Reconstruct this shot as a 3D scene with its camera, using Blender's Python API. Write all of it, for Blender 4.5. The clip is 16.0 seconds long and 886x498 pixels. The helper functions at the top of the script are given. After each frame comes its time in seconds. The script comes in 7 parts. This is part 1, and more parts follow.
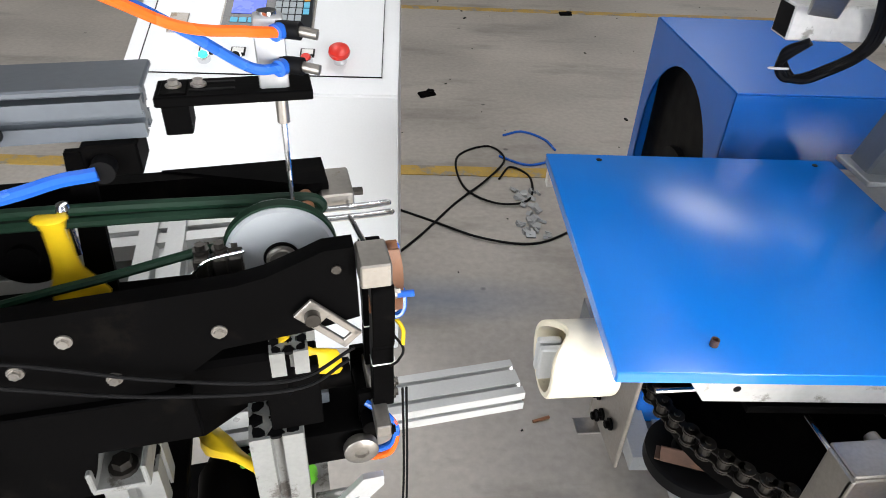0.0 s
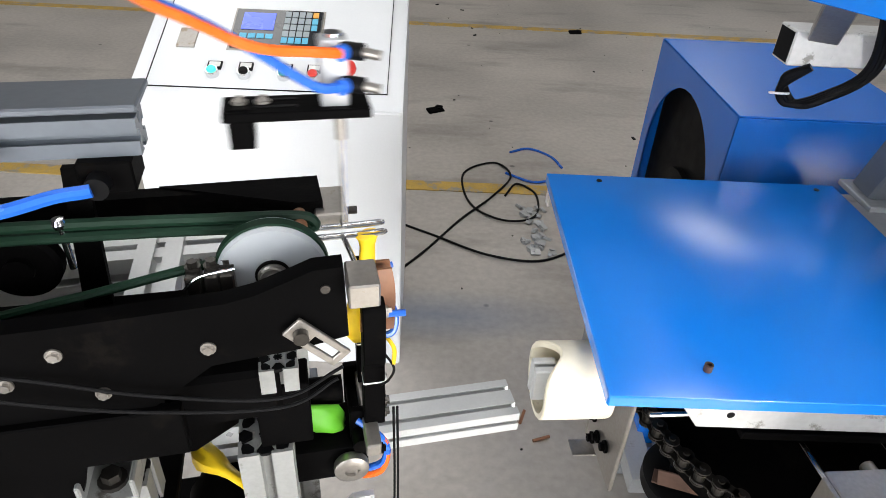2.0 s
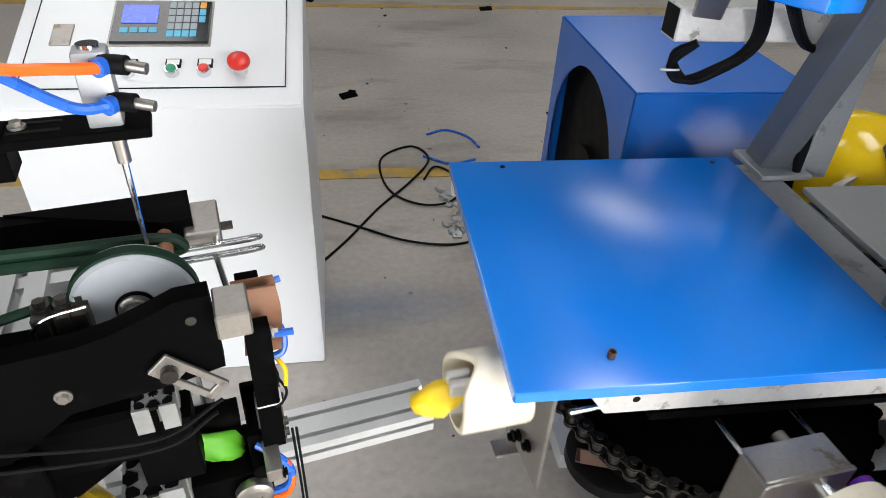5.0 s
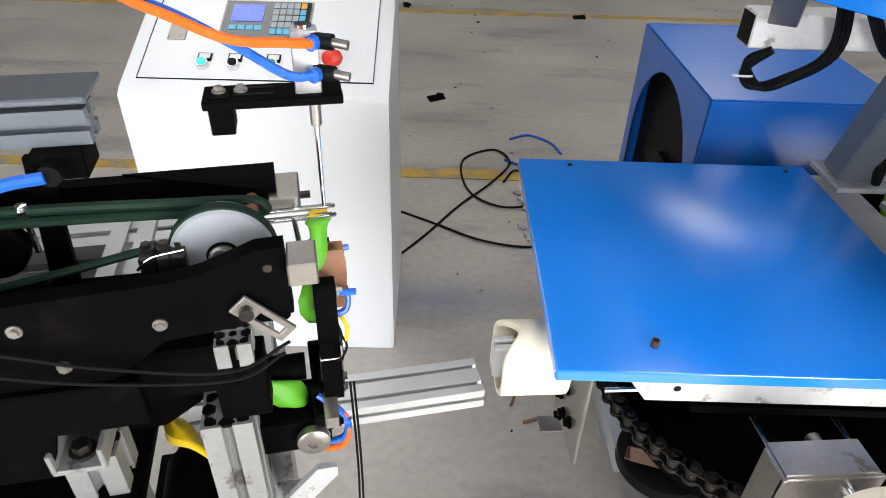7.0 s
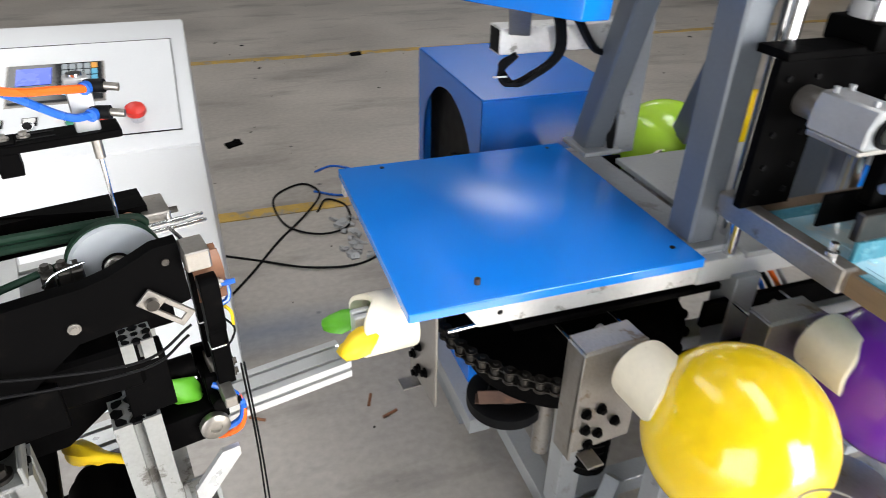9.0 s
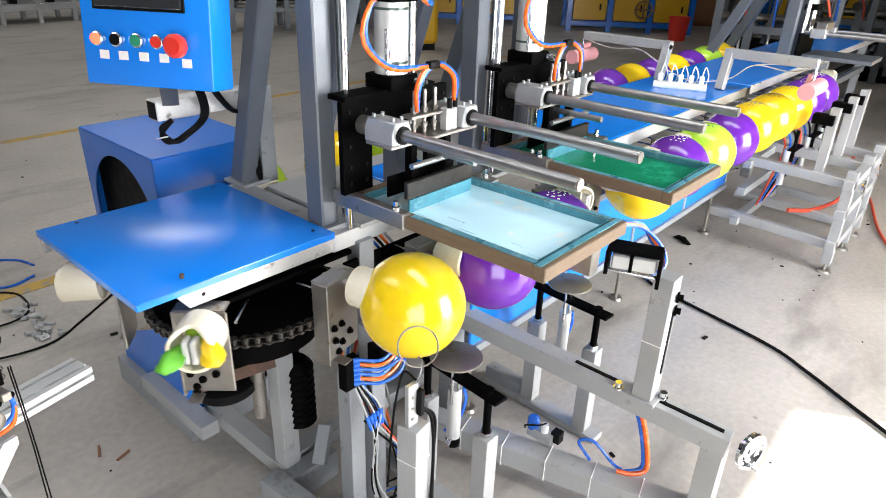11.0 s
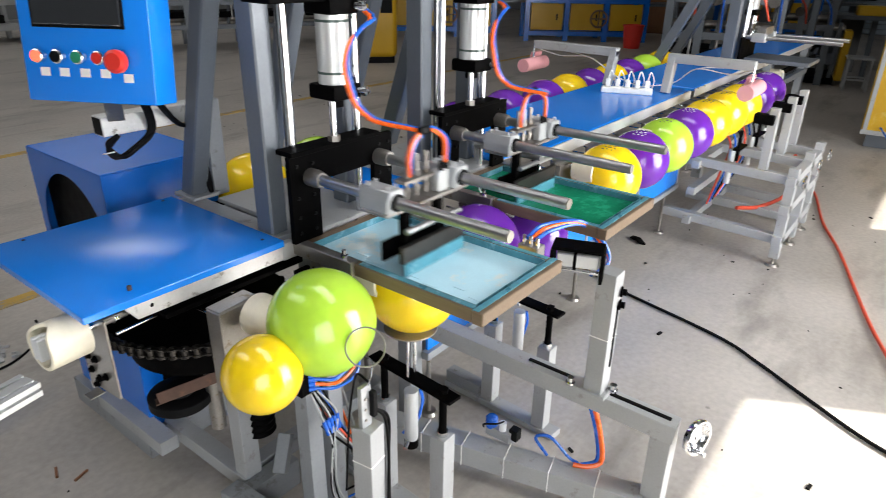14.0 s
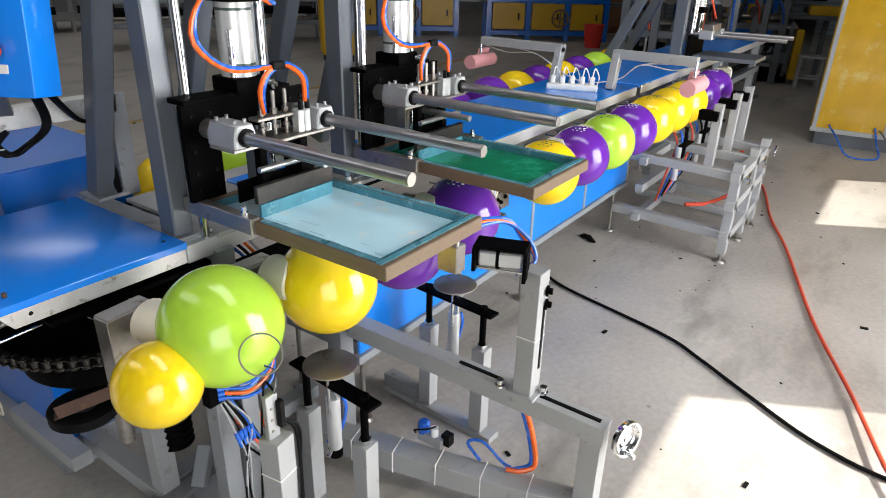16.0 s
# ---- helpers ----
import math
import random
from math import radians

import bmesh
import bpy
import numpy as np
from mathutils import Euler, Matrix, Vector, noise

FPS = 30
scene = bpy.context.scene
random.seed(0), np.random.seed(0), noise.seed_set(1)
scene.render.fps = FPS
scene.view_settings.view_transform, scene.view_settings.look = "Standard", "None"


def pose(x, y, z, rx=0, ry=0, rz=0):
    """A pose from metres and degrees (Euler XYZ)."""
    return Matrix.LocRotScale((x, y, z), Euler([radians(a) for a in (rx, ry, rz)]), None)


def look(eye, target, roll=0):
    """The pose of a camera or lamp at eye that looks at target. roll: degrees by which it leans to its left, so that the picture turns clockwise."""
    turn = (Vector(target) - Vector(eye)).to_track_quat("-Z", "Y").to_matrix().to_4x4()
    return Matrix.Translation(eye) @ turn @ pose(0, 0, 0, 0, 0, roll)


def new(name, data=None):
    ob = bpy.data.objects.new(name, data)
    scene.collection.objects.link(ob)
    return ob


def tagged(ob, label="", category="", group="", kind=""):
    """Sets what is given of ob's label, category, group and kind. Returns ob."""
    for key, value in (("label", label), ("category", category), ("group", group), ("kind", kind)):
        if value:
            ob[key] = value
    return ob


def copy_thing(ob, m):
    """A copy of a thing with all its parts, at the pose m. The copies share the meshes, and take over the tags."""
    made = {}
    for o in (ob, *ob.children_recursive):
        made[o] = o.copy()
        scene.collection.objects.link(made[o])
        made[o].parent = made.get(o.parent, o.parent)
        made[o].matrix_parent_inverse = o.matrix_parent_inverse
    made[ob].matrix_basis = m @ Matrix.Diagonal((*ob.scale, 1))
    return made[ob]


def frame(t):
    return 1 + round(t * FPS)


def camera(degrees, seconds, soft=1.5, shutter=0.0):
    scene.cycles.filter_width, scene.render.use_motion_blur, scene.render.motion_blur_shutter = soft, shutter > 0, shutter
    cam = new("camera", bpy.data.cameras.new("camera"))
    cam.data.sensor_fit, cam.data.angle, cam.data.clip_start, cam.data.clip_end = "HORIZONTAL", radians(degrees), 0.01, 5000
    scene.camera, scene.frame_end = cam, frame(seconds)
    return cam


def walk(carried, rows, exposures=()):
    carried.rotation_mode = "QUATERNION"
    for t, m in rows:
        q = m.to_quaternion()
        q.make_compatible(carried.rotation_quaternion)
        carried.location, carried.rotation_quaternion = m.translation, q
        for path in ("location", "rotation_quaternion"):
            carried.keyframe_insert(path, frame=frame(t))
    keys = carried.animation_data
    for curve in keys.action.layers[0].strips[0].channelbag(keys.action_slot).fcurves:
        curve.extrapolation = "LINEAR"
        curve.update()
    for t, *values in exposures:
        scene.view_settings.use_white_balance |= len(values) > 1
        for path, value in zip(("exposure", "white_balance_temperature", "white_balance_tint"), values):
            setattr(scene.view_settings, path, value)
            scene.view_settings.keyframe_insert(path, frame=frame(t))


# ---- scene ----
cam = camera(68.6, 16.0, soft=0.5, shutter=0.3)
PATH = [
    (0, (0.004, 0.065, 1.408), (0.082, 1.697, 0.255), 2.8),
    (0.5, (-0.008, 0.047, 1.419), (0.063, 1.694, 0.285), 5.1),
    (1, (0.002, 0.034, 1.419), (0.1, 1.717, 0.342), 5.7),
    (1.5, (0.012, 0.052, 1.42), (0.077, 1.704, 0.295), 4.2),
    (2, (0.019, 0.066, 1.415), (0.07, 1.723, 0.297), 3.3),
    (2.5, (0.03, 0.07, 1.411), (0.075, 1.74, 0.31), 1.7),
    (3, (0.055, 0.064, 1.417), (0.158, 1.727, 0.311), 0.5),
    (3.5, (0.097, 0.052, 1.428), (0.218, 1.699, 0.3), 1.3),
    (3.7, (0.114, 0.042, 1.428), (0.233, 1.68, 0.287), 2.1),
    (5.8, (0.038, 0.131, 1.416), (0.346, 1.732, 0.257), 3.1),
    (6, (0.041, 0.126, 1.422), (0.274, 1.739, 0.264), 1.9),
    (6.5, (0.069, 0.102, 1.418), (0.16, 1.73, 0.259), 1.7),
    (7, (0.085, 0.038, 1.428), (0.094, 1.675, 0.279), 1.9),
    (7.5, (0.098, 0.005, 1.432), (0.061, 1.662, 0.312), 1.3),
    (8, (0.115, -0.005, 1.437), (0.109, 1.667, 0.339), 1.0),
    (8.5, (0.108, -0.048, 1.444), (0.356, 1.62, 0.369), 2.2),
    (9, (0.022, -0.142, 1.457), (0.591, 1.469, 0.417), 1.2),
    (9.5, (-0.024, -0.262, 1.475), (0.857, 1.226, 0.47), 2.1),
    (10, (-0.065, -0.463, 1.491), (1.046, 0.899, 0.536), 1.3),
    (10.2, (-0.102, -0.538, 1.518), (1.086, 0.771, 0.582), 1.5),
    (12.3, (-0.264, -0.637, 1.577), (1.177, 0.507, 0.793), 1.3),
    (12.5, (-0.249, -0.66, 1.564), (1.174, 0.502, 0.775), 1.0),
    (13, (-0.233, -0.658, 1.564), (1.167, 0.523, 0.76), 1.2),
    (13.5, (-0.23, -0.65, 1.562), (1.165, 0.53, 0.751), 1.1),
    (14, (-0.213, -0.659, 1.563), (1.23, 0.455, 0.74), 1.0),
    (14.5, (-0.166, -0.686, 1.564), (1.394, 0.271, 0.758), 1.4),
    (15, (-0.111, -0.716, 1.56), (1.472, 0.219, 0.772), 1.0),
    (15.5, (-0.091, -0.73, 1.542), (1.46, 0.246, 0.741), 1.6),
    (16, (-0.082, -0.73, 1.535), (1.414, 0.314, 0.715), 1.4),
]
walk(cam, [(t, look(eye, target, roll)) for t, eye, target, roll in PATH],
     exposures=[(0.0, 1.46), (2.5, 1.48), (3.7, 1.36), (5.8, 1.30), (7.0, 1.40), (7.8, 1.42), (8.6, 1.36), (9.5, 1.63), (10.2, 1.70), (12.3, 1.32), (14.0, 1.16), (16.0, 0.90)])

# ---- light ----
world = bpy.data.worlds.new("sky")
scene.world = world
world.use_nodes = True
wn = world.node_tree.nodes
sky = wn.new("ShaderNodeTexSky")
sky.sky_type, sky.sun_disc = "NISHITA", False
SUN_AZ, SUN_EL = (0.48, -0.88), 41.0
sky.sun_elevation, sky.sun_rotation = radians(SUN_EL), math.atan2(SUN_AZ[0], SUN_AZ[1])
world.node_tree.links.new(sky.outputs[0], wn["Background"].inputs[0])
wn["Background"].inputs[1].default_value = 0.09

sun = new("sun", bpy.data.lights.new("sun", "SUN"))
sun.data.energy, sun.data.angle, sun.data.color = 5.0, radians(0.5), (1.0, 0.95, 0.86)
sun.matrix_world = look((SUN_AZ[0], SUN_AZ[1], math.tan(radians(SUN_EL))), (0, 0, 0))


def window_light(name, eye, target, w, h, power, color=(0.995, 0.99, 0.99)):
    lamp = new(name, bpy.data.lights.new(name, "AREA"))
    lamp.data.shape, lamp.data.size, lamp.data.size_y = "RECTANGLE", w, h
    lamp.data.energy, lamp.data.color = power, color
    lamp.matrix_world = look(eye, target)
    return lamp


window_light("door_light", (2.7, -3.1, 1.4), (2.7, 0, 1.1), 2.2, 2.7, 122)
window_light("door_light", (-2.6, -3.1, 1.5), (-2.6, 0, 1.1), 3.6, 2.9, 75)
# lamps past y 12 hang below closed roof, added for highlights on the covers
# the lamp at x -2.5 is an invented fill for the north floor
for sx, sy, w, length, power in ((1.5, -0.5, 1.6, 6.4, 84), (12.5, 3.0, 1.6, 13.0, 4), (6.0, 13.2, 2.2, 5.3, 50), (9.2, 12.2, 0.8, 4.0, 8), (-2.5, 6.0, 1.6, 8.0, 60)):
    window_light("skylight", (sx, sy, 6.85), (sx, sy, 0), w, length, power)

# ---- materials ----
def mat(name, color, rough=0.5, metal=0.0, var=0.12, scale=8.0, bump=0.05, fine=120.0, coat=0.0, wear=None, spec=0.5, rv=0.07):
    """A painted or plain surface: two scales of tone, uneven gloss, fine relief, optional worn patches."""
    m = bpy.data.materials.new(name)
    m.use_nodes = True
    nt = m.node_tree
    N, L = nt.nodes, nt.links
    b = N["Principled BSDF"]
    tc = N.new("ShaderNodeTexCoord")
    big, small = N.new("ShaderNodeTexNoise"), N.new("ShaderNodeTexNoise")
    for n, sc, d in ((big, scale, 4.0), (small, fine, 6.0)):
        n.inputs["Scale"].default_value, n.inputs["Detail"].default_value = sc, d
        L.new(tc.outputs["Object"], n.inputs["Vector"])
    mixv = N.new("ShaderNodeMath")
    mixv.operation = "ADD"
    L.new(big.outputs["Fac"], mixv.inputs[0])
    half = N.new("ShaderNodeMath")
    half.operation, half.inputs[1].default_value = "MULTIPLY", 0.5
    L.new(small.outputs["Fac"], half.inputs[0])
    L.new(half.outputs[0], mixv.inputs[1])
    ramp = N.new("ShaderNodeMapRange")
    ramp.inputs["From Min"].default_value, ramp.inputs["From Max"].default_value = 0.45, 1.05
    ramp.inputs["To Min"].default_value, ramp.inputs["To Max"].default_value = 1 - var, 1 + var
    L.new(mixv.outputs[0], ramp.inputs["Value"])
    mul = N.new("ShaderNodeMix")
    mul.data_type, mul.blend_type = "RGBA", "MULTIPLY"
    mul.inputs["Factor"].default_value = 1.0
    mul.inputs["A"].default_value = (*color, 1)
    L.new(ramp.outputs[0], mul.inputs["B"])
    out = mul.outputs["Result"]
    if wear:
        wcol, amount, wscale = wear
        w = N.new("ShaderNodeTexNoise")
        w.inputs["Scale"].default_value, w.inputs["Detail"].default_value, w.inputs["Roughness"].default_value = wscale, 8.0, 0.7
        L.new(tc.outputs["Object"], w.inputs["Vector"])
        wr = N.new("ShaderNodeMapRange")
        wr.inputs["From Min"].default_value, wr.inputs["From Max"].default_value = 0.62 - amount * 0.25, 0.68 - amount * 0.2
        L.new(w.outputs["Fac"], wr.inputs["Value"])
        mw = N.new("ShaderNodeMix")
        mw.data_type = "RGBA"
        L.new(wr.outputs[0], mw.inputs["Factor"])
        L.new(out, mw.inputs["A"])
        mw.inputs["B"].default_value = (*wcol, 1)
        out = mw.outputs["Result"]
    L.new(out, b.inputs["Base Color"])
    rr = N.new("ShaderNodeMapRange")
    rr.inputs["From Min"].default_value, rr.inputs["From Max"].default_value = 0.3, 0.7
    rr.inputs["To Min"].default_value, rr.inputs["To Max"].default_value = max(0.03, rough - rv), min(1, rough + rv)
    L.new(big.outputs["Fac"], rr.inputs["Value"])
    L.new(rr.outputs[0], b.inputs["Roughness"])
    b.inputs["Metallic"].default_value = metal
    b.inputs["Coat Weight"].default_value = coat
    b.inputs["Specular IOR Level"].default_value = spec
    if bump:
        bp = N.new("ShaderNodeBump")
        bp.inputs["Strength"].default_value, bp.inputs["Distance"].default_value = bump, 0.002
        L.new(small.outputs["Fac"], bp.inputs["Height"])
        L.new(bp.outputs[0], b.inputs["Normal"])
    return m


def rubber_skin(name, color):
    """Taut balloon latex: glossy, light passes a little."""
    m = mat(name, color, rough=0.16, var=0.04, scale=14, bump=0.0, coat=0.25)
    b = m.node_tree.nodes["Principled BSDF"]
    b.inputs["Subsurface Weight"].default_value = 0.35
    b.inputs["Subsurface Radius"].default_value = (0.03, 0.03, 0.03)
    b.inputs["Subsurface Scale"].default_value = 0.6
    return m


def glow(name, color, power):
    m = mat(name, color, rough=0.3)
    b = m.node_tree.nodes["Principled BSDF"]
    b.inputs["Emission Color"].default_value = (*color, 1)
    b.inputs["Emission Strength"].default_value = power
    return m


def concrete():
    m = mat("concrete", (0.395, 0.365, 0.33), rough=0.48, var=0.27, scale=1.3, bump=0.14, fine=38)
    nt = m.node_tree
    N, L = nt.nodes, nt.links
    b = N["Principled BSDF"]
    base = b.inputs["Base Color"].links[0].from_socket
    tc = next(n for n in N if n.bl_idname == "ShaderNodeTexCoord")
    # dark scuffs and drips, drawn out along one direction
    mp = N.new("ShaderNodeMapping")
    mp.inputs["Scale"].default_value = (0.9, 2.6, 1)
    L.new(tc.outputs["Object"], mp.inputs["Vector"])
    st = N.new("ShaderNodeTexNoise")
    st.inputs["Scale"].default_value, st.inputs["Detail"].default_value, st.inputs["Roughness"].default_value = 1.1, 9, 0.62
    L.new(mp.outputs[0], st.inputs["Vector"])
    r = N.new("ShaderNodeMapRange")
    r.inputs["From Min"].default_value, r.inputs["From Max"].default_value = 0.53, 0.72
    L.new(st.outputs["Fac"], r.inputs["Value"])
    mx = N.new("ShaderNodeMix")
    mx.data_type = "RGBA"
    mx.inputs["B"].default_value = (0.15, 0.135, 0.12, 1)
    sc = N.new("ShaderNodeMath")
    sc.operation, sc.inputs[1].default_value = "MULTIPLY", 0.75
    L.new(r.outputs[0], sc.inputs[0])
    L.new(sc.outputs[0], mx.inputs["Factor"])
    L.new(base, mx.inputs["A"])
    # small dark spots
    vo = N.new("ShaderNodeTexVoronoi")
    vo.inputs["Scale"].default_value = 3.2
    L.new(tc.outputs["Object"], vo.inputs["Vector"])
    vr = N.new("ShaderNodeMapRange")
    vr.inputs["From Min"].default_value, vr.inputs["From Max"].default_value = 0.05, 0.025
    L.new(vo.outputs["Distance"], vr.inputs["Value"])
    m2 = N.new("ShaderNodeMix")
    m2.data_type = "RGBA"
    m2.inputs["B"].default_value = (0.10, 0.09, 0.085, 1)
    L.new(vr.outputs[0], m2.inputs["Factor"])
    L.new(mx.outputs["Result"], m2.inputs["A"])
    # fine pits and crumbs
    vp = N.new("ShaderNodeTexVoronoi")
    vp.inputs["Scale"].default_value = 14.0
    L.new(tc.outputs["Object"], vp.inputs["Vector"])
    pr = N.new("ShaderNodeMapRange")
    pr.inputs["From Min"].default_value, pr.inputs["From Max"].default_value = 0.10, 0.05
    pr.inputs["To Max"].default_value = 0.55
    L.new(vp.outputs["Distance"], pr.inputs["Value"])
    pk = N.new("ShaderNodeMath")
    pk.operation = "MULTIPLY"
    L.new(pr.outputs[0], pk.inputs[0])
    L.new(r.outputs[0], pk.inputs[1])
    mp2 = N.new("ShaderNodeMix")
    mp2.data_type = "RGBA"
    mp2.inputs["B"].default_value = (0.11, 0.10, 0.09, 1)
    L.new(pk.outputs[0], mp2.inputs["Factor"])
    L.new(m2.outputs["Result"], mp2.inputs["A"])
    m2 = mp2
    # faint blue overspray between the two machines
    mg = N.new("ShaderNodeMapping")
    mg.inputs["Location"].default_value, mg.inputs["Scale"].default_value = (-0.04 * 1.8, -1.77 * 7.0, 0), (1.8, 7.0, 1.0)
    L.new(tc.outputs["Object"], mg.inputs["Vector"])
    gr = N.new("ShaderNodeTexGradient")
    gr.gradient_type = "SPHERICAL"
    L.new(mg.outputs[0], gr.inputs["Vector"])
    gm = N.new("ShaderNodeMath")
    gm.operation = "MULTIPLY"
    L.new(gr.outputs["Fac"], gm.inputs[0])
    L.new(st.outputs["Fac"], gm.inputs[1])
    m3 = N.new("ShaderNodeMix")
    m3.data_type = "RGBA"
    m3.inputs["B"].default_value = (0.03, 0.10, 0.22, 1)
    L.new(gm.outputs[0], m3.inputs["Factor"])
    L.new(m2.outputs["Result"], m3.inputs["A"])
    L.new(m3.outputs["Result"], b.inputs["Base Color"])
    return m


def timber(name, a, c, scale=18.0):
    m = mat(name, a, rough=0.6, var=0.15, scale=12, bump=0.15, fine=160)
    nt = m.node_tree
    N, L = nt.nodes, nt.links
    b = N["Principled BSDF"]
    tc = next(n for n in N if n.bl_idname == "ShaderNodeTexCoord")
    mp = N.new("ShaderNodeMapping")
    mp.inputs["Scale"].default_value = (1.0, 0.12, 1.0)
    L.new(tc.outputs["Object"], mp.inputs["Vector"])
    w = N.new("ShaderNodeTexNoise")
    w.inputs["Scale"].default_value, w.inputs["Detail"].default_value = scale * 6, 6
    L.new(mp.outputs[0], w.inputs["Vector"])
    mx = N.new("ShaderNodeMix")
    mx.data_type = "RGBA"
    L.new(w.outputs["Fac"], mx.inputs["Factor"])
    mx.inputs["A"].default_value, mx.inputs["B"].default_value = (*a, 1), (*c, 1)
    L.new(mx.outputs["Result"], b.inputs["Base Color"])
    return m


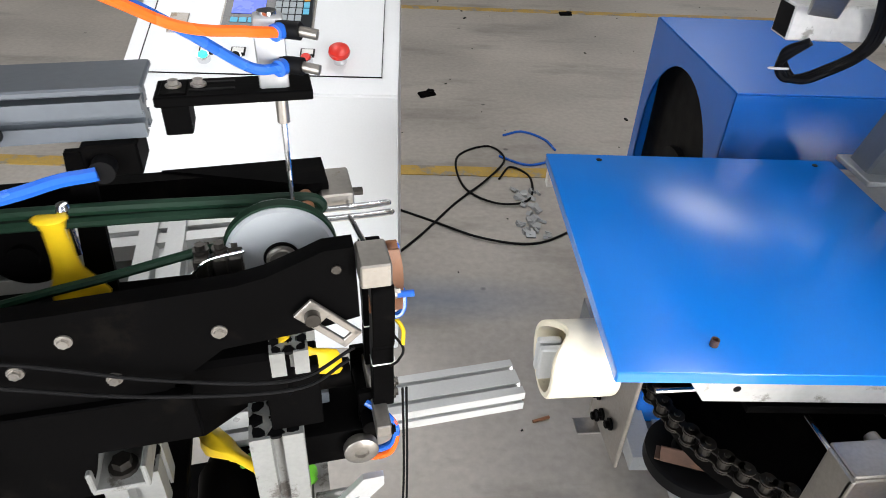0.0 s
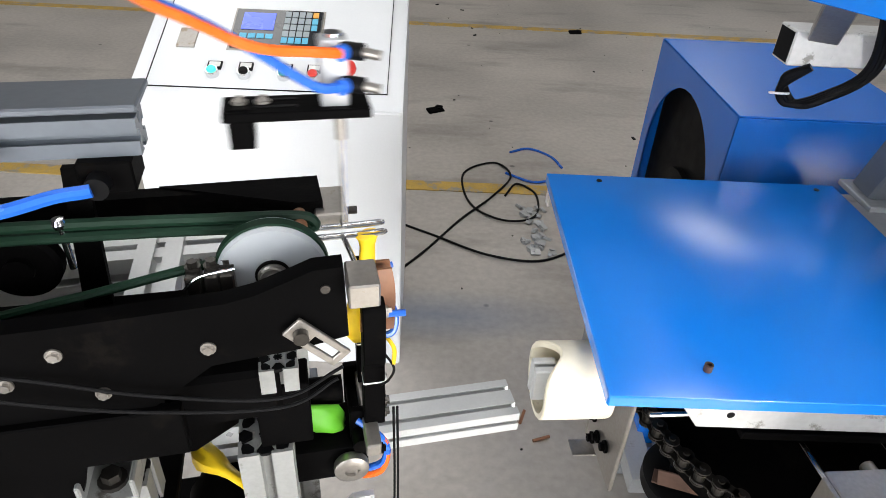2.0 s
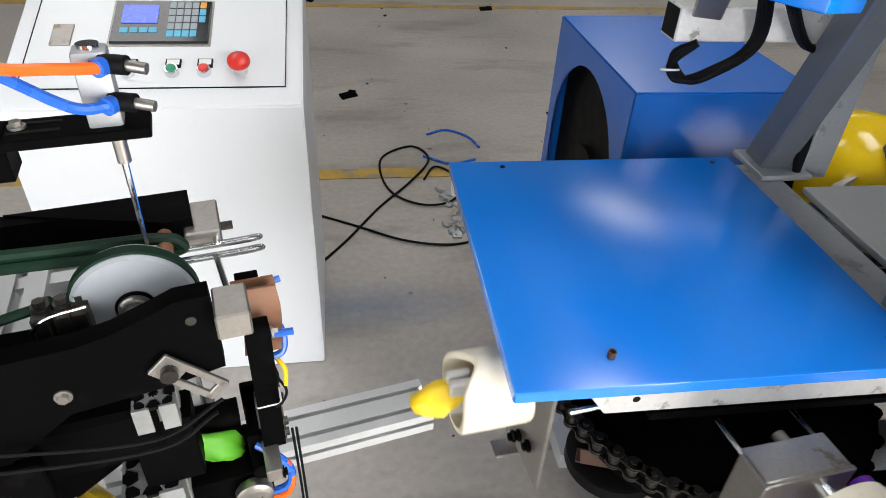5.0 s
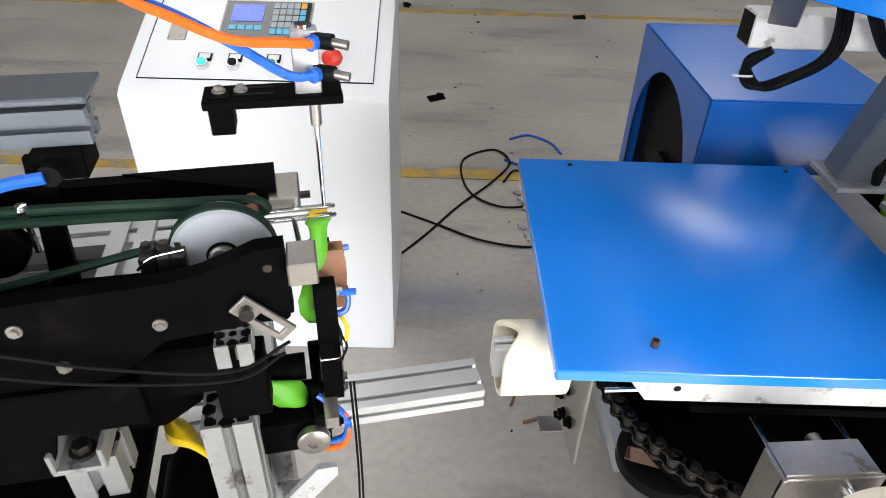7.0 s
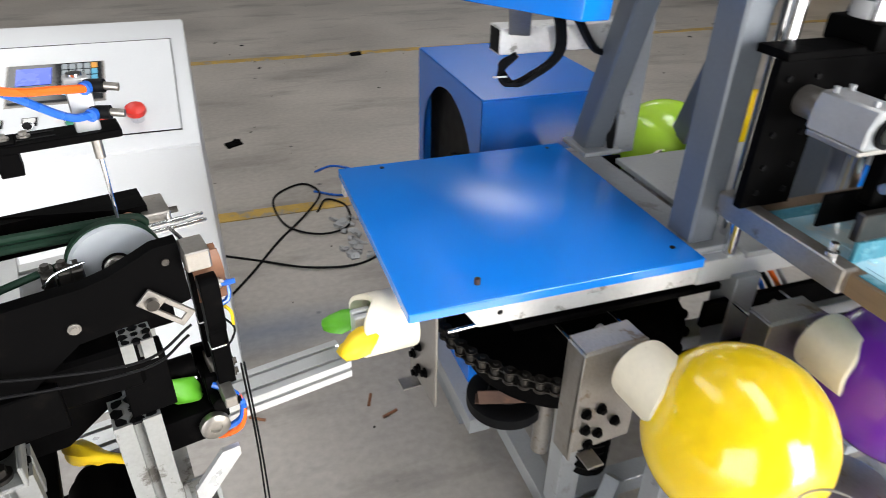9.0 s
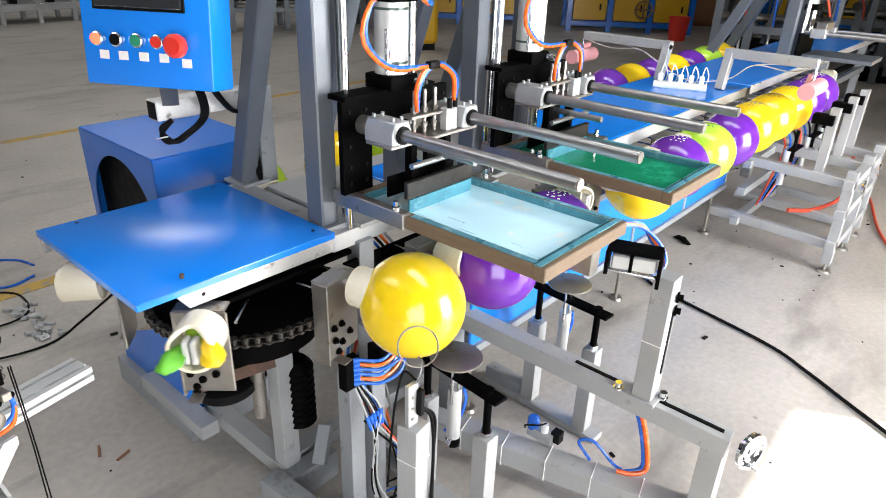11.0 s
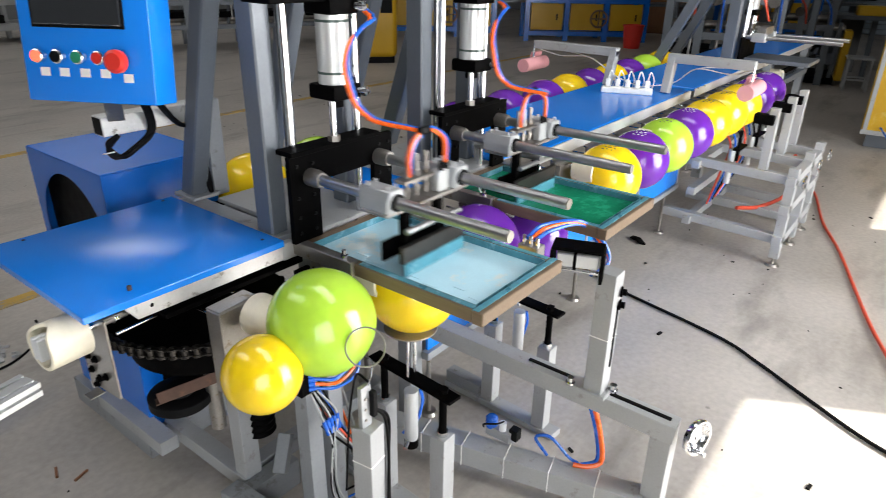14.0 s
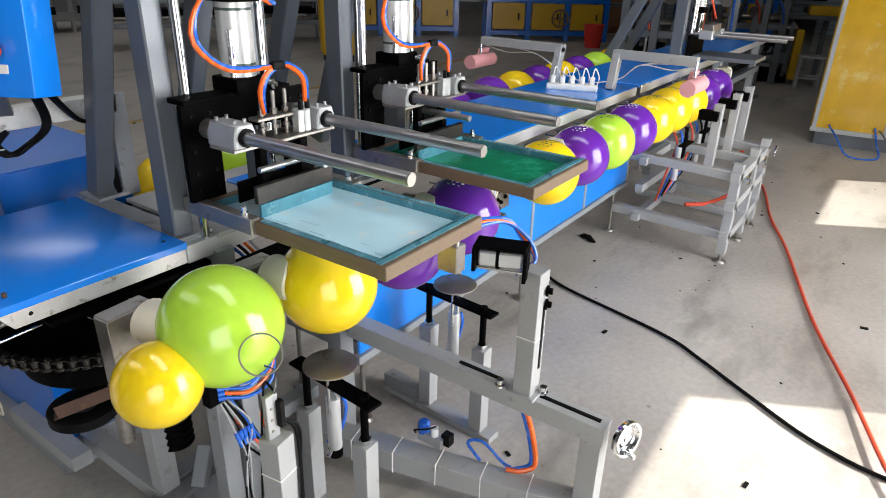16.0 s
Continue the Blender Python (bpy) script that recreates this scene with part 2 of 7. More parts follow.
M = dict(
    floor=concrete(),
    foam=mat("grey_foam", (0.05, 0.05, 0.055), rough=0.95, var=0.5, scale=60, bump=1.0, fine=160, spec=0.1),
    chainsteel=mat("oily_chain_steel", (0.06, 0.055, 0.05), rough=0.35, metal=0.8, var=0.3, scale=40, bump=0.05),
    blue=mat("blue_paint", (0.002, 0.200, 0.76), rough=0.21, var=0.04, scale=3, bump=0.015, fine=260, spec=1.0, rv=0.012),
    blue_dark=mat("blue_sheet_paint", (0.002, 0.135, 0.58), rough=0.22, var=0.06, scale=3, bump=0.015, fine=240, spec=0.9, rv=0.012),
    white=mat("white_paint", (0.70, 0.715, 0.73), rough=0.35, var=0.04, scale=3, bump=0.03, fine=200),
    grey=mat("silver_grey_paint", (0.29, 0.305, 0.32), rough=0.42, metal=0.25, var=0.12, scale=6, bump=0.06, fine=150, wear=((0.2, 0.2, 0.2), 0.12, 14)),
    slate=mat("slate_grey_paint", (0.115, 0.13, 0.15), rough=0.36, metal=0.2, var=0.12, scale=5, bump=0.05, fine=150),
    light=mat("pale_grey_paint", (0.37, 0.378, 0.38), rough=0.45, metal=0.15, var=0.1, scale=7, bump=0.06, fine=150, wear=((0.3, 0.29, 0.28), 0.1, 20)),
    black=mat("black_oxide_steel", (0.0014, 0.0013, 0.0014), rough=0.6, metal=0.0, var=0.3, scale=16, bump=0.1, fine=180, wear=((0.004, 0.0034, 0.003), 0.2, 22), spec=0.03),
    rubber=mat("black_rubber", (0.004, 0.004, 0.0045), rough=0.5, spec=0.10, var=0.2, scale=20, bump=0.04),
    steel=mat("worn_steel", (0.33, 0.31, 0.285), rough=0.38, metal=0.85, var=0.2, scale=14, bump=0.1, fine=200, wear=((0.22, 0.17, 0.12), 0.15, 25)),
    chrome=mat("bright_steel", (0.72, 0.73, 0.75), rough=0.15, metal=1.0, var=0.06, scale=20, bump=0.02, fine=300),
    rod=mat("ground_steel_rod", (0.40, 0.40, 0.40), rough=0.36, metal=0.9, var=0.12, scale=30, bump=0.02, fine=300),
    alu=mat("aluminium", (0.60, 0.61, 0.61), rough=0.34, metal=0.45, var=0.08, scale=10, bump=0.05, fine=260),
    dull=mat("dull_aluminium", (0.31, 0.315, 0.305), rough=0.45, metal=0.35, var=0.15, scale=12, bump=0.06, fine=200, wear=((0.12, 0.11, 0.10), 0.15, 20)),
    cast=mat("cast_aluminium", (0.42, 0.43, 0.44), rough=0.5, metal=0.5, var=0.12, scale=20, bump=0.12, fine=180),
    bar=mat("scratched_flat_bar", (0.62, 0.62, 0.61), rough=0.42, metal=0.5, var=0.12, scale=24, bump=0.14, fine=140, wear=((0.30, 0.29, 0.27), 0.12, 30)),
    wheel=mat("grey_wheel_paint", (0.31, 0.33, 0.35), rough=0.4, var=0.06, scale=12, bump=0.05),
    cream=mat("cream_plastic", (0.72, 0.66, 0.52), rough=0.4, var=0.08, scale=9, bump=0.04, wear=((0.45, 0.38, 0.25), 0.12, 16)),
    wood=timber("frame_wood", (0.20, 0.14, 0.085), (0.12, 0.08, 0.05)),
    ply=timber("crate_wood", (0.30, 0.14, 0.06), (0.20, 0.085, 0.035), 4),
    teal=mat("teal_ink_coat", (0.08, 0.28, 0.36), rough=0.32, var=0.25, scale=14, bump=0.08, wear=((0.22, 0.46, 0.56), 0.35, 16)),
    mesh_teal=mat("pale_cyan_screen_mesh", (0.54, 0.83, 0.95), rough=0.2, var=0.08, scale=9, bump=0.05, fine=300, wear=((0.72, 0.84, 0.86), 0.35, 7)),
    mesh_green=mat("green_ink_screen_mesh", (0.01, 0.24, 0.12), rough=0.16, var=0.25, scale=9, bump=0.06, wear=((0.02, 0.38, 0.20), 0.3, 9)),
    belt=mat("green_belt", (0.004, 0.022, 0.011), spec=0.25, rough=0.6, var=0.25, scale=30, bump=0.15, fine=140),
    copper=mat("brown_leather_pad", (0.22, 0.095, 0.045), rough=0.45, var=0.2, scale=30, bump=0.12),
    rust=mat("brown_rusty_steel", (0.075, 0.040, 0.028), rough=0.6, metal=0.2, var=0.3, scale=24, bump=0.15, wear=((0.12, 0.06, 0.035), 0.25, 18)),
    orange=mat("orange_hose", (0.85, 0.13, 0.015), rough=0.25, var=0.05, scale=20, bump=0.0),
    hose=mat("blue_hose", (0.02, 0.12, 0.55), rough=0.25, var=0.05, scale=20, bump=0.0),
    redhose=mat("red_hose", (0.62, 0.07, 0.03), rough=0.5, var=0.15, scale=20, bump=0.05),
    yellowpaint=mat("yellow_paint", (0.58, 0.34, 0.012), rough=0.35, var=0.08, scale=3, bump=0.04),
    line=mat("worn_yellow_line", (0.45, 0.29, 0.06), rough=0.6, var=0.25, scale=8, bump=0.1, wear=((0.26, 0.24, 0.21), 0.45, 9)),
    red=mat("red_plastic", (0.62, 0.03, 0.02), rough=0.35, var=0.06, scale=20, bump=0.02),
    pink=mat("pink_plastic", (0.72, 0.34, 0.36), rough=0.4, var=0.06, scale=12, bump=0.02),
    green_btn=mat("green_button_cap", (0.02, 0.22, 0.12), rough=0.35, var=0.05),
    green_on=glow("lit_green_button", (0.02, 0.75, 0.32), 0.7),
    red_on=glow("lit_red_lamp", (1.0, 0.06, 0.03), 1.8),
    lcd=glow("lcd_glass", (0.06, 0.10, 0.55), 0.35),
    screen=mat("dark_touch_screen", (0.02, 0.022, 0.025), rough=0.08, var=0.05, bump=0.0),
    keygrey=mat("keypad_grey", (0.30, 0.34, 0.36), rough=0.5, var=0.05, bump=0.0),
    keyblue=mat("keypad_blue", (0.10, 0.42, 0.62), rough=0.5, var=0.05, bump=0.0),
    keyorange=mat("keypad_orange", (0.75, 0.35, 0.05), rough=0.5, var=0.05, bump=0.0),
    ink=mat("printed_ink", (0.04, 0.07, 0.06), rough=0.4, var=0.05, bump=0.0),
    paper=mat("white_label", (0.75, 0.75, 0.72), rough=0.7, var=0.06, scale=40, bump=0.0),
    wall=mat("hall_wall_paint", (0.19, 0.195, 0.20), rough=0.8, var=0.15, scale=0.8, bump=0.1, fine=30),
    shutter=mat("shutter_steel", (0.30, 0.36, 0.42), rough=0.5, metal=0.3, var=0.12, scale=2, bump=0.05),
    film=mat("wrapped_yellow_paint", (0.54, 0.32, 0.015), rough=0.14, var=0.15, scale=5, bump=0.5, fine=9, coat=0.6, wear=((0.60, 0.43, 0.10), 0.3, 4)),
    yellow=rubber_skin("yellow_balloon_skin", (0.90, 0.62, 0.01)),
    lime=rubber_skin("green_balloon_skin", (0.42, 0.68, 0.055)),
    purple=rubber_skin("purple_balloon_skin", (0.13, 0.02, 0.34)),
    limp_yellow=mat("slack_yellow_rubber", (0.82, 0.55, 0.01), rough=0.5, var=0.1, scale=30, bump=0.2, fine=60),
    limp_green=mat("slack_green_rubber", (0.10, 0.38, 0.02), rough=0.5, var=0.1, scale=30, bump=0.2, fine=60),
)


# ---- mesh helpers ----
def bm_new():
    return bmesh.new()


def box(bm, c, s, turn=None, bevel=0.0015, seg=1):
    """A bevelled block round the point c."""
    m = Matrix.Translation(c) @ (turn.to_4x4() if turn else Matrix.Identity(4)) @ Matrix.Diagonal((*s, 1))
    vs = bmesh.ops.create_cube(bm, size=1, matrix=m)["verts"]
    bv = min(bevel, min(s) * 0.3)
    if bv > 0:
        es = list({e for v in vs for e in v.link_edges})
        bmesh.ops.bevel(bm, geom=es, offset=bv, segments=seg, affect="EDGES", profile=0.5)
    return bm


def bar(bm, a, b, w, h, bevel=0.002, up=(0, 0, 1)):
    """A square bar from a to b, w wide, h high."""
    a, b = Vector(a), Vector(b)
    d = (b - a)
    z = d.normalized()
    u = Vector(up)
    if abs(z.dot(u)) > 0.98:
        u = Vector((0, 1, 0))
    x = u.cross(z).normalized()
    y = z.cross(x)
    rot = Matrix((x, y, z)).transposed()
    return box(bm, (a + b) / 2, (w, h, d.length), rot, bevel)


def cyl(bm, a, b, r, r2=None, n=20):
    a, b = Vector(a), Vector(b)
    d = b - a
    m = Matrix.Translation((a + b) / 2) @ d.to_track_quat("Z", "Y").to_matrix().to_4x4()
    bmesh.ops.create_cone(bm, cap_ends=True, segments=n, radius1=r, radius2=r if r2 is None else r2, depth=d.length, matrix=m)
    return bm


def ring(bm, c, axis, r, w, n=28, k=8):
    """A torus of radius r and wire radius w round the axis."""
    rot = Vector(axis).to_track_quat("Z", "Y").to_matrix()
    c = Vector(c)
    rows = []
    for i in range(n):
        a = 2 * math.pi * i / n
        e = Vector((math.cos(a), math.sin(a), 0))
        rows.append([bm.verts.new(c + rot @ (e * (r + w * math.cos(2 * math.pi * j / k)) + Vector((0, 0, w * math.sin(2 * math.pi * j / k))))) for j in range(k)])
    for i in range(n):
        for j in range(k):
            bm.faces.new((rows[i][j], rows[(i + 1) % n][j], rows[(i + 1) % n][(j + 1) % k], rows[i][(j + 1) % k]))
    return bm


def pipe(bm, c, axis, ro, ri, length, n=36):
    """A hollow tube."""
    rot = Vector(axis).to_track_quat("Z", "Y").to_matrix()
    c = Vector(c)
    prof = [(ro, -length / 2), (ro, length / 2), (ri, length / 2), (ri, -length / 2)]
    rows = []
    for i in range(n):
        a = 2 * math.pi * i / n
        rows.append([bm.verts.new(c + rot @ Vector((r * math.cos(a), r * math.sin(a), h))) for r, h in prof])
    for i in range(n):
        for j in range(4):
            bm.faces.new((rows[i][j], rows[(i + 1) % n][j], rows[(i + 1) % n][(j + 1) % 4], rows[i][(j + 1) % 4]))
    return bm


def spline(pts, step=8):
    pts = [Vector(p) for p in pts]
    p = [2 * pts[0] - pts[1]] + pts + [2 * pts[-1] - pts[-2]]
    out = []
    for i in range(1, len(p) - 2):
        a, b, c, d = p[i - 1:i + 3]
        for k in range(step):
            t = k / step
            out.append(0.5 * (2 * b + (c - a) * t + (2 * a - 5 * b + 4 * c - d) * t * t + (3 * b - a - 3 * c + d) * t ** 3))
    return out + [pts[-1]]


def tube(bm, pts, r, n=8, step=8):
    """A hose or cable through the points."""
    c = spline(pts, step) if step > 1 else [Vector(p) for p in pts]
    rows, x = [], None
    for i, p in enumerate(c):
        t = (c[min(i + 1, len(c) - 1)] - c[max(i - 1, 0)]).normalized()
        if x is None:
            x = t.orthogonal().normalized()
        x = (x - t * x.dot(t)).normalized()
        y = t.cross(x)
        rows.append([bm.verts.new(p + r * (x * math.cos(2 * math.pi * j / n) + y * math.sin(2 * math.pi * j / n))) for j in range(n)])
    for i in range(len(rows) - 1):
        for j in range(n):
            bm.faces.new((rows[i][j], rows[i][(j + 1) % n], rows[i + 1][(j + 1) % n], rows[i + 1][j]))
    bm.faces.new(rows[0][::-1])
    bm.faces.new(rows[-1])
    return bm


def slab(bm, outline, z0, z1, bevel=0.0):
    """A flat plate cut to an outline in x and y."""
    lo = [bm.verts.new((x, y, z0)) for x, y in outline]
    hi = [bm.verts.new((x, y, z1)) for x, y in outline]
    n = len(lo)
    bm.faces.new(lo[::-1])
    bm.faces.new(hi)
    for i in range(n):
        bm.faces.new((lo[i], lo[(i + 1) % n], hi[(i + 1) % n], hi[i]))
    if bevel:
        bmesh.ops.bevel(bm, geom=[e for e in bm.edges if all(v in set(lo + hi) for v in e.verts)], offset=bevel, segments=1, affect="EDGES")
    return bm


def lathe(bm, prof, c=(0, 0, 0), axis=(0, 0, 1), n=28):
    """Turns a profile of (radius, height) round an axis."""
    rot = Vector(axis).to_track_quat("Z", "Y").to_matrix()
    c = Vector(c)
    rows = [[bm.verts.new(c + rot @ Vector((r * math.cos(2 * math.pi * i / n), r * math.sin(2 * math.pi * i / n), h))) for i in range(n)] for r, h in prof]
    for a, b in zip(rows, rows[1:]):
        for i in range(n):
            bm.faces.new((a[i], a[(i + 1) % n], b[(i + 1) % n], b[i]))
    bm.faces.new(rows[0][::-1])
    bm.faces.new(rows[-1])
    return bm


def turned(bm, m):
    bmesh.ops.transform(bm, matrix=m, verts=bm.verts[:])
    return bm


def finish(name, bm, material, angle=35):
    me = bpy.data.meshes.new(name)
    bmesh.ops.recalc_face_normals(bm, faces=bm.faces[:])
    bm.to_mesh(me)
    bm.free()
    me.materials.append(M[material])
    me.shade_smooth()
    me.set_sharp_from_angle(angle=radians(angle))
    return me


def part(name, bm, material, parent, label="", angle=35):
    ob = new(name, finish(name, bm, material, angle))
    ob.parent = parent
    if label:
        tagged(ob, label=label)
    return ob


def thing(name, label, category, at=(0, 0, 0), rz=0, group="", kind=""):
    ob = new(name)
    ob.empty_display_size = 0.05
    ob.matrix_world = pose(*at, 0, 0, rz)
    return tagged(ob, label, category, group, kind)


def solid(name, bm, material, label, category, at=(0, 0, 0), rz=0, group="", kind="", angle=35):
    ob = new(name, finish(name, bm, material, angle))
    ob.matrix_world = pose(*at, 0, 0, rz)
    return tagged(ob, label, category, group, kind)


def bolt(bm, c, axis=(0, 0, 1), r=0.005, h=0.006):
    a = Vector(axis).normalized()
    c = Vector(c)
    cyl(bm, c, c + a * h * 0.35, r * 1.5, n=12)
    cyl(bm, c + a * h * 0.35, c + a * h, r, n=6)
    return bm


# ---- hall ----
def hall():
    bm = bm_new()
    box(bm, (5, 5, -0.1), (90, 90, 0.2), bevel=0)
    solid("floor", bm, "floor", "dusty grey concrete workshop floor with stains", "floor", kind="structure")
    # south wall with two wide doorways and a high window
    bm = bm_new()
    y = -3.2
    top = 2.95
    for x0, x1 in ((-8.0, -4.5), (-0.7, 1.6), (3.8, 6.05), (7.3, 19)):
        box(bm, ((x0 + x1) / 2, y - 0.06, top / 2), (x1 - x0, 0.12, top), bevel=0)
    box(bm, (6.675, y - 0.06, 1.075), (1.25, 0.12, 2.15), bevel=0)
    box(bm, (5.5, y - 0.06, (top + 7) / 2), (27, 0.12, 7 - top), bevel=0)
    box(bm, (6.675, y - 0.06, 2.89), (1.25, 0.12, 0.12), bevel=0)
    solid("wall_south", bm, "wall", "grey hall wall with open doorways and a window", "wall", kind="structure")
    for name, c, s in (("wall_north", (5.5, 16.12, 3.5), (27, 0.24, 7)), ("wall_east", (19.12, 6.4, 3.5), (0.24, 19.3, 7)), ("wall_west", (-8.12, 6.4, 3.5), (0.24, 19.3, 7))):
        bm = box(bm_new(), c, s, bevel=0)
        solid(name, bm, "wall", "plain grey painted hall wall", "wall", kind="structure")
    bm = bm_new()
    # the opening round x -2.5 is invented to go with its fill lamp
    xs = [-8.2, -3.3, -1.7, 0.6, 2.4, 4.5, 7.3, 11.6, 13.4, 19.2]
    for i in range(0, len(xs), 2):
        box(bm, ((xs[i] + xs[i + 1]) / 2, 5.8, 7.1), (xs[i + 1] - xs[i], 21, 0.2), bevel=0)
    for i in range(1, len(xs) - 1, 2):
        for y0, y1 in ((-4.7, -4.1), (10.1, 16.3)):
            box(bm, ((xs[i] + xs[i + 1]) / 2, (y0 + y1) / 2, 7.1), (xs[i + 1] - xs[i], y1 - y0, 0.2), bevel=0)
        # unseen opaque panel, added so that no sun falls through the opening
        sp = box(bm_new(), ((xs[i] + xs[i + 1]) / 2, 3.0, 7.05), (xs[i + 1] - xs[i] - 0.01, 14.19, 0.02), bevel=0)
        solid("skylight_panel", sp, "paper", "opaque white panel added to keep the sun out of a roof opening", "skylight", kind="structure")
    solid("ceiling", bm, "wall", "sheet roof with long skylight openings", "ceiling", kind="structure")
    # painted lines on the floor
    for k, (y0, w) in enumerate(((2.67, 0.085), (5.36, 0.085))):
        bm = box(bm_new(), (2.0, y0, 0.002), (16, w, 0.004), bevel=0)
        solid("floor_line", bm, "line", "worn yellow painted floor line", "floor marking", kind="structure")


# ---- control cabinet ----
def control_cabinet():
    c = thing("control_cabinet", "white sheet-steel control cabinet with sloping desk top", "control cabinet", at=(-0.375, 1.515, 0), rz=1)
    w, d, hf, hb = 0.65, 0.50, 0.83, 1.02
    bm = bm_new()
    prof = [(0, 0.0), (d, 0.0), (d, hb), (d * 0.93, hb + 0.005), (0.015, hf), (0, hf - 0.015)]
    lo = [bm.verts.new((-w / 2, y, z)) for y, z in prof]
    hi = [bm.verts.new((w / 2, y, z)) for y, z in prof]
    bm.faces.new(lo)
    bm.faces.new(hi[::-1])
    for i in range(len(prof)):
        j = (i + 1) % len(prof)
        bm.faces.new((lo[i], hi[i], hi[j], lo[j]))
    bmesh.ops.bevel(bm, geom=bm.edges[:], offset=0.004, segments=2, affect="EDGES")
    part("body", bm, "white", c)
    sl = math.atan2(hb + 0.005 - hf, d * 0.93 - 0.015)
    R = Matrix.Rotation(sl, 3, "X")

    def on(u, v, h=0.0):
        """A place on the sloping top: u across, v up the slope."""
        return Vector((u, 0.015, hf)) + R @ Vector((0, v, h))
    bm = box(bm_new(), on(0, 0.215, 0.002), (0.57, 0.37, 0.004), R, 0.001)
    part("desk_lid", bm, "white", c)
    bm = bm_new()
    for u, v, su, sv in ((0, 0.03, 0.572, 0.0015), (0.286, 0.215, 0.0015, 0.372), (-0.286, 0.215, 0.0015, 0.372), (0, 0.40, 0.572, 0.0015)):
        box(bm, on(u, v, 0.0032), (su, sv, 0.003), R, 0)
    part("lid_gap", bm, "rubber", c, "dark gap round the desk lid")
    kp = part("keypad", box(bm_new(), on(0.055, 0.235, 0.007), (0.245, 0.125, 0.01), R, 0.002), "screen", c, "dark membrane keypad unit")
    part("display", box(bm_new(), on(0.0, 0.255, 0.0128), (0.09, 0.055, 0.002), R, 0), "lcd", kp, "blue lcd display")
    for r in range(5):
        for q in range(5):
            if q == 4 and r > 2:
                continue
            mt = "keyorange" if (q == 4 and r == 0) else ("keyblue" if q == 4 or r == 4 else "keygrey")
            part("key", box(bm_new(), on(0.08 + q * 0.0195, 0.282 - r * 0.0215, 0.0128), (0.016, 0.017, 0.002), R, 0), mt, kp)
    for q in range(4):
        part("key", box(bm_new(), on(-0.035 + q * 0.024, 0.207, 0.0128), (0.02, 0.014, 0.002), R, 0), "keyblue", kp)
    part("rim", box(bm_new(), on(0.055, 0.235, 0.0035), (0.257, 0.137, 0.006), R, 0.001), "steel", kp)
    # the keypad sits left of the middle of the desk
    F = Matrix.Translation(on(0.055, 0.235)) @ R.to_4x4()
    for o in [kp] + list(kp.children):
        o.data.transform(F @ Matrix.Translation((-0.058, 0.006, 0)) @ Matrix.Diagonal((0.9, 1.16, 1, 1)) @ F.inverted())
    for i, (u, mt) in enumerate(((-0.135, "green_on"), (-0.06, "rubber"), (0.035, "green_btn"), (0.105, "red"))):
        pb = part("push_button", lathe(bm_new(), [(0.0155, 0.0), (0.0155, 0.014), (0.014, 0.018), (0.0125, 0.018)], on(u, 0.075, 0.002), R @ Vector((0, 0, 1))), "chrome", c)
        part("cap", lathe(bm_new(), [(0.0115, 0.012), (0.0115, 0.020), (0.009, 0.0225), (0.001, 0.0225)], on(u, 0.075, 0.002), R @ Vector((0, 0, 1))), mt, pb)
        part("label_plate", box(bm_new(), on(u, 0.104, 0.006), (0.034, 0.026, 0.004), R, 0), "rubber", pb, "black label holder")
        part("label_card", box(bm_new(), on(u, 0.106, 0.0085), (0.027, 0.016, 0.001), R, 0), "paper", pb)
    eb = part("stop_button", lathe(bm_new(), [(0.016, 0), (0.016, 0.014), (0.0145, 0.02), (0.0145, 0.026)], on(0.185, 0.08, 0.002), R @ Vector((0, 0, 1))), "chrome", c)
    part("mushroom_cap", lathe(bm_new(), [(0.012, 0.024), (0.024, 0.026), (0.026, 0.032), (0.024, 0.040), (0.016, 0.045), (0.001, 0.046)], on(0.185, 0.08, 0.002), R @ Vector((0, 0, 1))), "red", eb, "red mushroom cap")
    part("switch_plate", box(bm_new(), on(-0.22, 0.20, 0.005), (0.045, 0.07, 0.005), R, 0.001), "steel", c, "small rocker switch plate")


# ---- feeder ----
FU = 13.0   # the feeder's turn on the floor
FO = (-0.116, 0.518, 0.0)


def extrusion(bm, a, b, s=0.05):
    """An aluminium profile with a slot along each face."""
    a, b = Vector(a), Vector(b)
    z = (b - a).normalized()
    u = Vector((0, 0, 1)) if abs(z.z) < 0.9 else Vector((0, 1, 0))
    x = u.cross(z).normalized()
    y = z.cross(x)
    h, g, k = s / 2, s * 0.11, s * 0.30
    pr = []
    for q in range(4):
        c, sn = (1, 0, -1, 0)[q], (0, 1, 0, -1)[q]
        for px, py in ((h, -h), (h, -g), (h - 0.06 * s, -g), (h - 0.06 * s, -k * 0.7), (h - k, -g * 0.8), (h - k, g * 0.8), (h - 0.06 * s, k * 0.7), (h - 0.06 * s, g), (h, g)):
            pr.append((px * c - py * sn, px * sn + py * c))
    lo = [bm.verts.new(a + x * p[0] + y * p[1]) for p in pr]
    hi = [bm.verts.new(b + x * p[0] + y * p[1]) for p in pr]
    n = len(pr)
    bm.faces.new(lo[::-1])
    bm.faces.new(hi)
    for i in range(n):
        bm.faces.new((lo[i], lo[(i + 1) % n], hi[(i + 1) % n], hi[i]))
    return bm


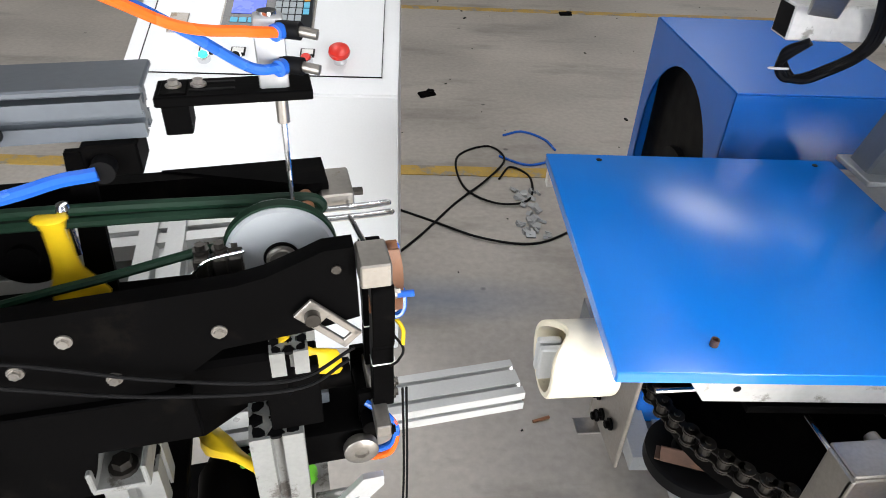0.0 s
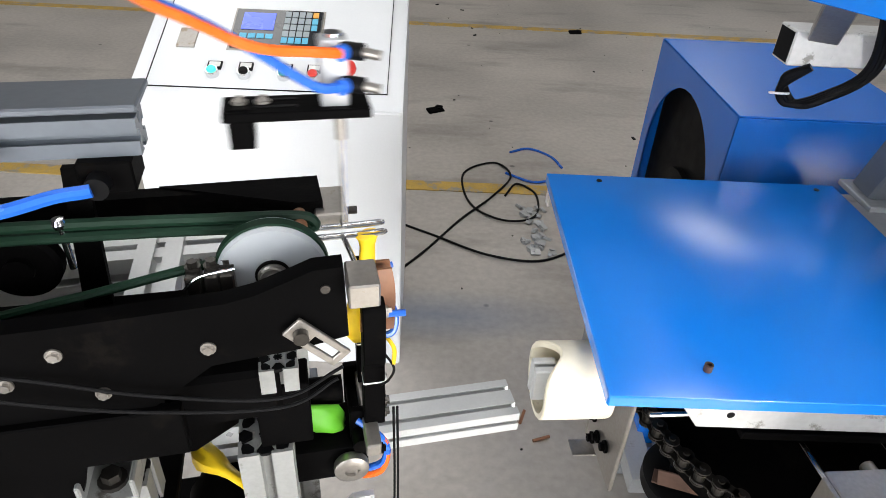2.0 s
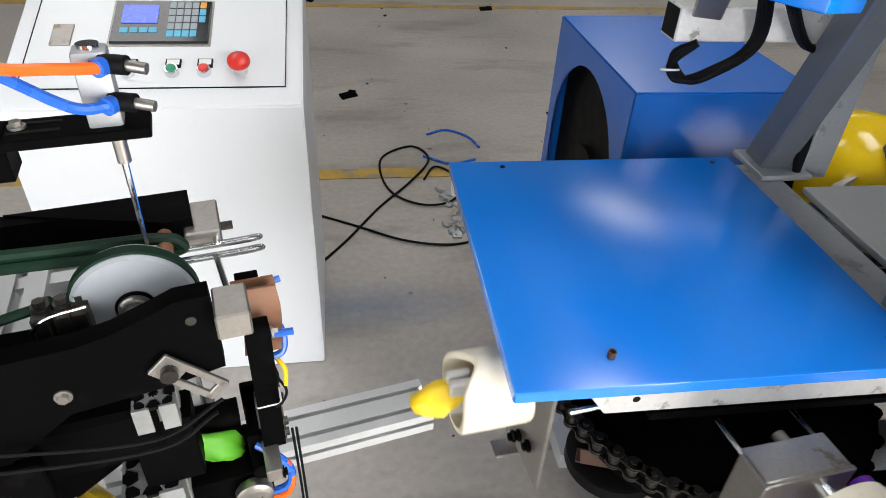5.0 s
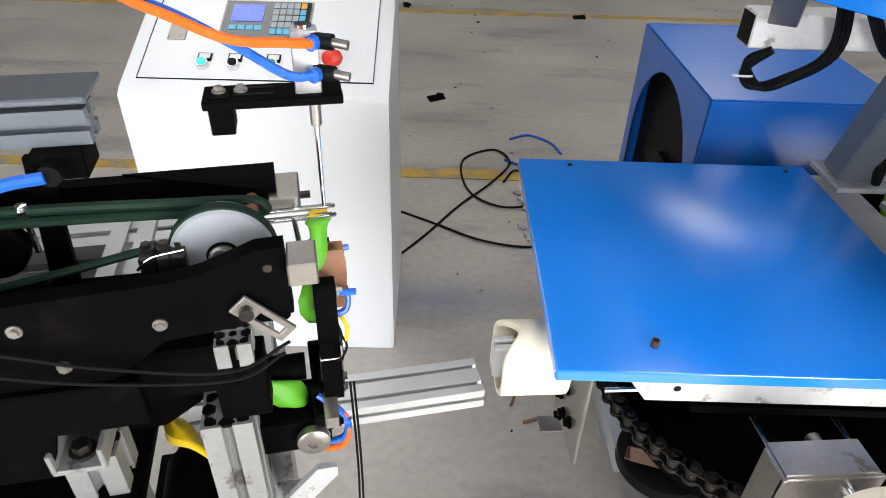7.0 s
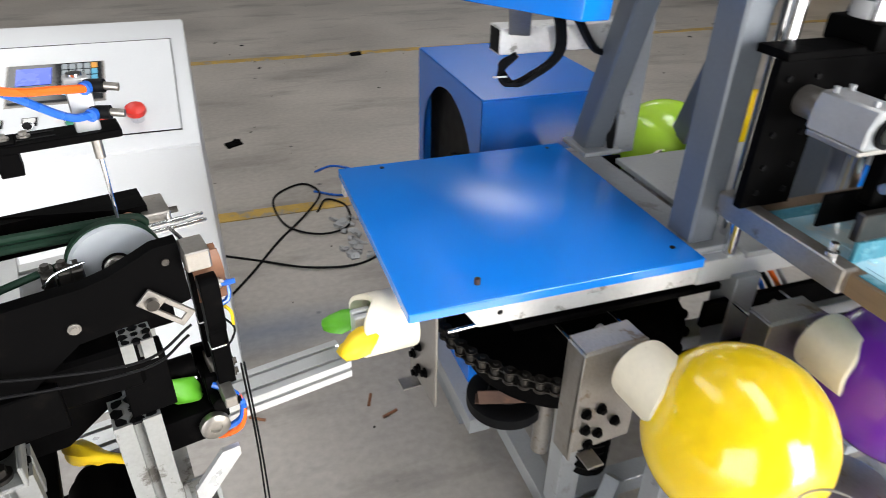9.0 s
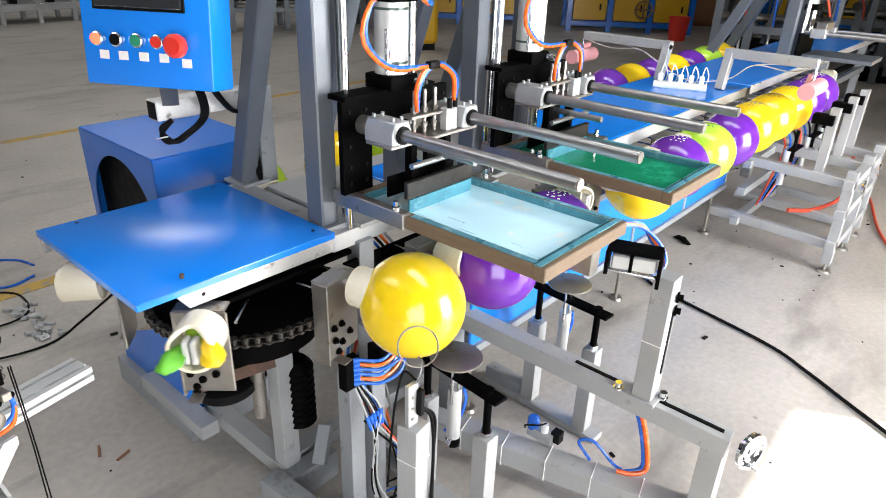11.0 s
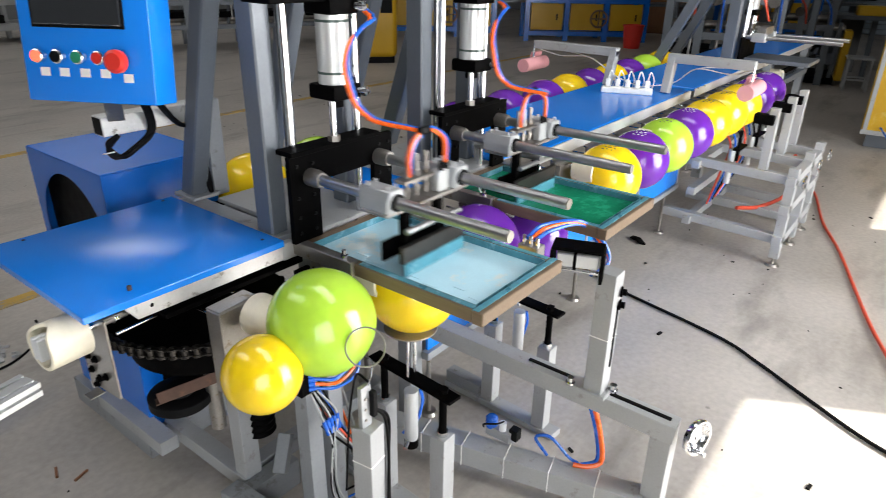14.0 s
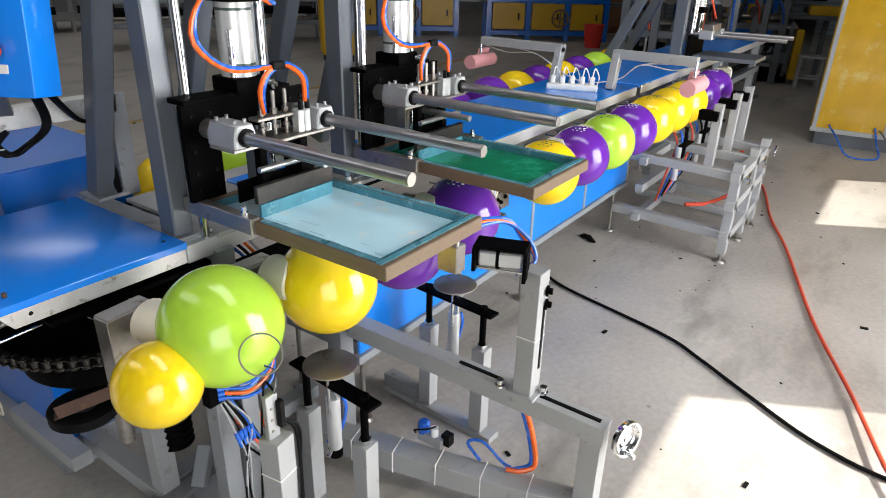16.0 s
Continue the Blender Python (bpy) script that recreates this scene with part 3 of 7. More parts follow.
def vplate(bm, outline, y0, y1):
    """A plate standing in the x-z plane."""
    lo = [bm.verts.new((x, y0, z)) for x, z in outline]
    hi = [bm.verts.new((x, y1, z)) for x, z in outline]
    n = len(lo)
    bm.faces.new(lo)
    bm.faces.new(hi[::-1])
    for i in range(n):
        bm.faces.new((lo[i], hi[i], hi[(i + 1) % n], lo[(i + 1) % n]))
    return bm


def feeder():
    f = thing("balloon_feeder", "black steel balloon feeder with green belts on aluminium stand", "feeding machine", at=FO, rz=FU)
    near = [(-0.55, 0.985), (-0.55, 1.076), (-0.16, 1.085), (-0.033, 1.092), (-0.010, 1.097), (0.020, 1.109), (0.036, 1.116), (0.060, 1.117), (0.062, 1.046), (0.020, 1.037), (-0.05, 1.03), (-0.11, 0.985)]
    part("side_plate", vplate(bm_new(), near, -0.056, -0.038), "black", f)
    part("side_plate", vplate(bm_new(), [(-0.55, 1.055), (-0.55, 1.098), (0.051, 1.098), (0.051, 1.074)], 0.112, 0.130), "black", f)
    part("top_flange", slab(bm_new(), [(-0.10, 0.128), (0.051, 0.131), (0.053, 0.078), (0.030, 0.078)], 1.090, 1.1005), "black", f)
    part("lower_beam", box(bm_new(), (-0.28, 0.04, 0.93), (0.50, 0.03, 0.045)), "black", f)
    part("lower_beam", box(bm_new(), (-0.33, -0.02, 0.955), (0.42, 0.05, 0.05)), "black", f)
    part("lower_beam", box(bm_new(), (-0.31, -0.058, 0.965), (0.46, 0.012, 0.055)), "black", f)
    part("end_block", box(bm_new(), (0.074, -0.057, 1.100), (0.025, 0.037, 0.022)), "steel", f, "bare steel end block")
    part("end_block", box(bm_new(), (0.060, 0.093, 1.084), (0.031, 0.055, 0.018)), "steel", f, "bare steel end block")
    part("block_screw", cyl(bm_new(), (0.075, 0.085, 1.084), (0.086, 0.085, 1.084), 0.004, n=10), "chainsteel", f)
    part("plate_pin", cyl(bm_new(), (0.045, -0.058, 1.098), (0.045, -0.054, 1.098), 0.004, n=10), "chainsteel", f)
    # drive wheel
    w = part("drive_wheel", lathe(bm_new(), [(0.044, -0.006), (0.0465, -0.003), (0.0465, 0.012), (0.044, 0.015)], (0.004, 0.012, 1.078), (0, -1, 0), 48), "wheel", f, "grey drive wheel")
    part("rim_belt", pipe(bm_new(), (0.004, 0.006, 1.078), (0, 1, 0), 0.0485, 0.0465, 0.010, 48), "belt", w, "green belt round the wheel")
    part("hub", lathe(bm_new(), [(0.013, 0.0), (0.013, 0.005), (0.011, 0.006), (0.011, 0.009), (0.007, 0.009), (0.007, 0.011), (0.001, 0.011)], (0.004, -0.003, 1.078), (0, -1, 0)), "steel", w)
    part("hub_ring", ring(bm_new(), (0.004, -0.004, 1.078), (0, -1, 0), 0.0135, 0.0018), "black", w)
    # twin green belts
    pts = [(-0.52, 0.045, 1.117), (-0.18, 0.045, 1.114), (-0.04, 0.045, 1.109), (0.026, 0.045, 1.106), (0.042, 0.045, 1.099), (0.034, 0.045, 1.092), (-0.04, 0.045, 1.098), (-0.18, 0.045, 1.102), (-0.52, 0.045, 1.105)]
    part("round_belt", tube(bm_new(), pts, 0.0052, 8, 6), "belt", f)
    part("cross_belt", tube(bm_new(), [(-0.01, 0.008, 1.094), (-0.071, 0.006, 1.084), (-0.14, 0.006, 1.069), (-0.188, 0.006, 1.060), (-0.30, 0.006, 1.037), (-0.50, 0.006, 1.0)], 0.0042), "belt", f)
    part("idler_pulley", lathe(bm_new(), [(0.006, 0), (0.0065, 0.006), (0.0065, 0.026), (0.006, 0.032)], (0.030, 0.029, 1.099), (0, 1, 0)), "copper", f)
    # two bent guide wires on short rods
    for y in (0.057, 0.040):
        part("guide_wire", tube(bm_new(), [(0.015, y + 0.003, 1.083), (0.085, y + 0.003, 1.084), (0.104, y + 0.003, 1.085), (0.108, y, 1.085), (0.104, y - 0.003, 1.085), (0.085, y - 0.003, 1.084), (0.015, y - 0.003, 1.083)], 0.0016, 8, 5), "chrome", f)
    part("wire_rod", cyl(bm_new(), (0.066, 0.090, 1.084), (0.071, 0.055, 1.084), 0.0026), "chrome", f)
    part("wire_rod", cyl(bm_new(), (0.074, -0.040, 1.098), (0.068, 0.040, 1.083), 0.0026), "chrome", f)
    # sensor lever and small fittings
    bm = bm_new()
    for c, sz in (((-0.017, 0, 0), (0.022, 0.004, 0.021)), ((0.010, 0, 0.0075), (0.034, 0.004, 0.006)), ((0.010, 0, -0.0075), (0.034, 0.004, 0.006)), ((0.0255, 0, 0), (0.007, 0.004, 0.021))):
        box(bm, c, sz, bevel=0.0008)
    part("lever_plate", turned(bm, pose(0.035, -0.062, 1.048, 0, 46, 0)), "steel", f, "slotted steel lever plate")
    part("lever_bolt", cyl(bm_new(), (0.023, -0.058, 1.060), (0.023, -0.071, 1.060), 0.0065, n=12), "chainsteel", f)
    bm = bm_new()
    for x, z in ((-0.16, 1.06), (-0.135, 1.015), (-0.20, 1.035), (-0.05, 1.05)):
        part("plate_bolt", bolt(bm_new(), (x, -0.056, z), (0, -1, 0), 0.0042, 0.005), "steel", f)
    part("bore_ring", ring(bm_new(), (-0.245, -0.057, 1.03), (0, -1, 0), 0.012, 0.002), "steel", f)
    for x in (-0.155, -0.28, -0.38):
        part("hanger", vplate(bm_new(), [(x - 0.022, 0.99), (x - 0.004, 1.155), (x + 0.015, 1.155), (x + 0.004, 0.99)], 0.066, 0.074), "black", f)
    part("end_frame", vplate(bm_new(), [(-0.30, 0.99), (-0.27, 1.17), (-0.235, 1.17), (-0.215, 1.06), (-0.22, 0.99)], -0.030, -0.012), "black", f)
    part("deck", box(bm_new(), (-0.31, 0.022, 1.005), (0.48, 0.115, 0.012)), "black", f)
    part("cam_box", box(bm_new(), (0.022, 0.062, 0.985), (0.06, 0.035, 0.07), bevel=0.004), "black", f)
    part("deck", box(bm_new(), (-0.05, -0.01, 0.965), (0.10, 0.05, 0.06), bevel=0.005), "black", f)
    part("rear_rail", box(bm_new(), (-0.25, 0.135, 1.06), (0.60, 0.012, 0.03)), "black", f)
    bm = bm_new()
    for x in (-0.075, -0.06, -0.048):
        box(bm, (x + 0.015, 0.0, 1.078), (0.012, 0.03, 0.024))
        bolt(bm, (x + 0.015, 0.0, 1.090), (0, 0, 1), 0.0045, 0.007)
    part("bearing_block", bm, "chainsteel", f, "oily brown bearing block")
    part("curved_rod", tube(bm_new(), [(-0.066, -0.02, 1.083), (-0.052, -0.022, 1.096), (-0.024, -0.025, 1.103)], 0.0014), "chrome", f)
    part("bearing_seat", box(bm_new(), (-0.045, 0.0, 1.045), (0.036, 0.04, 0.045)), "black", f)
    part("foam_pad", box(bm_new(), (-0.345, -0.072, 0.945), (0.19, 0.034, 0.05), bevel=0.008, seg=2), "foam", f, "rough grey foam pad")
    # aluminium stand
    for x, y, top in ((-0.022, -0.012, 0.89), (0.0, 0.085, 0.975), (-0.160, -0.010, 0.868)):
        sp = part("stand_post", extrusion(bm_new(), (x, y, 0.02), (x, y, top), 0.052), "dull", f)
        bm = bm_new()
        profile_hollows(bm, x, y, top, 0.052)
        part("profile_bore", bm, "rubber", sp, "dark hollows of the profile end")
    sp = part("stand_post", extrusion(bm_new(), (0.0, -0.020, 0.970), (0.0, -0.020, 0.998), 0.034), "dull", f)
    part("profile_bore", profile_hollows(bm_new(), 0.0, -0.020, 0.998, 0.034), "rubber", sp, "dark hollows of the profile end")
    part("spacer", box(bm_new(), (0.0, -0.012, 0.93), (0.05, 0.036, 0.08)), "black", f)
    part("gusset", vplate(bm_new(), [(0.020, 0.700), (0.020, 0.725), (0.062, 0.775), (0.085, 0.775), (0.085, 0.760), (0.035, 0.700)], -0.022, -0.014), "alu", f)
    part("stand_beam", extrusion(bm_new(), (-0.55, 0.055, 0.82), (-0.19, 0.055, 0.82), 0.05), "dull", f)
    part("stand_beam", extrusion(bm_new(), (-0.55, 0.22, 0.95), (0.0, 0.22, 0.95), 0.05), "alu", f)
    part("stand_beam", extrusion(bm_new(), (-0.13, 0.05, 0.957), (-0.13, 0.28, 0.957), 0.05), "alu", f)
    for yy, zz in ((0.098, 0.735), (0.130, 0.735)):
        part("reach_beam", extrusion(bm_new(), (-0.10, yy, zz), (0.295, yy, zz), 0.032), "alu", f, "long aluminium profile reaching forward")
    part("lower_plate", box(bm_new(), (-0.33, 0.03, 0.80), (0.42, 0.22, 0.012)), "black", f)
    part("lower_plate", box(bm_new(), (-0.085, 0.05, 0.62), (0.16, 0.22, 0.012)), "black", f)
    part("drive_motor", lathe(bm_new(), [(0.04, 0), (0.045, 0.006), (0.045, 0.10), (0.036, 0.105), (0.036, 0.12), (0.012, 0.125), (0.012, 0.14), (0.001, 0.14)], (-0.085, -0.03, 0.70), (0, 1, 0)), "black", f)
    part("idler_wheel", lathe(bm_new(), [(0.028, 0), (0.032, 0.004), (0.032, 0.016), (0.028, 0.02), (0.012, 0.02), (0.012, 0.026), (0.001, 0.026)], (-0.205, 0.062, 1.075), (0, -1, 0)), "black", f)
    part("inner_plate", vplate(bm_new(), [(-0.55, 0.83), (-0.55, 1.0), (-0.09, 1.0), (-0.03, 0.95), (-0.03, 0.88), (-0.10, 0.83)], 0.03, 0.042), "black", f)
    part("inner_plate", vplate(bm_new(), [(-0.52, 0.86), (-0.52, 0.99), (-0.20, 0.99), (-0.17, 0.93), (-0.19, 0.86)], -0.045, -0.035), "black", f)
    for x, z in ((-0.115, 0.955), (-0.10, 0.93), (-0.20, 0.90), (-0.23, 0.955)):
        part("plate_bolt", bolt(bm_new(), (x, 0.03, z), (0, -1, 0), 0.005, 0.007), "steel", f)
    # open clamp channel on the post, and small corner brackets below
    bm = bm_new()
    box(bm, (-0.163, -0.006, 0.871), (0.050, 0.092, 0.006))
    for x in (-0.186, -0.140):
        box(bm, (x, -0.006, 0.884), (0.005, 0.092, 0.026))
    br = part("clamp_channel", bm, "dull", f, "worn aluminium clamp channel")
    part("channel_knob", lathe(bm_new(), [(0.015, 0), (0.017, 0.004), (0.017, 0.014), (0.008, 0.018), (0.008, 0.022)], (-0.163, 0.012, 0.874)), "black", br)
    part("bracket_bolt", bolt(bm_new(), (-0.163, -0.030, 0.874), (0, 0, 1), 0.009, 0.014), "chainsteel", br)
    for x, y, z in ((-0.07, -0.045, 0.70), (0.03, 0.02, 0.68)):
        br = part("corner_bracket", bm_bracket(x, y, z), "dull", f)
        part("bracket_bolt", bolt(bm_new(), (x, y - 0.018, z + 0.008), (0, -0.5, 1), 0.008, 0.014), "steel", br)
    for a, b in (((-0.55, -0.16, 0.03), (0.05, -0.16, 0.03)), ((-0.55, 0.22, 0.03), (0.05, 0.22, 0.03)), ((-0.03, -0.135, 0.03), (-0.03, 0.195, 0.03))):
        part("base_rail", extrusion(bm_new(), a, b, 0.05), "alu", f)
    part("rear_post", extrusion(bm_new(), (-0.50, 0.22, 0.02), (-0.50, 0.22, 1.0), 0.05), "alu", f)
    part("rear_post", extrusion(bm_new(), (-0.50, -0.02, 0.02), (-0.50, -0.02, 0.99), 0.05), "alu", f)
    # air cylinder over the belts
    part("slide_rail", extrusion(bm_new(), (-0.60, 0.035, 1.200), (-0.083, 0.035, 1.200), 0.030), "slate", f, "grey linear slide")
    part("slide_cover", box(bm_new(), (-0.34, 0.050, 1.222), (0.52, 0.060, 0.006)), "slate", f)
    part("cover_slot", box(bm_new(), (-0.20, 0.056, 1.2256), (0.022, 0.006, 0.002), bevel=0), "rubber", f)
    part("slide_knob", cyl(bm_new(), (-0.185, 0.020, 1.195), (-0.185, 0.002, 1.195), 0.007, n=14), "rubber", f)
    part("rail_post", box(bm_new(), (-0.50, 0.05, 1.08), (0.04, 0.05, 0.20)), "black", f)
    part("rail_head", box(bm_new(), (-0.11, 0.03, 1.172), (0.04, 0.04, 0.026)), "black", f)
    part("rail_fitting", cyl(bm_new(), (-0.115, 0.010, 1.17), (-0.115, -0.004, 1.17), 0.009), "rubber", f)
    part("supply_hose", tube(bm_new(), [(-0.118, -0.004, 1.17), (-0.16, -0.01, 1.165), (-0.26, -0.04, 1.14), (-0.42, -0.10, 1.02), (-0.46, -0.10, 0.8)], 0.0055), "hose", f, "blue air hose")
    for k, pts in enumerate((((-0.40, -0.058, 1.085), (-0.22, -0.062, 1.055), (-0.10, -0.066, 1.015), (0.0, -0.068, 0.995), (0.055, -0.065, 1.02)),
                             ((-0.40, -0.060, 1.075), (-0.24, -0.066, 1.04), (-0.12, -0.07, 1.005), (0.0, -0.072, 0.988), (0.05, -0.068, 1.01)))):
        part("cable", tube(bm_new(), pts, 0.0016), "rubber", f)
    # swing gearbox at the arm's foot
    part("swing_motor", box(bm_new(), (0.040, 0.035, 0.81), (0.085, 0.07, 0.05), bevel=0.006, seg=2), "black", f)
    part("swing_knob", lathe(bm_new(), [(0.017, 0), (0.019, 0.003), (0.019, 0.012), (0.016, 0.014), (0.008, 0.014), (0.008, 0.010), (0.001, 0.010)], (0.062, -0.003, 0.815), (0, -1, 0)), "steel", f)
    part("swing_shaft", cyl(bm_new(), (0.075, -0.01, 0.845), (0.075, 0.10, 0.845), 0.010), "black", f)
    part("clamp_cylinder", cyl(bm_new(), (-0.01, 0.05, 0.875), (0.06, 0.05, 0.875), 0.016), "black", f)
    for y in (0.015, 0.085):
        part("bearing_plate", box(bm_new(), (0.075, y, 0.84), (0.022, 0.010, 0.075)), "black", f)
    for mt, off, r in (("hose", 0.0, 0.0042), ("orange", 0.012, 0.004)):
        pts = [(0.072, 0.01, 0.865), (0.092, -0.005, 0.855), (0.102, -0.005, 0.83), (0.096, 0.0, 0.80 - off), (0.07, 0.01, 0.785 - off), (0.05, 0.03, 0.785 - off)]
        part("air_hose", tube(bm_new(), pts, r), mt, f)
    for k in range(2):
        part("hanging_cable", tube(bm_new(), [(0.108 + 0.004 * k, -0.01, 0.90), (0.110 + 0.004 * k, -0.01, 0.75), (0.106 + 0.006 * k, -0.015, 0.5), (0.125, -0.02, 0.12), (0.09 - 0.03 * k, -0.05, 0.012)], 0.0014), "rubber", f)
    part("bin", box(bm_new(), (0.0, 0.08, 0.84), (0.07, 0.07, 0.02)), "slate", f)
    part("ball_fitting", lathe(bm_new(), [(0.003, 0), (0.006, 0.002), (0.007, 0.006), (0.005, 0.010), (0.002, 0.011)], (-0.165, 0.045, 1.11)), "chrome", f)
    part("upright_pin", cyl(bm_new(), (-0.165, 0.045, 1.07), (-0.165, 0.045, 1.12), 0.003), "chrome", f)
    return f


def profile_hollows(bm, x, y, top, s):
    """The chambers seen in the cut end of a profile: a star bore and four corner cells with slanted webs between."""
    z0, z1 = top - 0.003, top + 0.0006
    for k in range(4):
        box(bm, (x, y, (z0 + z1) / 2), (s * 0.05, s * 0.24, z1 - z0), Matrix.Rotation(math.pi * k / 4, 3, "Z"), 0)
    for dx in (-1, 1):
        for dy in (-1, 1):
            q = [(0.20, 0.42), (0.30, 0.44), (0.42, 0.42), (0.44, 0.30), (0.42, 0.20), (0.31, 0.20), (0.20, 0.31)]
            pts = [(x + dx * u * s, y + dy * v * s) for u, v in q]
            slab(bm, pts if dx * dy < 0 else pts[::-1], z0, z1)
    for k in range(4):
        a = math.pi * k / 2
        slab(bm, [(x + s * (u * math.cos(a) - v * math.sin(a)), y + s * (u * math.sin(a) + v * math.cos(a))) for u, v in ((0.49, -0.07), (0.49, 0.07), (0.40, 0.16), (0.24, 0.06), (0.24, -0.06), (0.40, -0.16))], z0, z1)
    return bm


def bm_bracket(x, y, z, s=0.045):
    bm = bm_new()
    box(bm, (x, y - s * 0.4, z - s * 0.45), (s, s * 0.9, 0.006), bevel=0.001)
    box(bm, (x, y + 0.003, z), (s, 0.006, s * 0.9), bevel=0.001)
    for sx in (-1, 1):
        xx = x + sx * (s / 2 - 0.003)
        vs = [bm.verts.new((xx + dx, yy, zz)) for dx in (-0.003, 0.003) for yy, zz in ((y, z + s * 0.4), (y, z - s * 0.43), (y - s * 0.8, z - s * 0.43))]
        bm.faces.new(vs[:3])
        bm.faces.new(vs[3:][::-1])
        for i in range(3):
            j = (i + 1) % 3
            bm.faces.new((vs[i], vs[j], vs[j + 3], vs[i + 3]))
    return bm


def picker():
    """The sliding needle head, in the feeder's space."""
    p = thing("needle_picker", "sliding air cylinder head with thin needle and hoses", "pick head", at=FO, rz=FU)
    part("carrier", box(bm_new(), (-0.045, 0.035, 1.232), (0.175, 0.056, 0.012)), "black", p, "black carrier plate")
    for y in (0.025, 0.047):
        part("carrier_slot", box(bm_new(), (-0.070, y, 1.2385), (0.05, 0.005, 0.002), bevel=0), "rubber", p)
    part("carrier_end", box(bm_new(), (-0.112, 0.035, 1.215), (0.03, 0.045, 0.05)), "black", p)
    cylb = part("cylinder", box(bm_new(), (0.0, 0.035, 1.275), (0.034, 0.032, 0.085), bevel=0.004, seg=2), "cast", p, "square aluminium air cylinder")
    part("cylinder_end", cyl(bm_new(), (0.0, 0.035, 1.316), (0.0, 0.035, 1.322), 0.011), "chrome", cylb)
    part("needle", cyl(bm_new(), (0.006, 0.035, 1.225), (0.006, 0.035, 1.115), 0.0028, 0.0018, 10), "chrome", p, "thin steel needle")
    part("needle_collar", cyl(bm_new(), (0.006, 0.035, 1.225), (0.006, 0.035, 1.200), 0.005), "steel", p)
    for z, mt in ((1.305, "orange"), (1.265, "hose")):
        e = part("elbow", cyl(bm_new(), (0.010, 0.022, z), (0.034, 0.010, z), 0.010), "rubber", p)
        part("adjuster", cyl(bm_new(), (0.030, 0.013, z), (0.052, 0.004, z - 0.003), 0.006), "steel", e, "knurled metal adjusting screw")
        part("collar", cyl(bm_new(), (0.012, 0.014, z), (0.006, 0.006, z), 0.0095), "hose", e)
        off = 0.0 if mt == "orange" else 0.004
        pts = [(0.008, 0.008, z), (-0.025, -0.004 + off, z + 0.006), (-0.09, -0.002 + 4 * off, 1.318 - 2 * off), (-0.17, 0.01 + 4 * off, 1.352), (-0.30, 0.06, 1.385 + off), (-0.55, 0.12, 1.32)]
        part("air_hose", tube(bm_new(), pts, 0.0062), mt, p)
    bm = bm_new()
    for x in (-0.112, -0.085):
        bolt(bm, (x, 0.035, 1.24), (0, 0, 1), 0.006, 0.008)
    part("carrier_bolt", bm, "steel", p)
    k = 0.66
    for o in p.children_recursive:
        if not o.name.startswith("needle"):
            o.data.transform(Matrix.Translation((0.006, 0.035, 1.222)) @ Matrix.Scale(k, 4) @ Matrix.Translation((-0.006, -0.035, -1.222)))
    return p


ARM_PIVOT = (0.085, 0.04, 0.845)


def transfer_arm():
    """Swings about its shaft; built standing up, x towards the holders."""
    a = thing("transfer_arm", "black two-fingered swing arm with brown leather pads", "swing arm", at=FO, rz=FU)
    part("base_plate", box(bm_new(), (0.0, -0.012, 0.016), (0.016, 0.118, 0.016)), "steel", a)
    for e in (-0.068, 0.044):
        part("base_screw", bolt(bm_new(), (0.008, e, 0.016), (1, 0, 0), 0.004, 0.004), "black", a)
    for s in (-1, 1):
        arm = part("finger", bm_finger(s), "black", a, "black oxide steel finger")
        part("foot_block", box(bm_new(), (0.012, s * 0.024, 0.042), (0.012, 0.014, 0.036)), "steel", arm)
        for z in (0.034, 0.050):
            part("finger_screw", bolt(bm_new(), (0.016, s * 0.034, z), (1, 0, 0), 0.0045, 0.005), "chainsteel", arm)
        part("pad", bm_pad(s), "copper", arm, "folded brown leather gripping pad")
        part("pad_screw", bolt(bm_new(), (0.017, s * 0.036, 0.172), (1, 0, 0), 0.0042, 0.006), "steel", arm)
        part("tie", box(bm_new(), (0.006, s * 0.030, 0.082), (0.0245, 0.0185, 0.004)), "paper", arm, "white cable tie")
        part("air_hose", tube(bm_new(), [(0.010, s * 0.036, 0.142), (0.024, s * 0.034, 0.144), (0.028, s * 0.028, 0.156), (0.024, s * 0.022, 0.170), (0.012, s * 0.020, 0.172)], 0.0034), "hose", arm, "short blue hose loop")
        part("hose_stub", cyl(bm_new(), (0.012, s * 0.036, 0.170), (0.036, s * 0.040, 0.172), 0.0034), "hose", arm)
        part("cable", tube(bm_new(), [(0.012, s * 0.040, 0.128), (0.022, s * 0.056, 0.118), (0.018, s * 0.052, 0.098), (0.012, s * 0.042, 0.082)], 0.0014), "rubber", arm)
        part("cable", tube(bm_new(), [(0.016, s * 0.022, 0.080), (0.020, s * 0.014, 0.066), (0.016, s * 0.014, 0.048), (0.010, s * 0.020, 0.030)], 0.0014), "rubber", arm)
    part("cross_wire", tube(bm_new(), [(0.010, 0.028, 0.112), (0.016, 0.010, 0.114), (0.014, -0.016, 0.116), (0.012, -0.030, 0.118)], 0.0013), "rubber", a)
    part("earth_wire", tube(bm_new(), [(0.016, -0.030, 0.140), (0.024, -0.044, 0.132), (0.022, -0.054, 0.120)], 0.0022), "limp_yellow", a, "yellow-green earth wire")
    return a


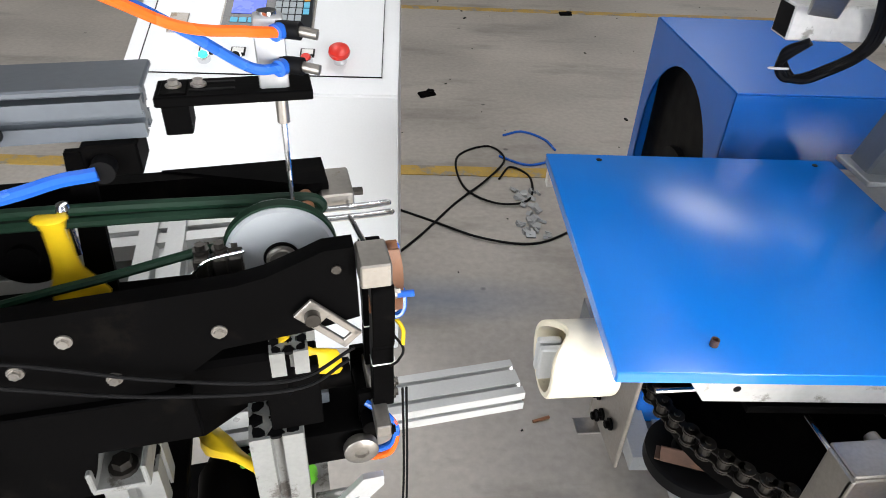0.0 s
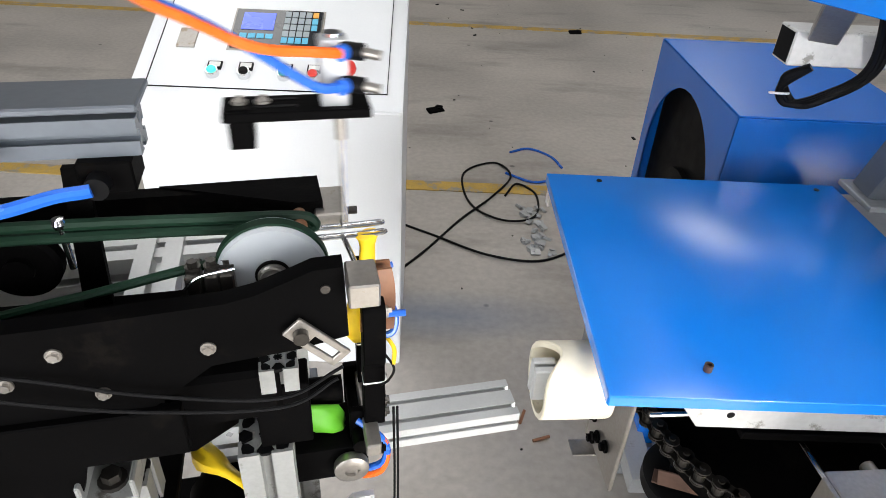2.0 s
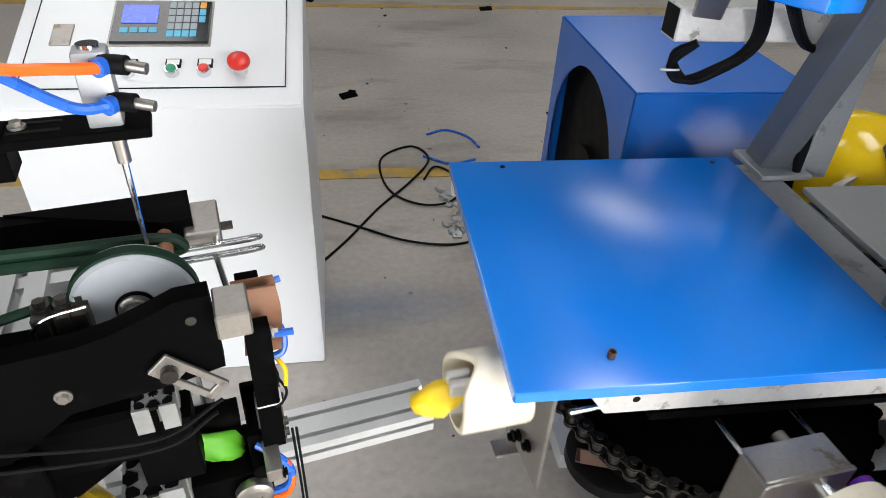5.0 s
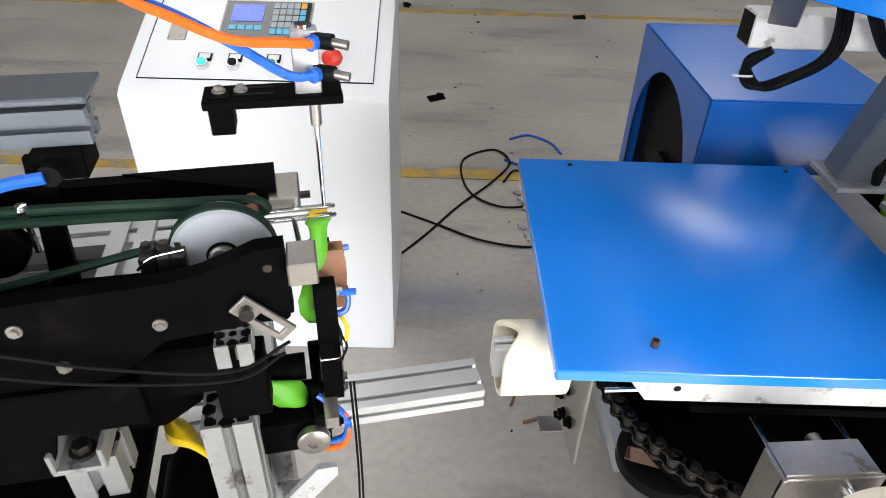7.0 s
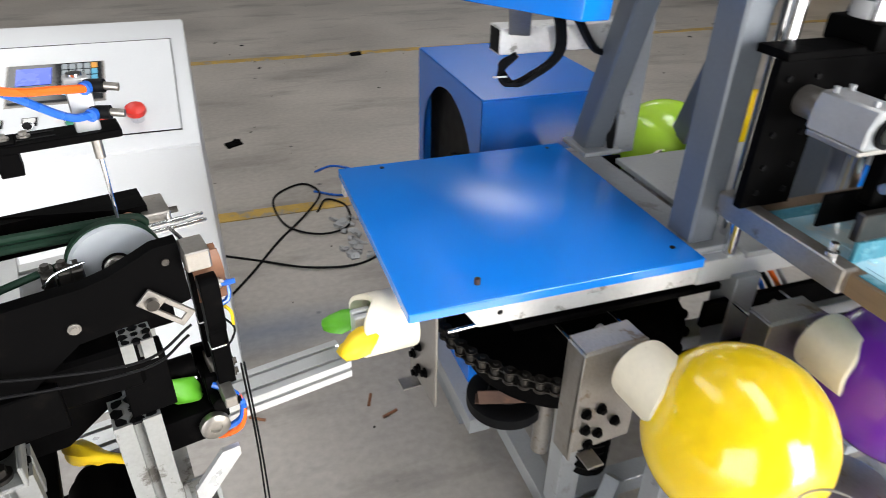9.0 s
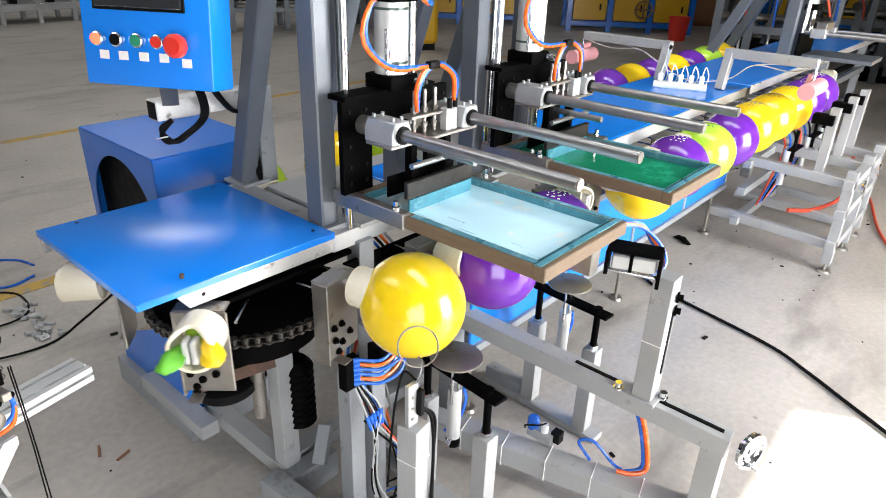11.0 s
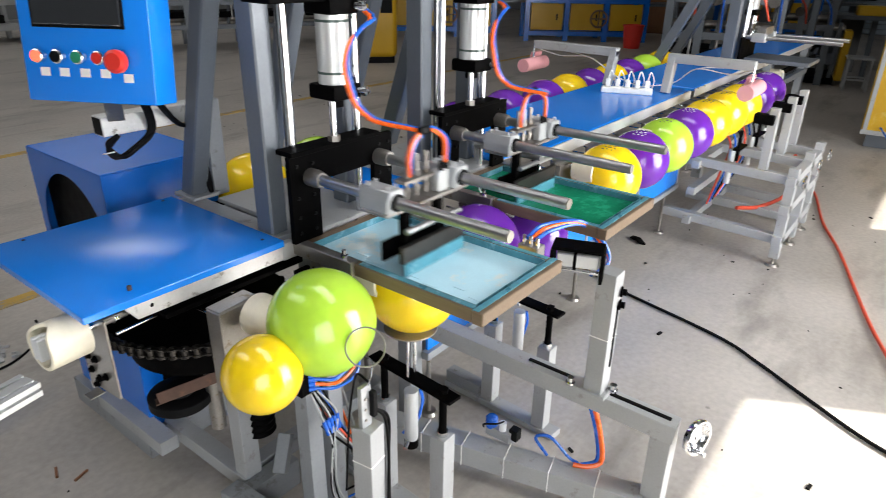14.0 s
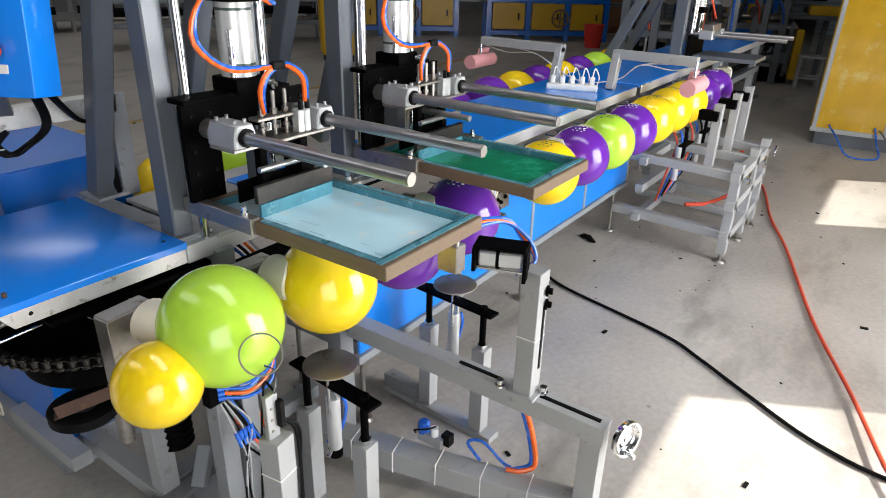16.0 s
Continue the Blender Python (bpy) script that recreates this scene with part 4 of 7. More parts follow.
def bm_finger(s):
    """A square bar that widens into a rounded head."""
    bm = bm_new()
    out = [(0.021, 0.020), (0.039, 0.020), (0.039, 0.104), (0.044, 0.112), (0.047, 0.122), (0.047, 0.180), (0.042, 0.186), (0.028, 0.186), (0.025, 0.180), (0.025, 0.124), (0.021, 0.112)]
    lo = [bm.verts.new((-0.006, s * y, z)) for y, z in out]
    hi = [bm.verts.new((0.016, s * y, z)) for y, z in out]
    n = len(out)
    bm.faces.new(lo)
    bm.faces.new(hi[::-1])
    for i in range(n):
        bm.faces.new((lo[i], hi[i], hi[(i + 1) % n], lo[(i + 1) % n]))
    bmesh.ops.recalc_face_normals(bm, faces=bm.faces[:])
    bmesh.ops.bevel(bm, geom=bm.edges[:], offset=0.001, segments=1, affect="EDGES")
    return bm


def bm_pad(s):
    """A stiff leather tongue, folded inwards over the finger's head."""
    bm = bm_new()
    rows = []
    for i in range(9):
        t = i / 8
        y = s * (0.040 - 0.034 * math.sin(t * 1.5))
        w = 0.016 + 0.003 * t
        x = 0.008 + 0.004 * math.sin(t * 3.0)
        rows.append([bm.verts.new((dx + x, y + s * dy, 0.156 + 0.046 * t)) for dx, dy in ((-w, 0), (w, 0), (w, 0.0025), (-w, 0.0025))])
    for p, q in zip(rows, rows[1:]):
        for j in range(4):
            bm.faces.new((p[j], p[(j + 1) % 4], q[(j + 1) % 4], q[j]))
    bm.faces.new(rows[0])
    bm.faces.new(rows[-1][::-1])
    return bm


def limp_mesh(kind):
    """A slack balloon: rolled neck, flat tube and rumpled bulb, hanging along -z from its neck."""
    bm = bm_new()
    prof = [(0.011, 0.002), (0.014, 0.0), (0.011, -0.004), (0.009, -0.012), (0.010, -0.04), (0.012, -0.056), (0.019, -0.074), (0.022, -0.092), (0.018, -0.110), (0.012, -0.122), (0.002, -0.125)]
    n = 18
    rows = []
    for r, z in prof:
        row = []
        for i in range(n):
            a = 2 * math.pi * i / n
            k = 1 + (0.22 * math.sin(3 * a + z * 60) + 0.1 * math.sin(7 * a)) * min(1, max(0, (-z - 0.03) * 16))
            row.append(bm.verts.new((r * k * math.cos(a), r * k * 0.62 * math.sin(a), z)))
        rows.append(row)
    for a, b in zip(rows, rows[1:]):
        for i in range(n):
            bm.faces.new((a[i], a[(i + 1) % n], b[(i + 1) % n], b[i]))
    bm.faces.new(rows[0][::-1])
    bm.faces.new(rows[-1])
    return finish("slack_balloon", bm, kind, 60)


def limp_balloon(kind, label):
    ob = new("slack_balloon", limp_mesh(kind))
    return tagged(ob, label, "balloon")


# ---- chain, holders ----
CX, CY, CR, CZ = 0.56, 0.72, 0.235, 0.745
PITCH, S1, LEAD = 0.29, -0.353, 0.045
XFAR = 7.2


def chain_pose(s):
    """Where the chain is at the length s: x, y and the turn of the outward side (0: towards -y)."""
    if s < -CR * math.pi:
        return CX - (s + CR * math.pi), CY + CR, -180.0
    if s < 0:
        a = s / CR
        return CX + CR * math.sin(a), CY - CR * math.cos(a), math.degrees(a)
    return CX + s, CY - CR, 0.0


def holder_pose(i, step=0.0):
    q = i + step
    x, y, a = chain_pose(S1 + PITCH * q)
    k = max(0.0, 1 - abs(q - 1))
    return pose(x - 0.020 * k, y + 0.017 * k, 0, 0, 0, a + 20 * k)


def cup_holder():
    """At the chain point, outward along -y, chain running along +x."""
    h = thing("cup_holder", "cream plastic cup on a bent steel bracket", "balloon holder", group="cup holders on the chain")
    br = part("bracket", bm_new_bracket(), "steel", h, "bent steel bracket plate")
    for x, z in ((LEAD - 0.055, 0.70), (LEAD - 0.03, 0.685), (LEAD - 0.058, 0.735), (LEAD - 0.03, 0.735), (LEAD - 0.045, 0.665), (LEAD + 0.0, 0.70)):
        part("bolt", bolt(bm_new(), (x, -0.052, z), (0, -1, 0), 0.006, 0.009), "black", br)
    part("foot_tab", box(bm_new(), (LEAD - 0.045, -0.065, 0.643), (0.03, 0.035, 0.003)), "steel", br)
    c = part("cup", bm_cup(), "cream", h, "cream plastic cup with scalloped mouth")
    part("spindle", cyl(bm_new(), (LEAD, -0.045, 0.833), (LEAD, -0.16, 0.833), 0.009), "chrome", c)
    part("jaw", box(box(bm_new(), (LEAD - 0.008, -0.158, 0.833), (0.011, 0.03, 0.05), bevel=0.002), (LEAD + 0.008, -0.158, 0.833), (0.011, 0.03, 0.05), bevel=0.002), "alu", c, "split aluminium jaw")
    part("axle", cyl(bm_new(), (LEAD, 0.02, 0.83), (LEAD, -0.045, 0.83), 0.008), "steel", h)
    part("axle_clip", cyl(bm_new(), (LEAD, -0.012, 0.83), (LEAD, -0.002, 0.83), 0.012), "chrome", h)
    for x in (-0.05, 0.05):
        part("pin", cyl(bm_new(), (LEAD + x, 0.06, 0.82), (LEAD + x, -0.035, 0.82), 0.0035), "chrome", h)
    return h


def bm_new_bracket():
    bm = bm_new()
    box(bm, (LEAD - 0.02, -0.048, 0.752), (0.115, 0.006, 0.20), bevel=0.002)
    box(bm, (LEAD - 0.075, -0.030, 0.745), (0.005, 0.045, 0.215), bevel=0.002)
    box(bm, (LEAD - 0.02, -0.025, 0.852), (0.105, 0.045, 0.005), bevel=0.002)
    return bm


def bm_cup():
    bm = bm_new()
    n, ro, ri = 40, 0.048, 0.041
    rows = []
    for i in range(n):
        a = 2 * math.pi * i / n
        dip = 0.024 * math.exp(-((math.sin((a - math.pi / 2) / 2)) / 0.28) ** 2)
        end = -0.166 + dip
        row = []
        for r, y in ((0.006, -0.080), (ro, -0.080), (ro + 0.001, -0.084), (ro + 0.001, end + 0.002), (ro - 0.001, end), (ri, end), (ri - 0.001, -0.095), (0.006, -0.095)):
            row.append(bm.verts.new((LEAD + r * math.cos(a), y, 0.831 + r * math.sin(a))))
        rows.append(row)
    for i in range(n):
        for j in range(7):
            bm.faces.new((rows[i][j], rows[(i + 1) % n][j], rows[(i + 1) % n][j + 1], rows[i][j + 1]))
    return bm


BAL_Y, BAL_Z, BAL_R = 0.309, 0.80, 0.123


def balloon_pose(i):
    if i < 1:
        x, y, a = chain_pose(S1 + PITCH * i)
        return Vector((x, y, 0.82))
    if i == 1:
        return Vector((0.602, 0.309, 0.80))
    return Vector((0.916 + PITCH * (i - 2), BAL_Y, BAL_Z))


def balloon_mesh(name, kind, r=BAL_R):
    """A blown-up balloon with its neck along +y."""
    bm = bm_new()
    prof = [(0.001, -r * 1.02)]
    for k in range(1, 18):
        a = -math.pi / 2 + math.pi * k / 19
        prof.append((r * math.cos(a), r * math.sin(a) * (1.02 if a < 0 else 1.06)))
    prof += [(r * 0.22, r * 1.10), (r * 0.13, r * 1.2), (r * 0.11, r * 1.4)]
    lathe(bm, prof, (0, 0, 0), (0, 1, 0), 40)
    return finish(name, bm, kind, 80)


def balloon(kind, label, at, group="balloons on the chain", printed=False):
    b = thing("balloon", label, "balloon", at=at, group=group)
    nm = "skin"
    me = SKIN.setdefault(kind, balloon_mesh("skin", kind))
    ob = new(nm, me)
    ob.parent = b
    if printed:
        # faded print on the crown: rows of small bars that cannot be read
        bm = bm_new()
        for q in range(3):
            for k in range(7):
                th, ph = (q - 1) * 0.15 - 0.05 * (k % 2), (k - 3) * 0.12
                d = Vector((math.sin(ph), math.sin(th), math.cos(th) * math.cos(ph))).normalized()
                rot = d.to_track_quat("Z", "Y").to_matrix()
                box(bm, d * (BAL_R + 0.0006), (0.005 + 0.003 * ((k * 7 + q) % 3), 0.0035 + 0.002 * (k % 2), 0.0008), rot, 0)
        part("print", bm, "ink" if kind != "purple" else "paper", b, "small printed marks")
    return b


SKIN = {}


def gored_balloon(kind, label, r=BAL_R, fine=3, into=None):
    """A balloon that fills: curved panels that move out from its middle, round a small core."""
    b = into or thing("balloon", label, "balloon", group="balloons on the chain")
    ico = bm_new()
    bmesh.ops.create_icosphere(ico, subdivisions=fine, radius=1)
    ico.faces.ensure_lookup_table()
    tris = [[v.co.copy() for v in f.verts] for f in ico.faces]
    ico.free()
    panels = []
    for tri in tris:
        bm = bm_new()
        n = 7 if fine == 2 else 4
        g = {}
        for i in range(n + 1):
            for j in range(n + 1 - i):
                d = (tri[0] * (n - i - j) + tri[1] * i + tri[2] * j).normalized()
                g[i, j] = bm.verts.new(d * r)
        for i in range(n):
            for j in range(n - i):
                bm.faces.new((g[i, j], g[i + 1, j], g[i, j + 1]))
                if i + j < n - 1:
                    bm.faces.new((g[i + 1, j], g[i + 1, j + 1], g[i, j + 1]))
        me = bpy.data.meshes.new("panel")
        bm.to_mesh(me)
        bm.free()
        me.materials.append(M[kind])
        me.shade_smooth()
        me.normals_split_custom_set([me.vertices[l.vertex_index].co.normalized() for l in me.loops])
        ob = new("panel", me)
        ob.parent = b
        panels.append((ob, (tri[0] + tri[1] + tri[2]).normalized()))
    return b, panels, r


# ---- printing machine ----
def machine():
    m = thing("printing_machine_frame", "grey steel frame of the balloon printing line with blue covers", "machine frame")
    # end cover plate
    cv = part("cover_plate", bm_cover(), "blue", m, "glossy blue sheet-steel cover plate")
    part("cover_screw", lathe(bm_new(), [(0.0048, 0), (0.0048, 0.009), (0.0032, 0.009), (0.0032, 0.005), (0.001, 0.005)], (0.332, 0.582, 0.9205)), "rust", cv, "socket screw with rusty head")
    for x, y in ((0.30, 1.02), (0.665, 1.02), (0.672, 0.585)):
        part("screw_hole", cyl(bm_new(), (x, y, 0.9195), (x, y, 0.9212), 0.0045, n=14), "rubber", cv)
    part("edge_bar", bm_edge_bar(), "bar", m, "scratched bright flat bar with cut corner")
    part("bar_hole", cyl(bm_new(), (0.358, 0.5535, 0.884), (0.358, 0.5518, 0.884), 0.0045, n=14), "rubber", m)
    part("edge_beam", box(bm_new(), (0.83, 0.565, 0.883), (0.25, 0.03, 0.045)), "alu", m)
    part("edge_bar", box(bm_new(), (0.46, 1.03, 0.885), (0.48, 0.02, 0.04)), "bar", m)
    part("cross_beam", box(bm_new(), (0.735, 0.80, 0.885), (0.07, 0.46, 0.05)), "grey", m)
    # sprocket and chain
    sp = part("sprocket", lathe(bm_new(), [(0.03, -0.02), (0.05, -0.01), (0.17, -0.008), (0.225, -0.004), (0.225, 0.004), (0.05, 0.008), (0.03, 0.02)], (CX, CY, CZ), (0, 0, 1), 48), "black", m, "dark steel chain sprocket")
    for k in range(26):
        a = 2 * math.pi * k / 26
        part("tooth", cyl(bm_new(), (CX + 0.222 * math.cos(a), CY + 0.222 * math.sin(a), CZ - 0.005), (CX + 0.222 * math.cos(a), CY + 0.222 * math.sin(a), CZ + 0.005), 0.011, n=8), "black", sp)
    # no real drum: added black body for the darkness under the cover
    part("drum_guard", lathe(bm_new(), [(0.17, 0.64), (0.18, 0.645), (0.19, 0.725), (0.03, 0.73)], (CX, CY, 0), (0, 0, 1), 48), "black", m, "black drum added for the shade under the chain")
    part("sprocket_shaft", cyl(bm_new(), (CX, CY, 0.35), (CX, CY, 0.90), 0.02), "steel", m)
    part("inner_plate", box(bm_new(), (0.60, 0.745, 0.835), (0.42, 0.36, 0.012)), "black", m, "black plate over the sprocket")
    # drive
    part("gear_disc", lathe(bm_new(), [(0.03, -0.022), (0.078, -0.018), (0.084, -0.012), (0.084, 0.012), (0.078, 0.016), (0.04, 0.016), (0.035, 0.03), (0.01, 0.03)], (0.498, 0.783, 0.46), (0, 0, 1), 48), "rubber", m, "black round drive disc")
    bm = bar(bm_new(), (0.425, 0.761, 0.500), (0.595, 0.683, 0.530), 0.004, 0.036, 0.001)
    bar(bm, (0.425, 0.777, 0.482), (0.595, 0.699, 0.512), 0.030, 0.004, 0.001)
    part("drive_bracket", bm, "rust", m, "brown rusty angle bracket")
    # added sheet, black in place of the shaded blue housing end behind
    part("back_guard", box(bm_new(), (0.80, 1.125, 0.48), (0.36, 0.010, 0.70)), "black", m, "black sheet added for the shade behind the drive")
    part("motor", lathe(bm_new(), [(0.05, 0.0)] + [(0.05 - 0.006 * (k % 2), 0.012 * k) for k in range(1, 18)] + [(0.03, 0.22)], (0.70, 0.74, 0.24), (0, 0, 1), 28), "black", m, "finned black motor")
    # legs and base of the drive end
    part("leg", box(bm_new(), (0.648, 0.745, 0.30), (0.055, 0.055, 0.42)), "light", m)
    part("leg", box(bm_new(), (0.655, 1.20, 0.45), (0.055, 0.055, 0.86)), "light", m)
    part("leg", box(bm_new(), (1.24, 0.60, 0.45), (0.06, 0.06, 0.88)), "grey", m)
    part("leg", box(bm_new(), (0.80, 0.56, 0.47), (0.05, 0.05, 0.80)), "grey", m)
    part("base_beam", box(bm_new(), (0.64, 0.98, 0.085), (0.055, 0.52, 0.05)), "light", m)
    part("base_beam", box(bm_new(), (0.55, 1.22, 0.12), (0.06, 0.40, 0.05)), "light", m)
    part("base_beam", box(bm_new(), (0.95, 0.77, 0.085), (0.62, 0.055, 0.05)), "grey", m)
    part("foot_beam", bm_foot_plate(), "grey", m)
    part("foot_beam", bar(bm_new(), (0.606, 0.70, 0.055), (0.78, 0.70, 0.055), 0.06, 0.10), "grey", m)
    part("foot_strut", bar(bm_new(), (0.70, 0.66, 0.11), (0.765, 0.70, 0.20), 0.04, 0.04), "grey", m)
    part("foot_tie", box(bm_new(), (0.578, 0.55, 0.06), (0.071, 0.004, 0.117)), "paper", m, "white cable tie")
    part("upper_beam", box(bm_new(), (0.94, 0.60, 0.70), (0.60, 0.045, 0.045)), "grey", m)
    part("upper_beam", box(bm_new(), (0.94, 0.90, 0.87), (0.50, 0.05, 0.05)), "grey", m)
    part("chain_guard", box(bm_new(), (0.98, 0.545, 0.80), (0.50, 0.012, 0.05)), "black", m)
    # chain rails under the table, front and back
    for y in (CY - CR + 0.035, CY + CR - 0.035):
        part("chain_rail", box(bm_new(), ((0.60 + XFAR) / 2, y, CZ - 0.02), (XFAR - 0.60, 0.02, 0.04)), "black", m)
    # table
    tb = part("table_top", box(bm_new(), (1.30, 0.745, 0.906), (1.02, 0.40, 0.012)), "light", m, "pale steel table plate")
    part("table_cover", box(bm_new(), (1.16, 0.70, 0.916), (0.22, 0.30, 0.008)), "blue", tb, "blue cover strip")
    part("table_cover", box(bm_new(), (1.70, 0.70, 0.916), (0.16, 0.34, 0.008)), "blue", tb, "blue cover strip")
    part("table_cover", box(bm_new(), (2.62, 0.715, 0.912), (1.62, 0.47, 0.016), bevel=0.003), "blue", m, "long blue table cover")
    part("table_edge", box(bm_new(), (2.62, 0.473, 0.895), (1.62, 0.008, 0.045)), "alu", m)
    part("table_cover", box(bm_new(), (5.3, 0.715, 0.912), (3.6, 0.47, 0.016), bevel=0.003), "blue", m, "long blue table cover")
    part("table_edge", box(bm_new(), (5.3, 0.473, 0.895), (3.6, 0.008, 0.045)), "alu", m)
    # skirt panels
    x0 = 1.275
    for x1 in (1.87, 2.47, 3.07, 3.70):
        part("skirt_panel", box(bm_new(), ((x0 + x1) / 2, 0.555, 0.465), (x1 - x0 - 0.004, 0.012, 0.315)), "blue", m, "blue sheet side panel")
        part("skirt_post", box(bm_new(), (x1, 0.553, 0.47), (0.022, 0.018, 0.34)), "grey", m)
        x0 = x1
    part("skirt_rail", box(bm_new(), (2.48, 0.55, 0.292), (2.44, 0.03, 0.03)), "grey", m)
    part("skirt_rail", box(bm_new(), (2.48, 0.56, 0.635), (2.44, 0.03, 0.03)), "grey", m)
    for x in (1.32, 2.47, 3.60, 5.0, 6.8):
        for y in (0.58, 0.90):
            ft = part("levelling_foot", cyl(bm_new(), (x, y, 0.0), (x, y, 0.012), 0.035, 0.028), "steel", m)
            part("stem", cyl(bm_new(), (x, y, 0.012), (x, y, 0.30), 0.009), "steel", ft)
        part("under_beam", box(bm_new(), (x, 0.74, 0.305), (0.05, 0.38, 0.05)), "grey", m)
    for x in (4.2, 5.6, 7.0):
        for y in (0.58, 0.88):
            part("leg", box(bm_new(), (x, y, 0.56), (0.06, 0.06, 0.68)), "grey", m)
    part("far_beam", box(bm_new(), (5.4, 0.56, 0.60), (3.4, 0.04, 0.05)), "grey", m)
    # valve block with hoses beside the filling place
    vb = part("valve_block", box(bm_new(), (0.66, 0.455, 0.575), (0.05, 0.03, 0.09), bevel=0.003), "black", m, "black solenoid valve block")
    part("valve_post", box(bm_new(), (0.70, 0.50, 0.30), (0.05, 0.05, 0.50)), "grey", m)
    part("valve_post", box(bm_new(), (0.765, 0.485, 0.35), (0.05, 0.05, 0.62)), "grey", m)
    random.seed(4)
    for k in range(6):
        z = 0.545 + 0.014 * k
        mt = ("hose", "orange", "hose", "hose", "orange", "hose")[k]
        part("air_hose", tube(bm_new(), [(0.672, 0.438, z), (0.72, 0.40, z - 0.005), (0.78, 0.39 + 0.01 * (k % 3), z + 0.01), (0.82, 0.42, z + 0.05), (0.83, 0.47, z + 0.12)], 0.0045), mt, vb)
        part("push_fitting", cyl(bm_new(), (0.662, 0.442, z), (0.676, 0.434, z), 0.0065), "hose", vb)
    for k in range(5):
        pts = [(0.665 + 0.005 * k, 0.44, 0.53), (0.675 + 0.012 * k, 0.41, 0.45), (0.69 + 0.012 * random.random(), 0.40, 0.36), (0.68 + 0.03 * random.random(), 0.40, 0.2), (0.72 + 0.1 * random.random(), 0.38, 0.02)]
        part("signal_wire", tube(bm_new(), pts, 0.0028), "rubber" if k % 2 else "light", vb)
        part("wire_plug", cyl(bm_new(), (0.675 + 0.012 * k, 0.41, 0.45), (0.684 + 0.010 * k, 0.405, 0.405), 0.005), "hose", vb, "blue crimp plug")
    for k in range(6):
        mt = ("rubber", "light", "redhose", "rubber", "hose", "rubber")[k]
        y = 0.30 + 0.03 * k
        part("loose_wire", tube(bm_new(), [(0.70, 0.45, 0.40 + 0.03 * k), (0.74 + 0.01 * k, y, 0.30), (0.70 + 0.02 * k, y - 0.03, 0.14), (0.76, y - 0.02, 0.012), (0.84 + 0.03 * k, y + 0.03, 0.006), (0.80, y + 0.10, 0.006)], 0.0032), mt, vb)
    part("cylinder_bracket", box(bm_new(), (0.775, 0.46, 0.685), (0.09, 0.05, 0.008)), "black", m)
    part("cylinder_bracket", box(bm_new(), (0.76, 0.44, 0.60), (0.06, 0.05, 0.05)), "black", m)
    part("green_plug", cyl(bm_new(), (0.80, 0.42, 0.69), (0.825, 0.41, 0.70), 0.010), "green_btn", m)
    random.seed(8)
    for k in range(7):
        mt = ("orange", "hose", "redhose", "hose", "rubber", "orange", "light")[k]
        x = 0.80 + 0.02 * k
        pts = [(x, 0.60, 0.84), (x + 0.02, 0.57, 0.78 + 0.02 * random.random()), (x + 0.03, 0.58, 0.70), (x - 0.05, 0.56, 0.60), (x - 0.09, 0.54, 0.45 + 0.1 * random.random()), (x - 0.05, 0.5, 0.25)]
        part("under_hose", tube(bm_new(), pts, 0.0045), mt, m)
    return m


def bm_cover():
    bm = bm_new()
    box(bm, (0.459, 0.79, 0.917), (0.488, 0.50, 0.006), bevel=0.0025, seg=2)
    box(bm, (0.459, 0.5415, 0.911), (0.486, 0.003, 0.014), bevel=0.001)
    box(bm, (0.2165, 0.79, 0.911), (0.003, 0.496, 0.014), bevel=0.001)
    return bm


def bm_edge_bar():
    bm = bm_new()
    vplate(bm, [(0.295, 0.9045), (0.705, 0.9045), (0.705, 0.863), (0.325, 0.863)], 0.552, 0.566)
    bmesh.ops.bevel(bm, geom=bm.edges[:], offset=0.0012, segments=1, affect="EDGES")
    return bm


def bm_foot_plate():
    bm = bm_new()
    bar(bm, (0.570, 0.735, 0.06), (0.592, 0.245, 0.06), 0.065, 0.11)
    return bm


def chain():
    """Roller chain round the drive end: outer links, inner links and rollers."""
    ch = thing("roller_chain", "oily black roller chain round the sprocket", "chain")
    p = 0.0254
    smax = 1.1
    n = int((CR * math.pi + smax * 2) / p)
    s = -CR * math.pi - smax + 0.4
    def pt(q):
        x, y, a = chain_pose(q)
        return Vector((x, y, CZ)), a
    link = {}
    for z, w in ((0.011, "outer"), (0.0075, "inner")):
        for sz in (-1, 1):
            bm = bm_new()
            for e in (-1, 1):
                cyl(bm, (e * p / 2, 0, sz * z - 0.0012), (e * p / 2, 0, sz * z + 0.0012), 0.0105, n=12)
            box(bm, (0, 0, sz * z), (p, 0.0125, 0.0024), bevel=0.0008)
            if w == "outer":
                for e in (-1, 1):
                    cyl(bm, (e * p / 2, 0, sz * z), (e * p / 2, 0, sz * (z + 0.004)), 0.004, n=8)
            link[w, sz] = finish("side_plate", bm, "chainsteel")
    for e in (-1, 1):
        link["roller", e] = finish("roller", cyl(bm_new(), (e * p / 2, 0, -0.007), (e * p / 2, 0, 0.007), 0.0075, n=10), "chainsteel")
    for k in range(min(n, 96)):
        a, _ = pt(s + k * p)
        b, _ = pt(s + (k + 1) * p)
        w = "outer" if k % 2 else "inner"
        ob = new("link", link[w, 1])
        ob.parent = ch
        d = b - a
        ob.matrix_basis = Matrix.Translation((a + b) / 2) @ Matrix.Rotation(math.atan2(d.y, d.x), 4, "Z")
        pieces = [("side_plate", link[w, -1])] + ([("roller", link["roller", e]) for e in (-1, 1)] if w == "inner" else [])
        for nm, me in pieces:
            piece = new(nm, me)
            piece.parent = ob
    return ch


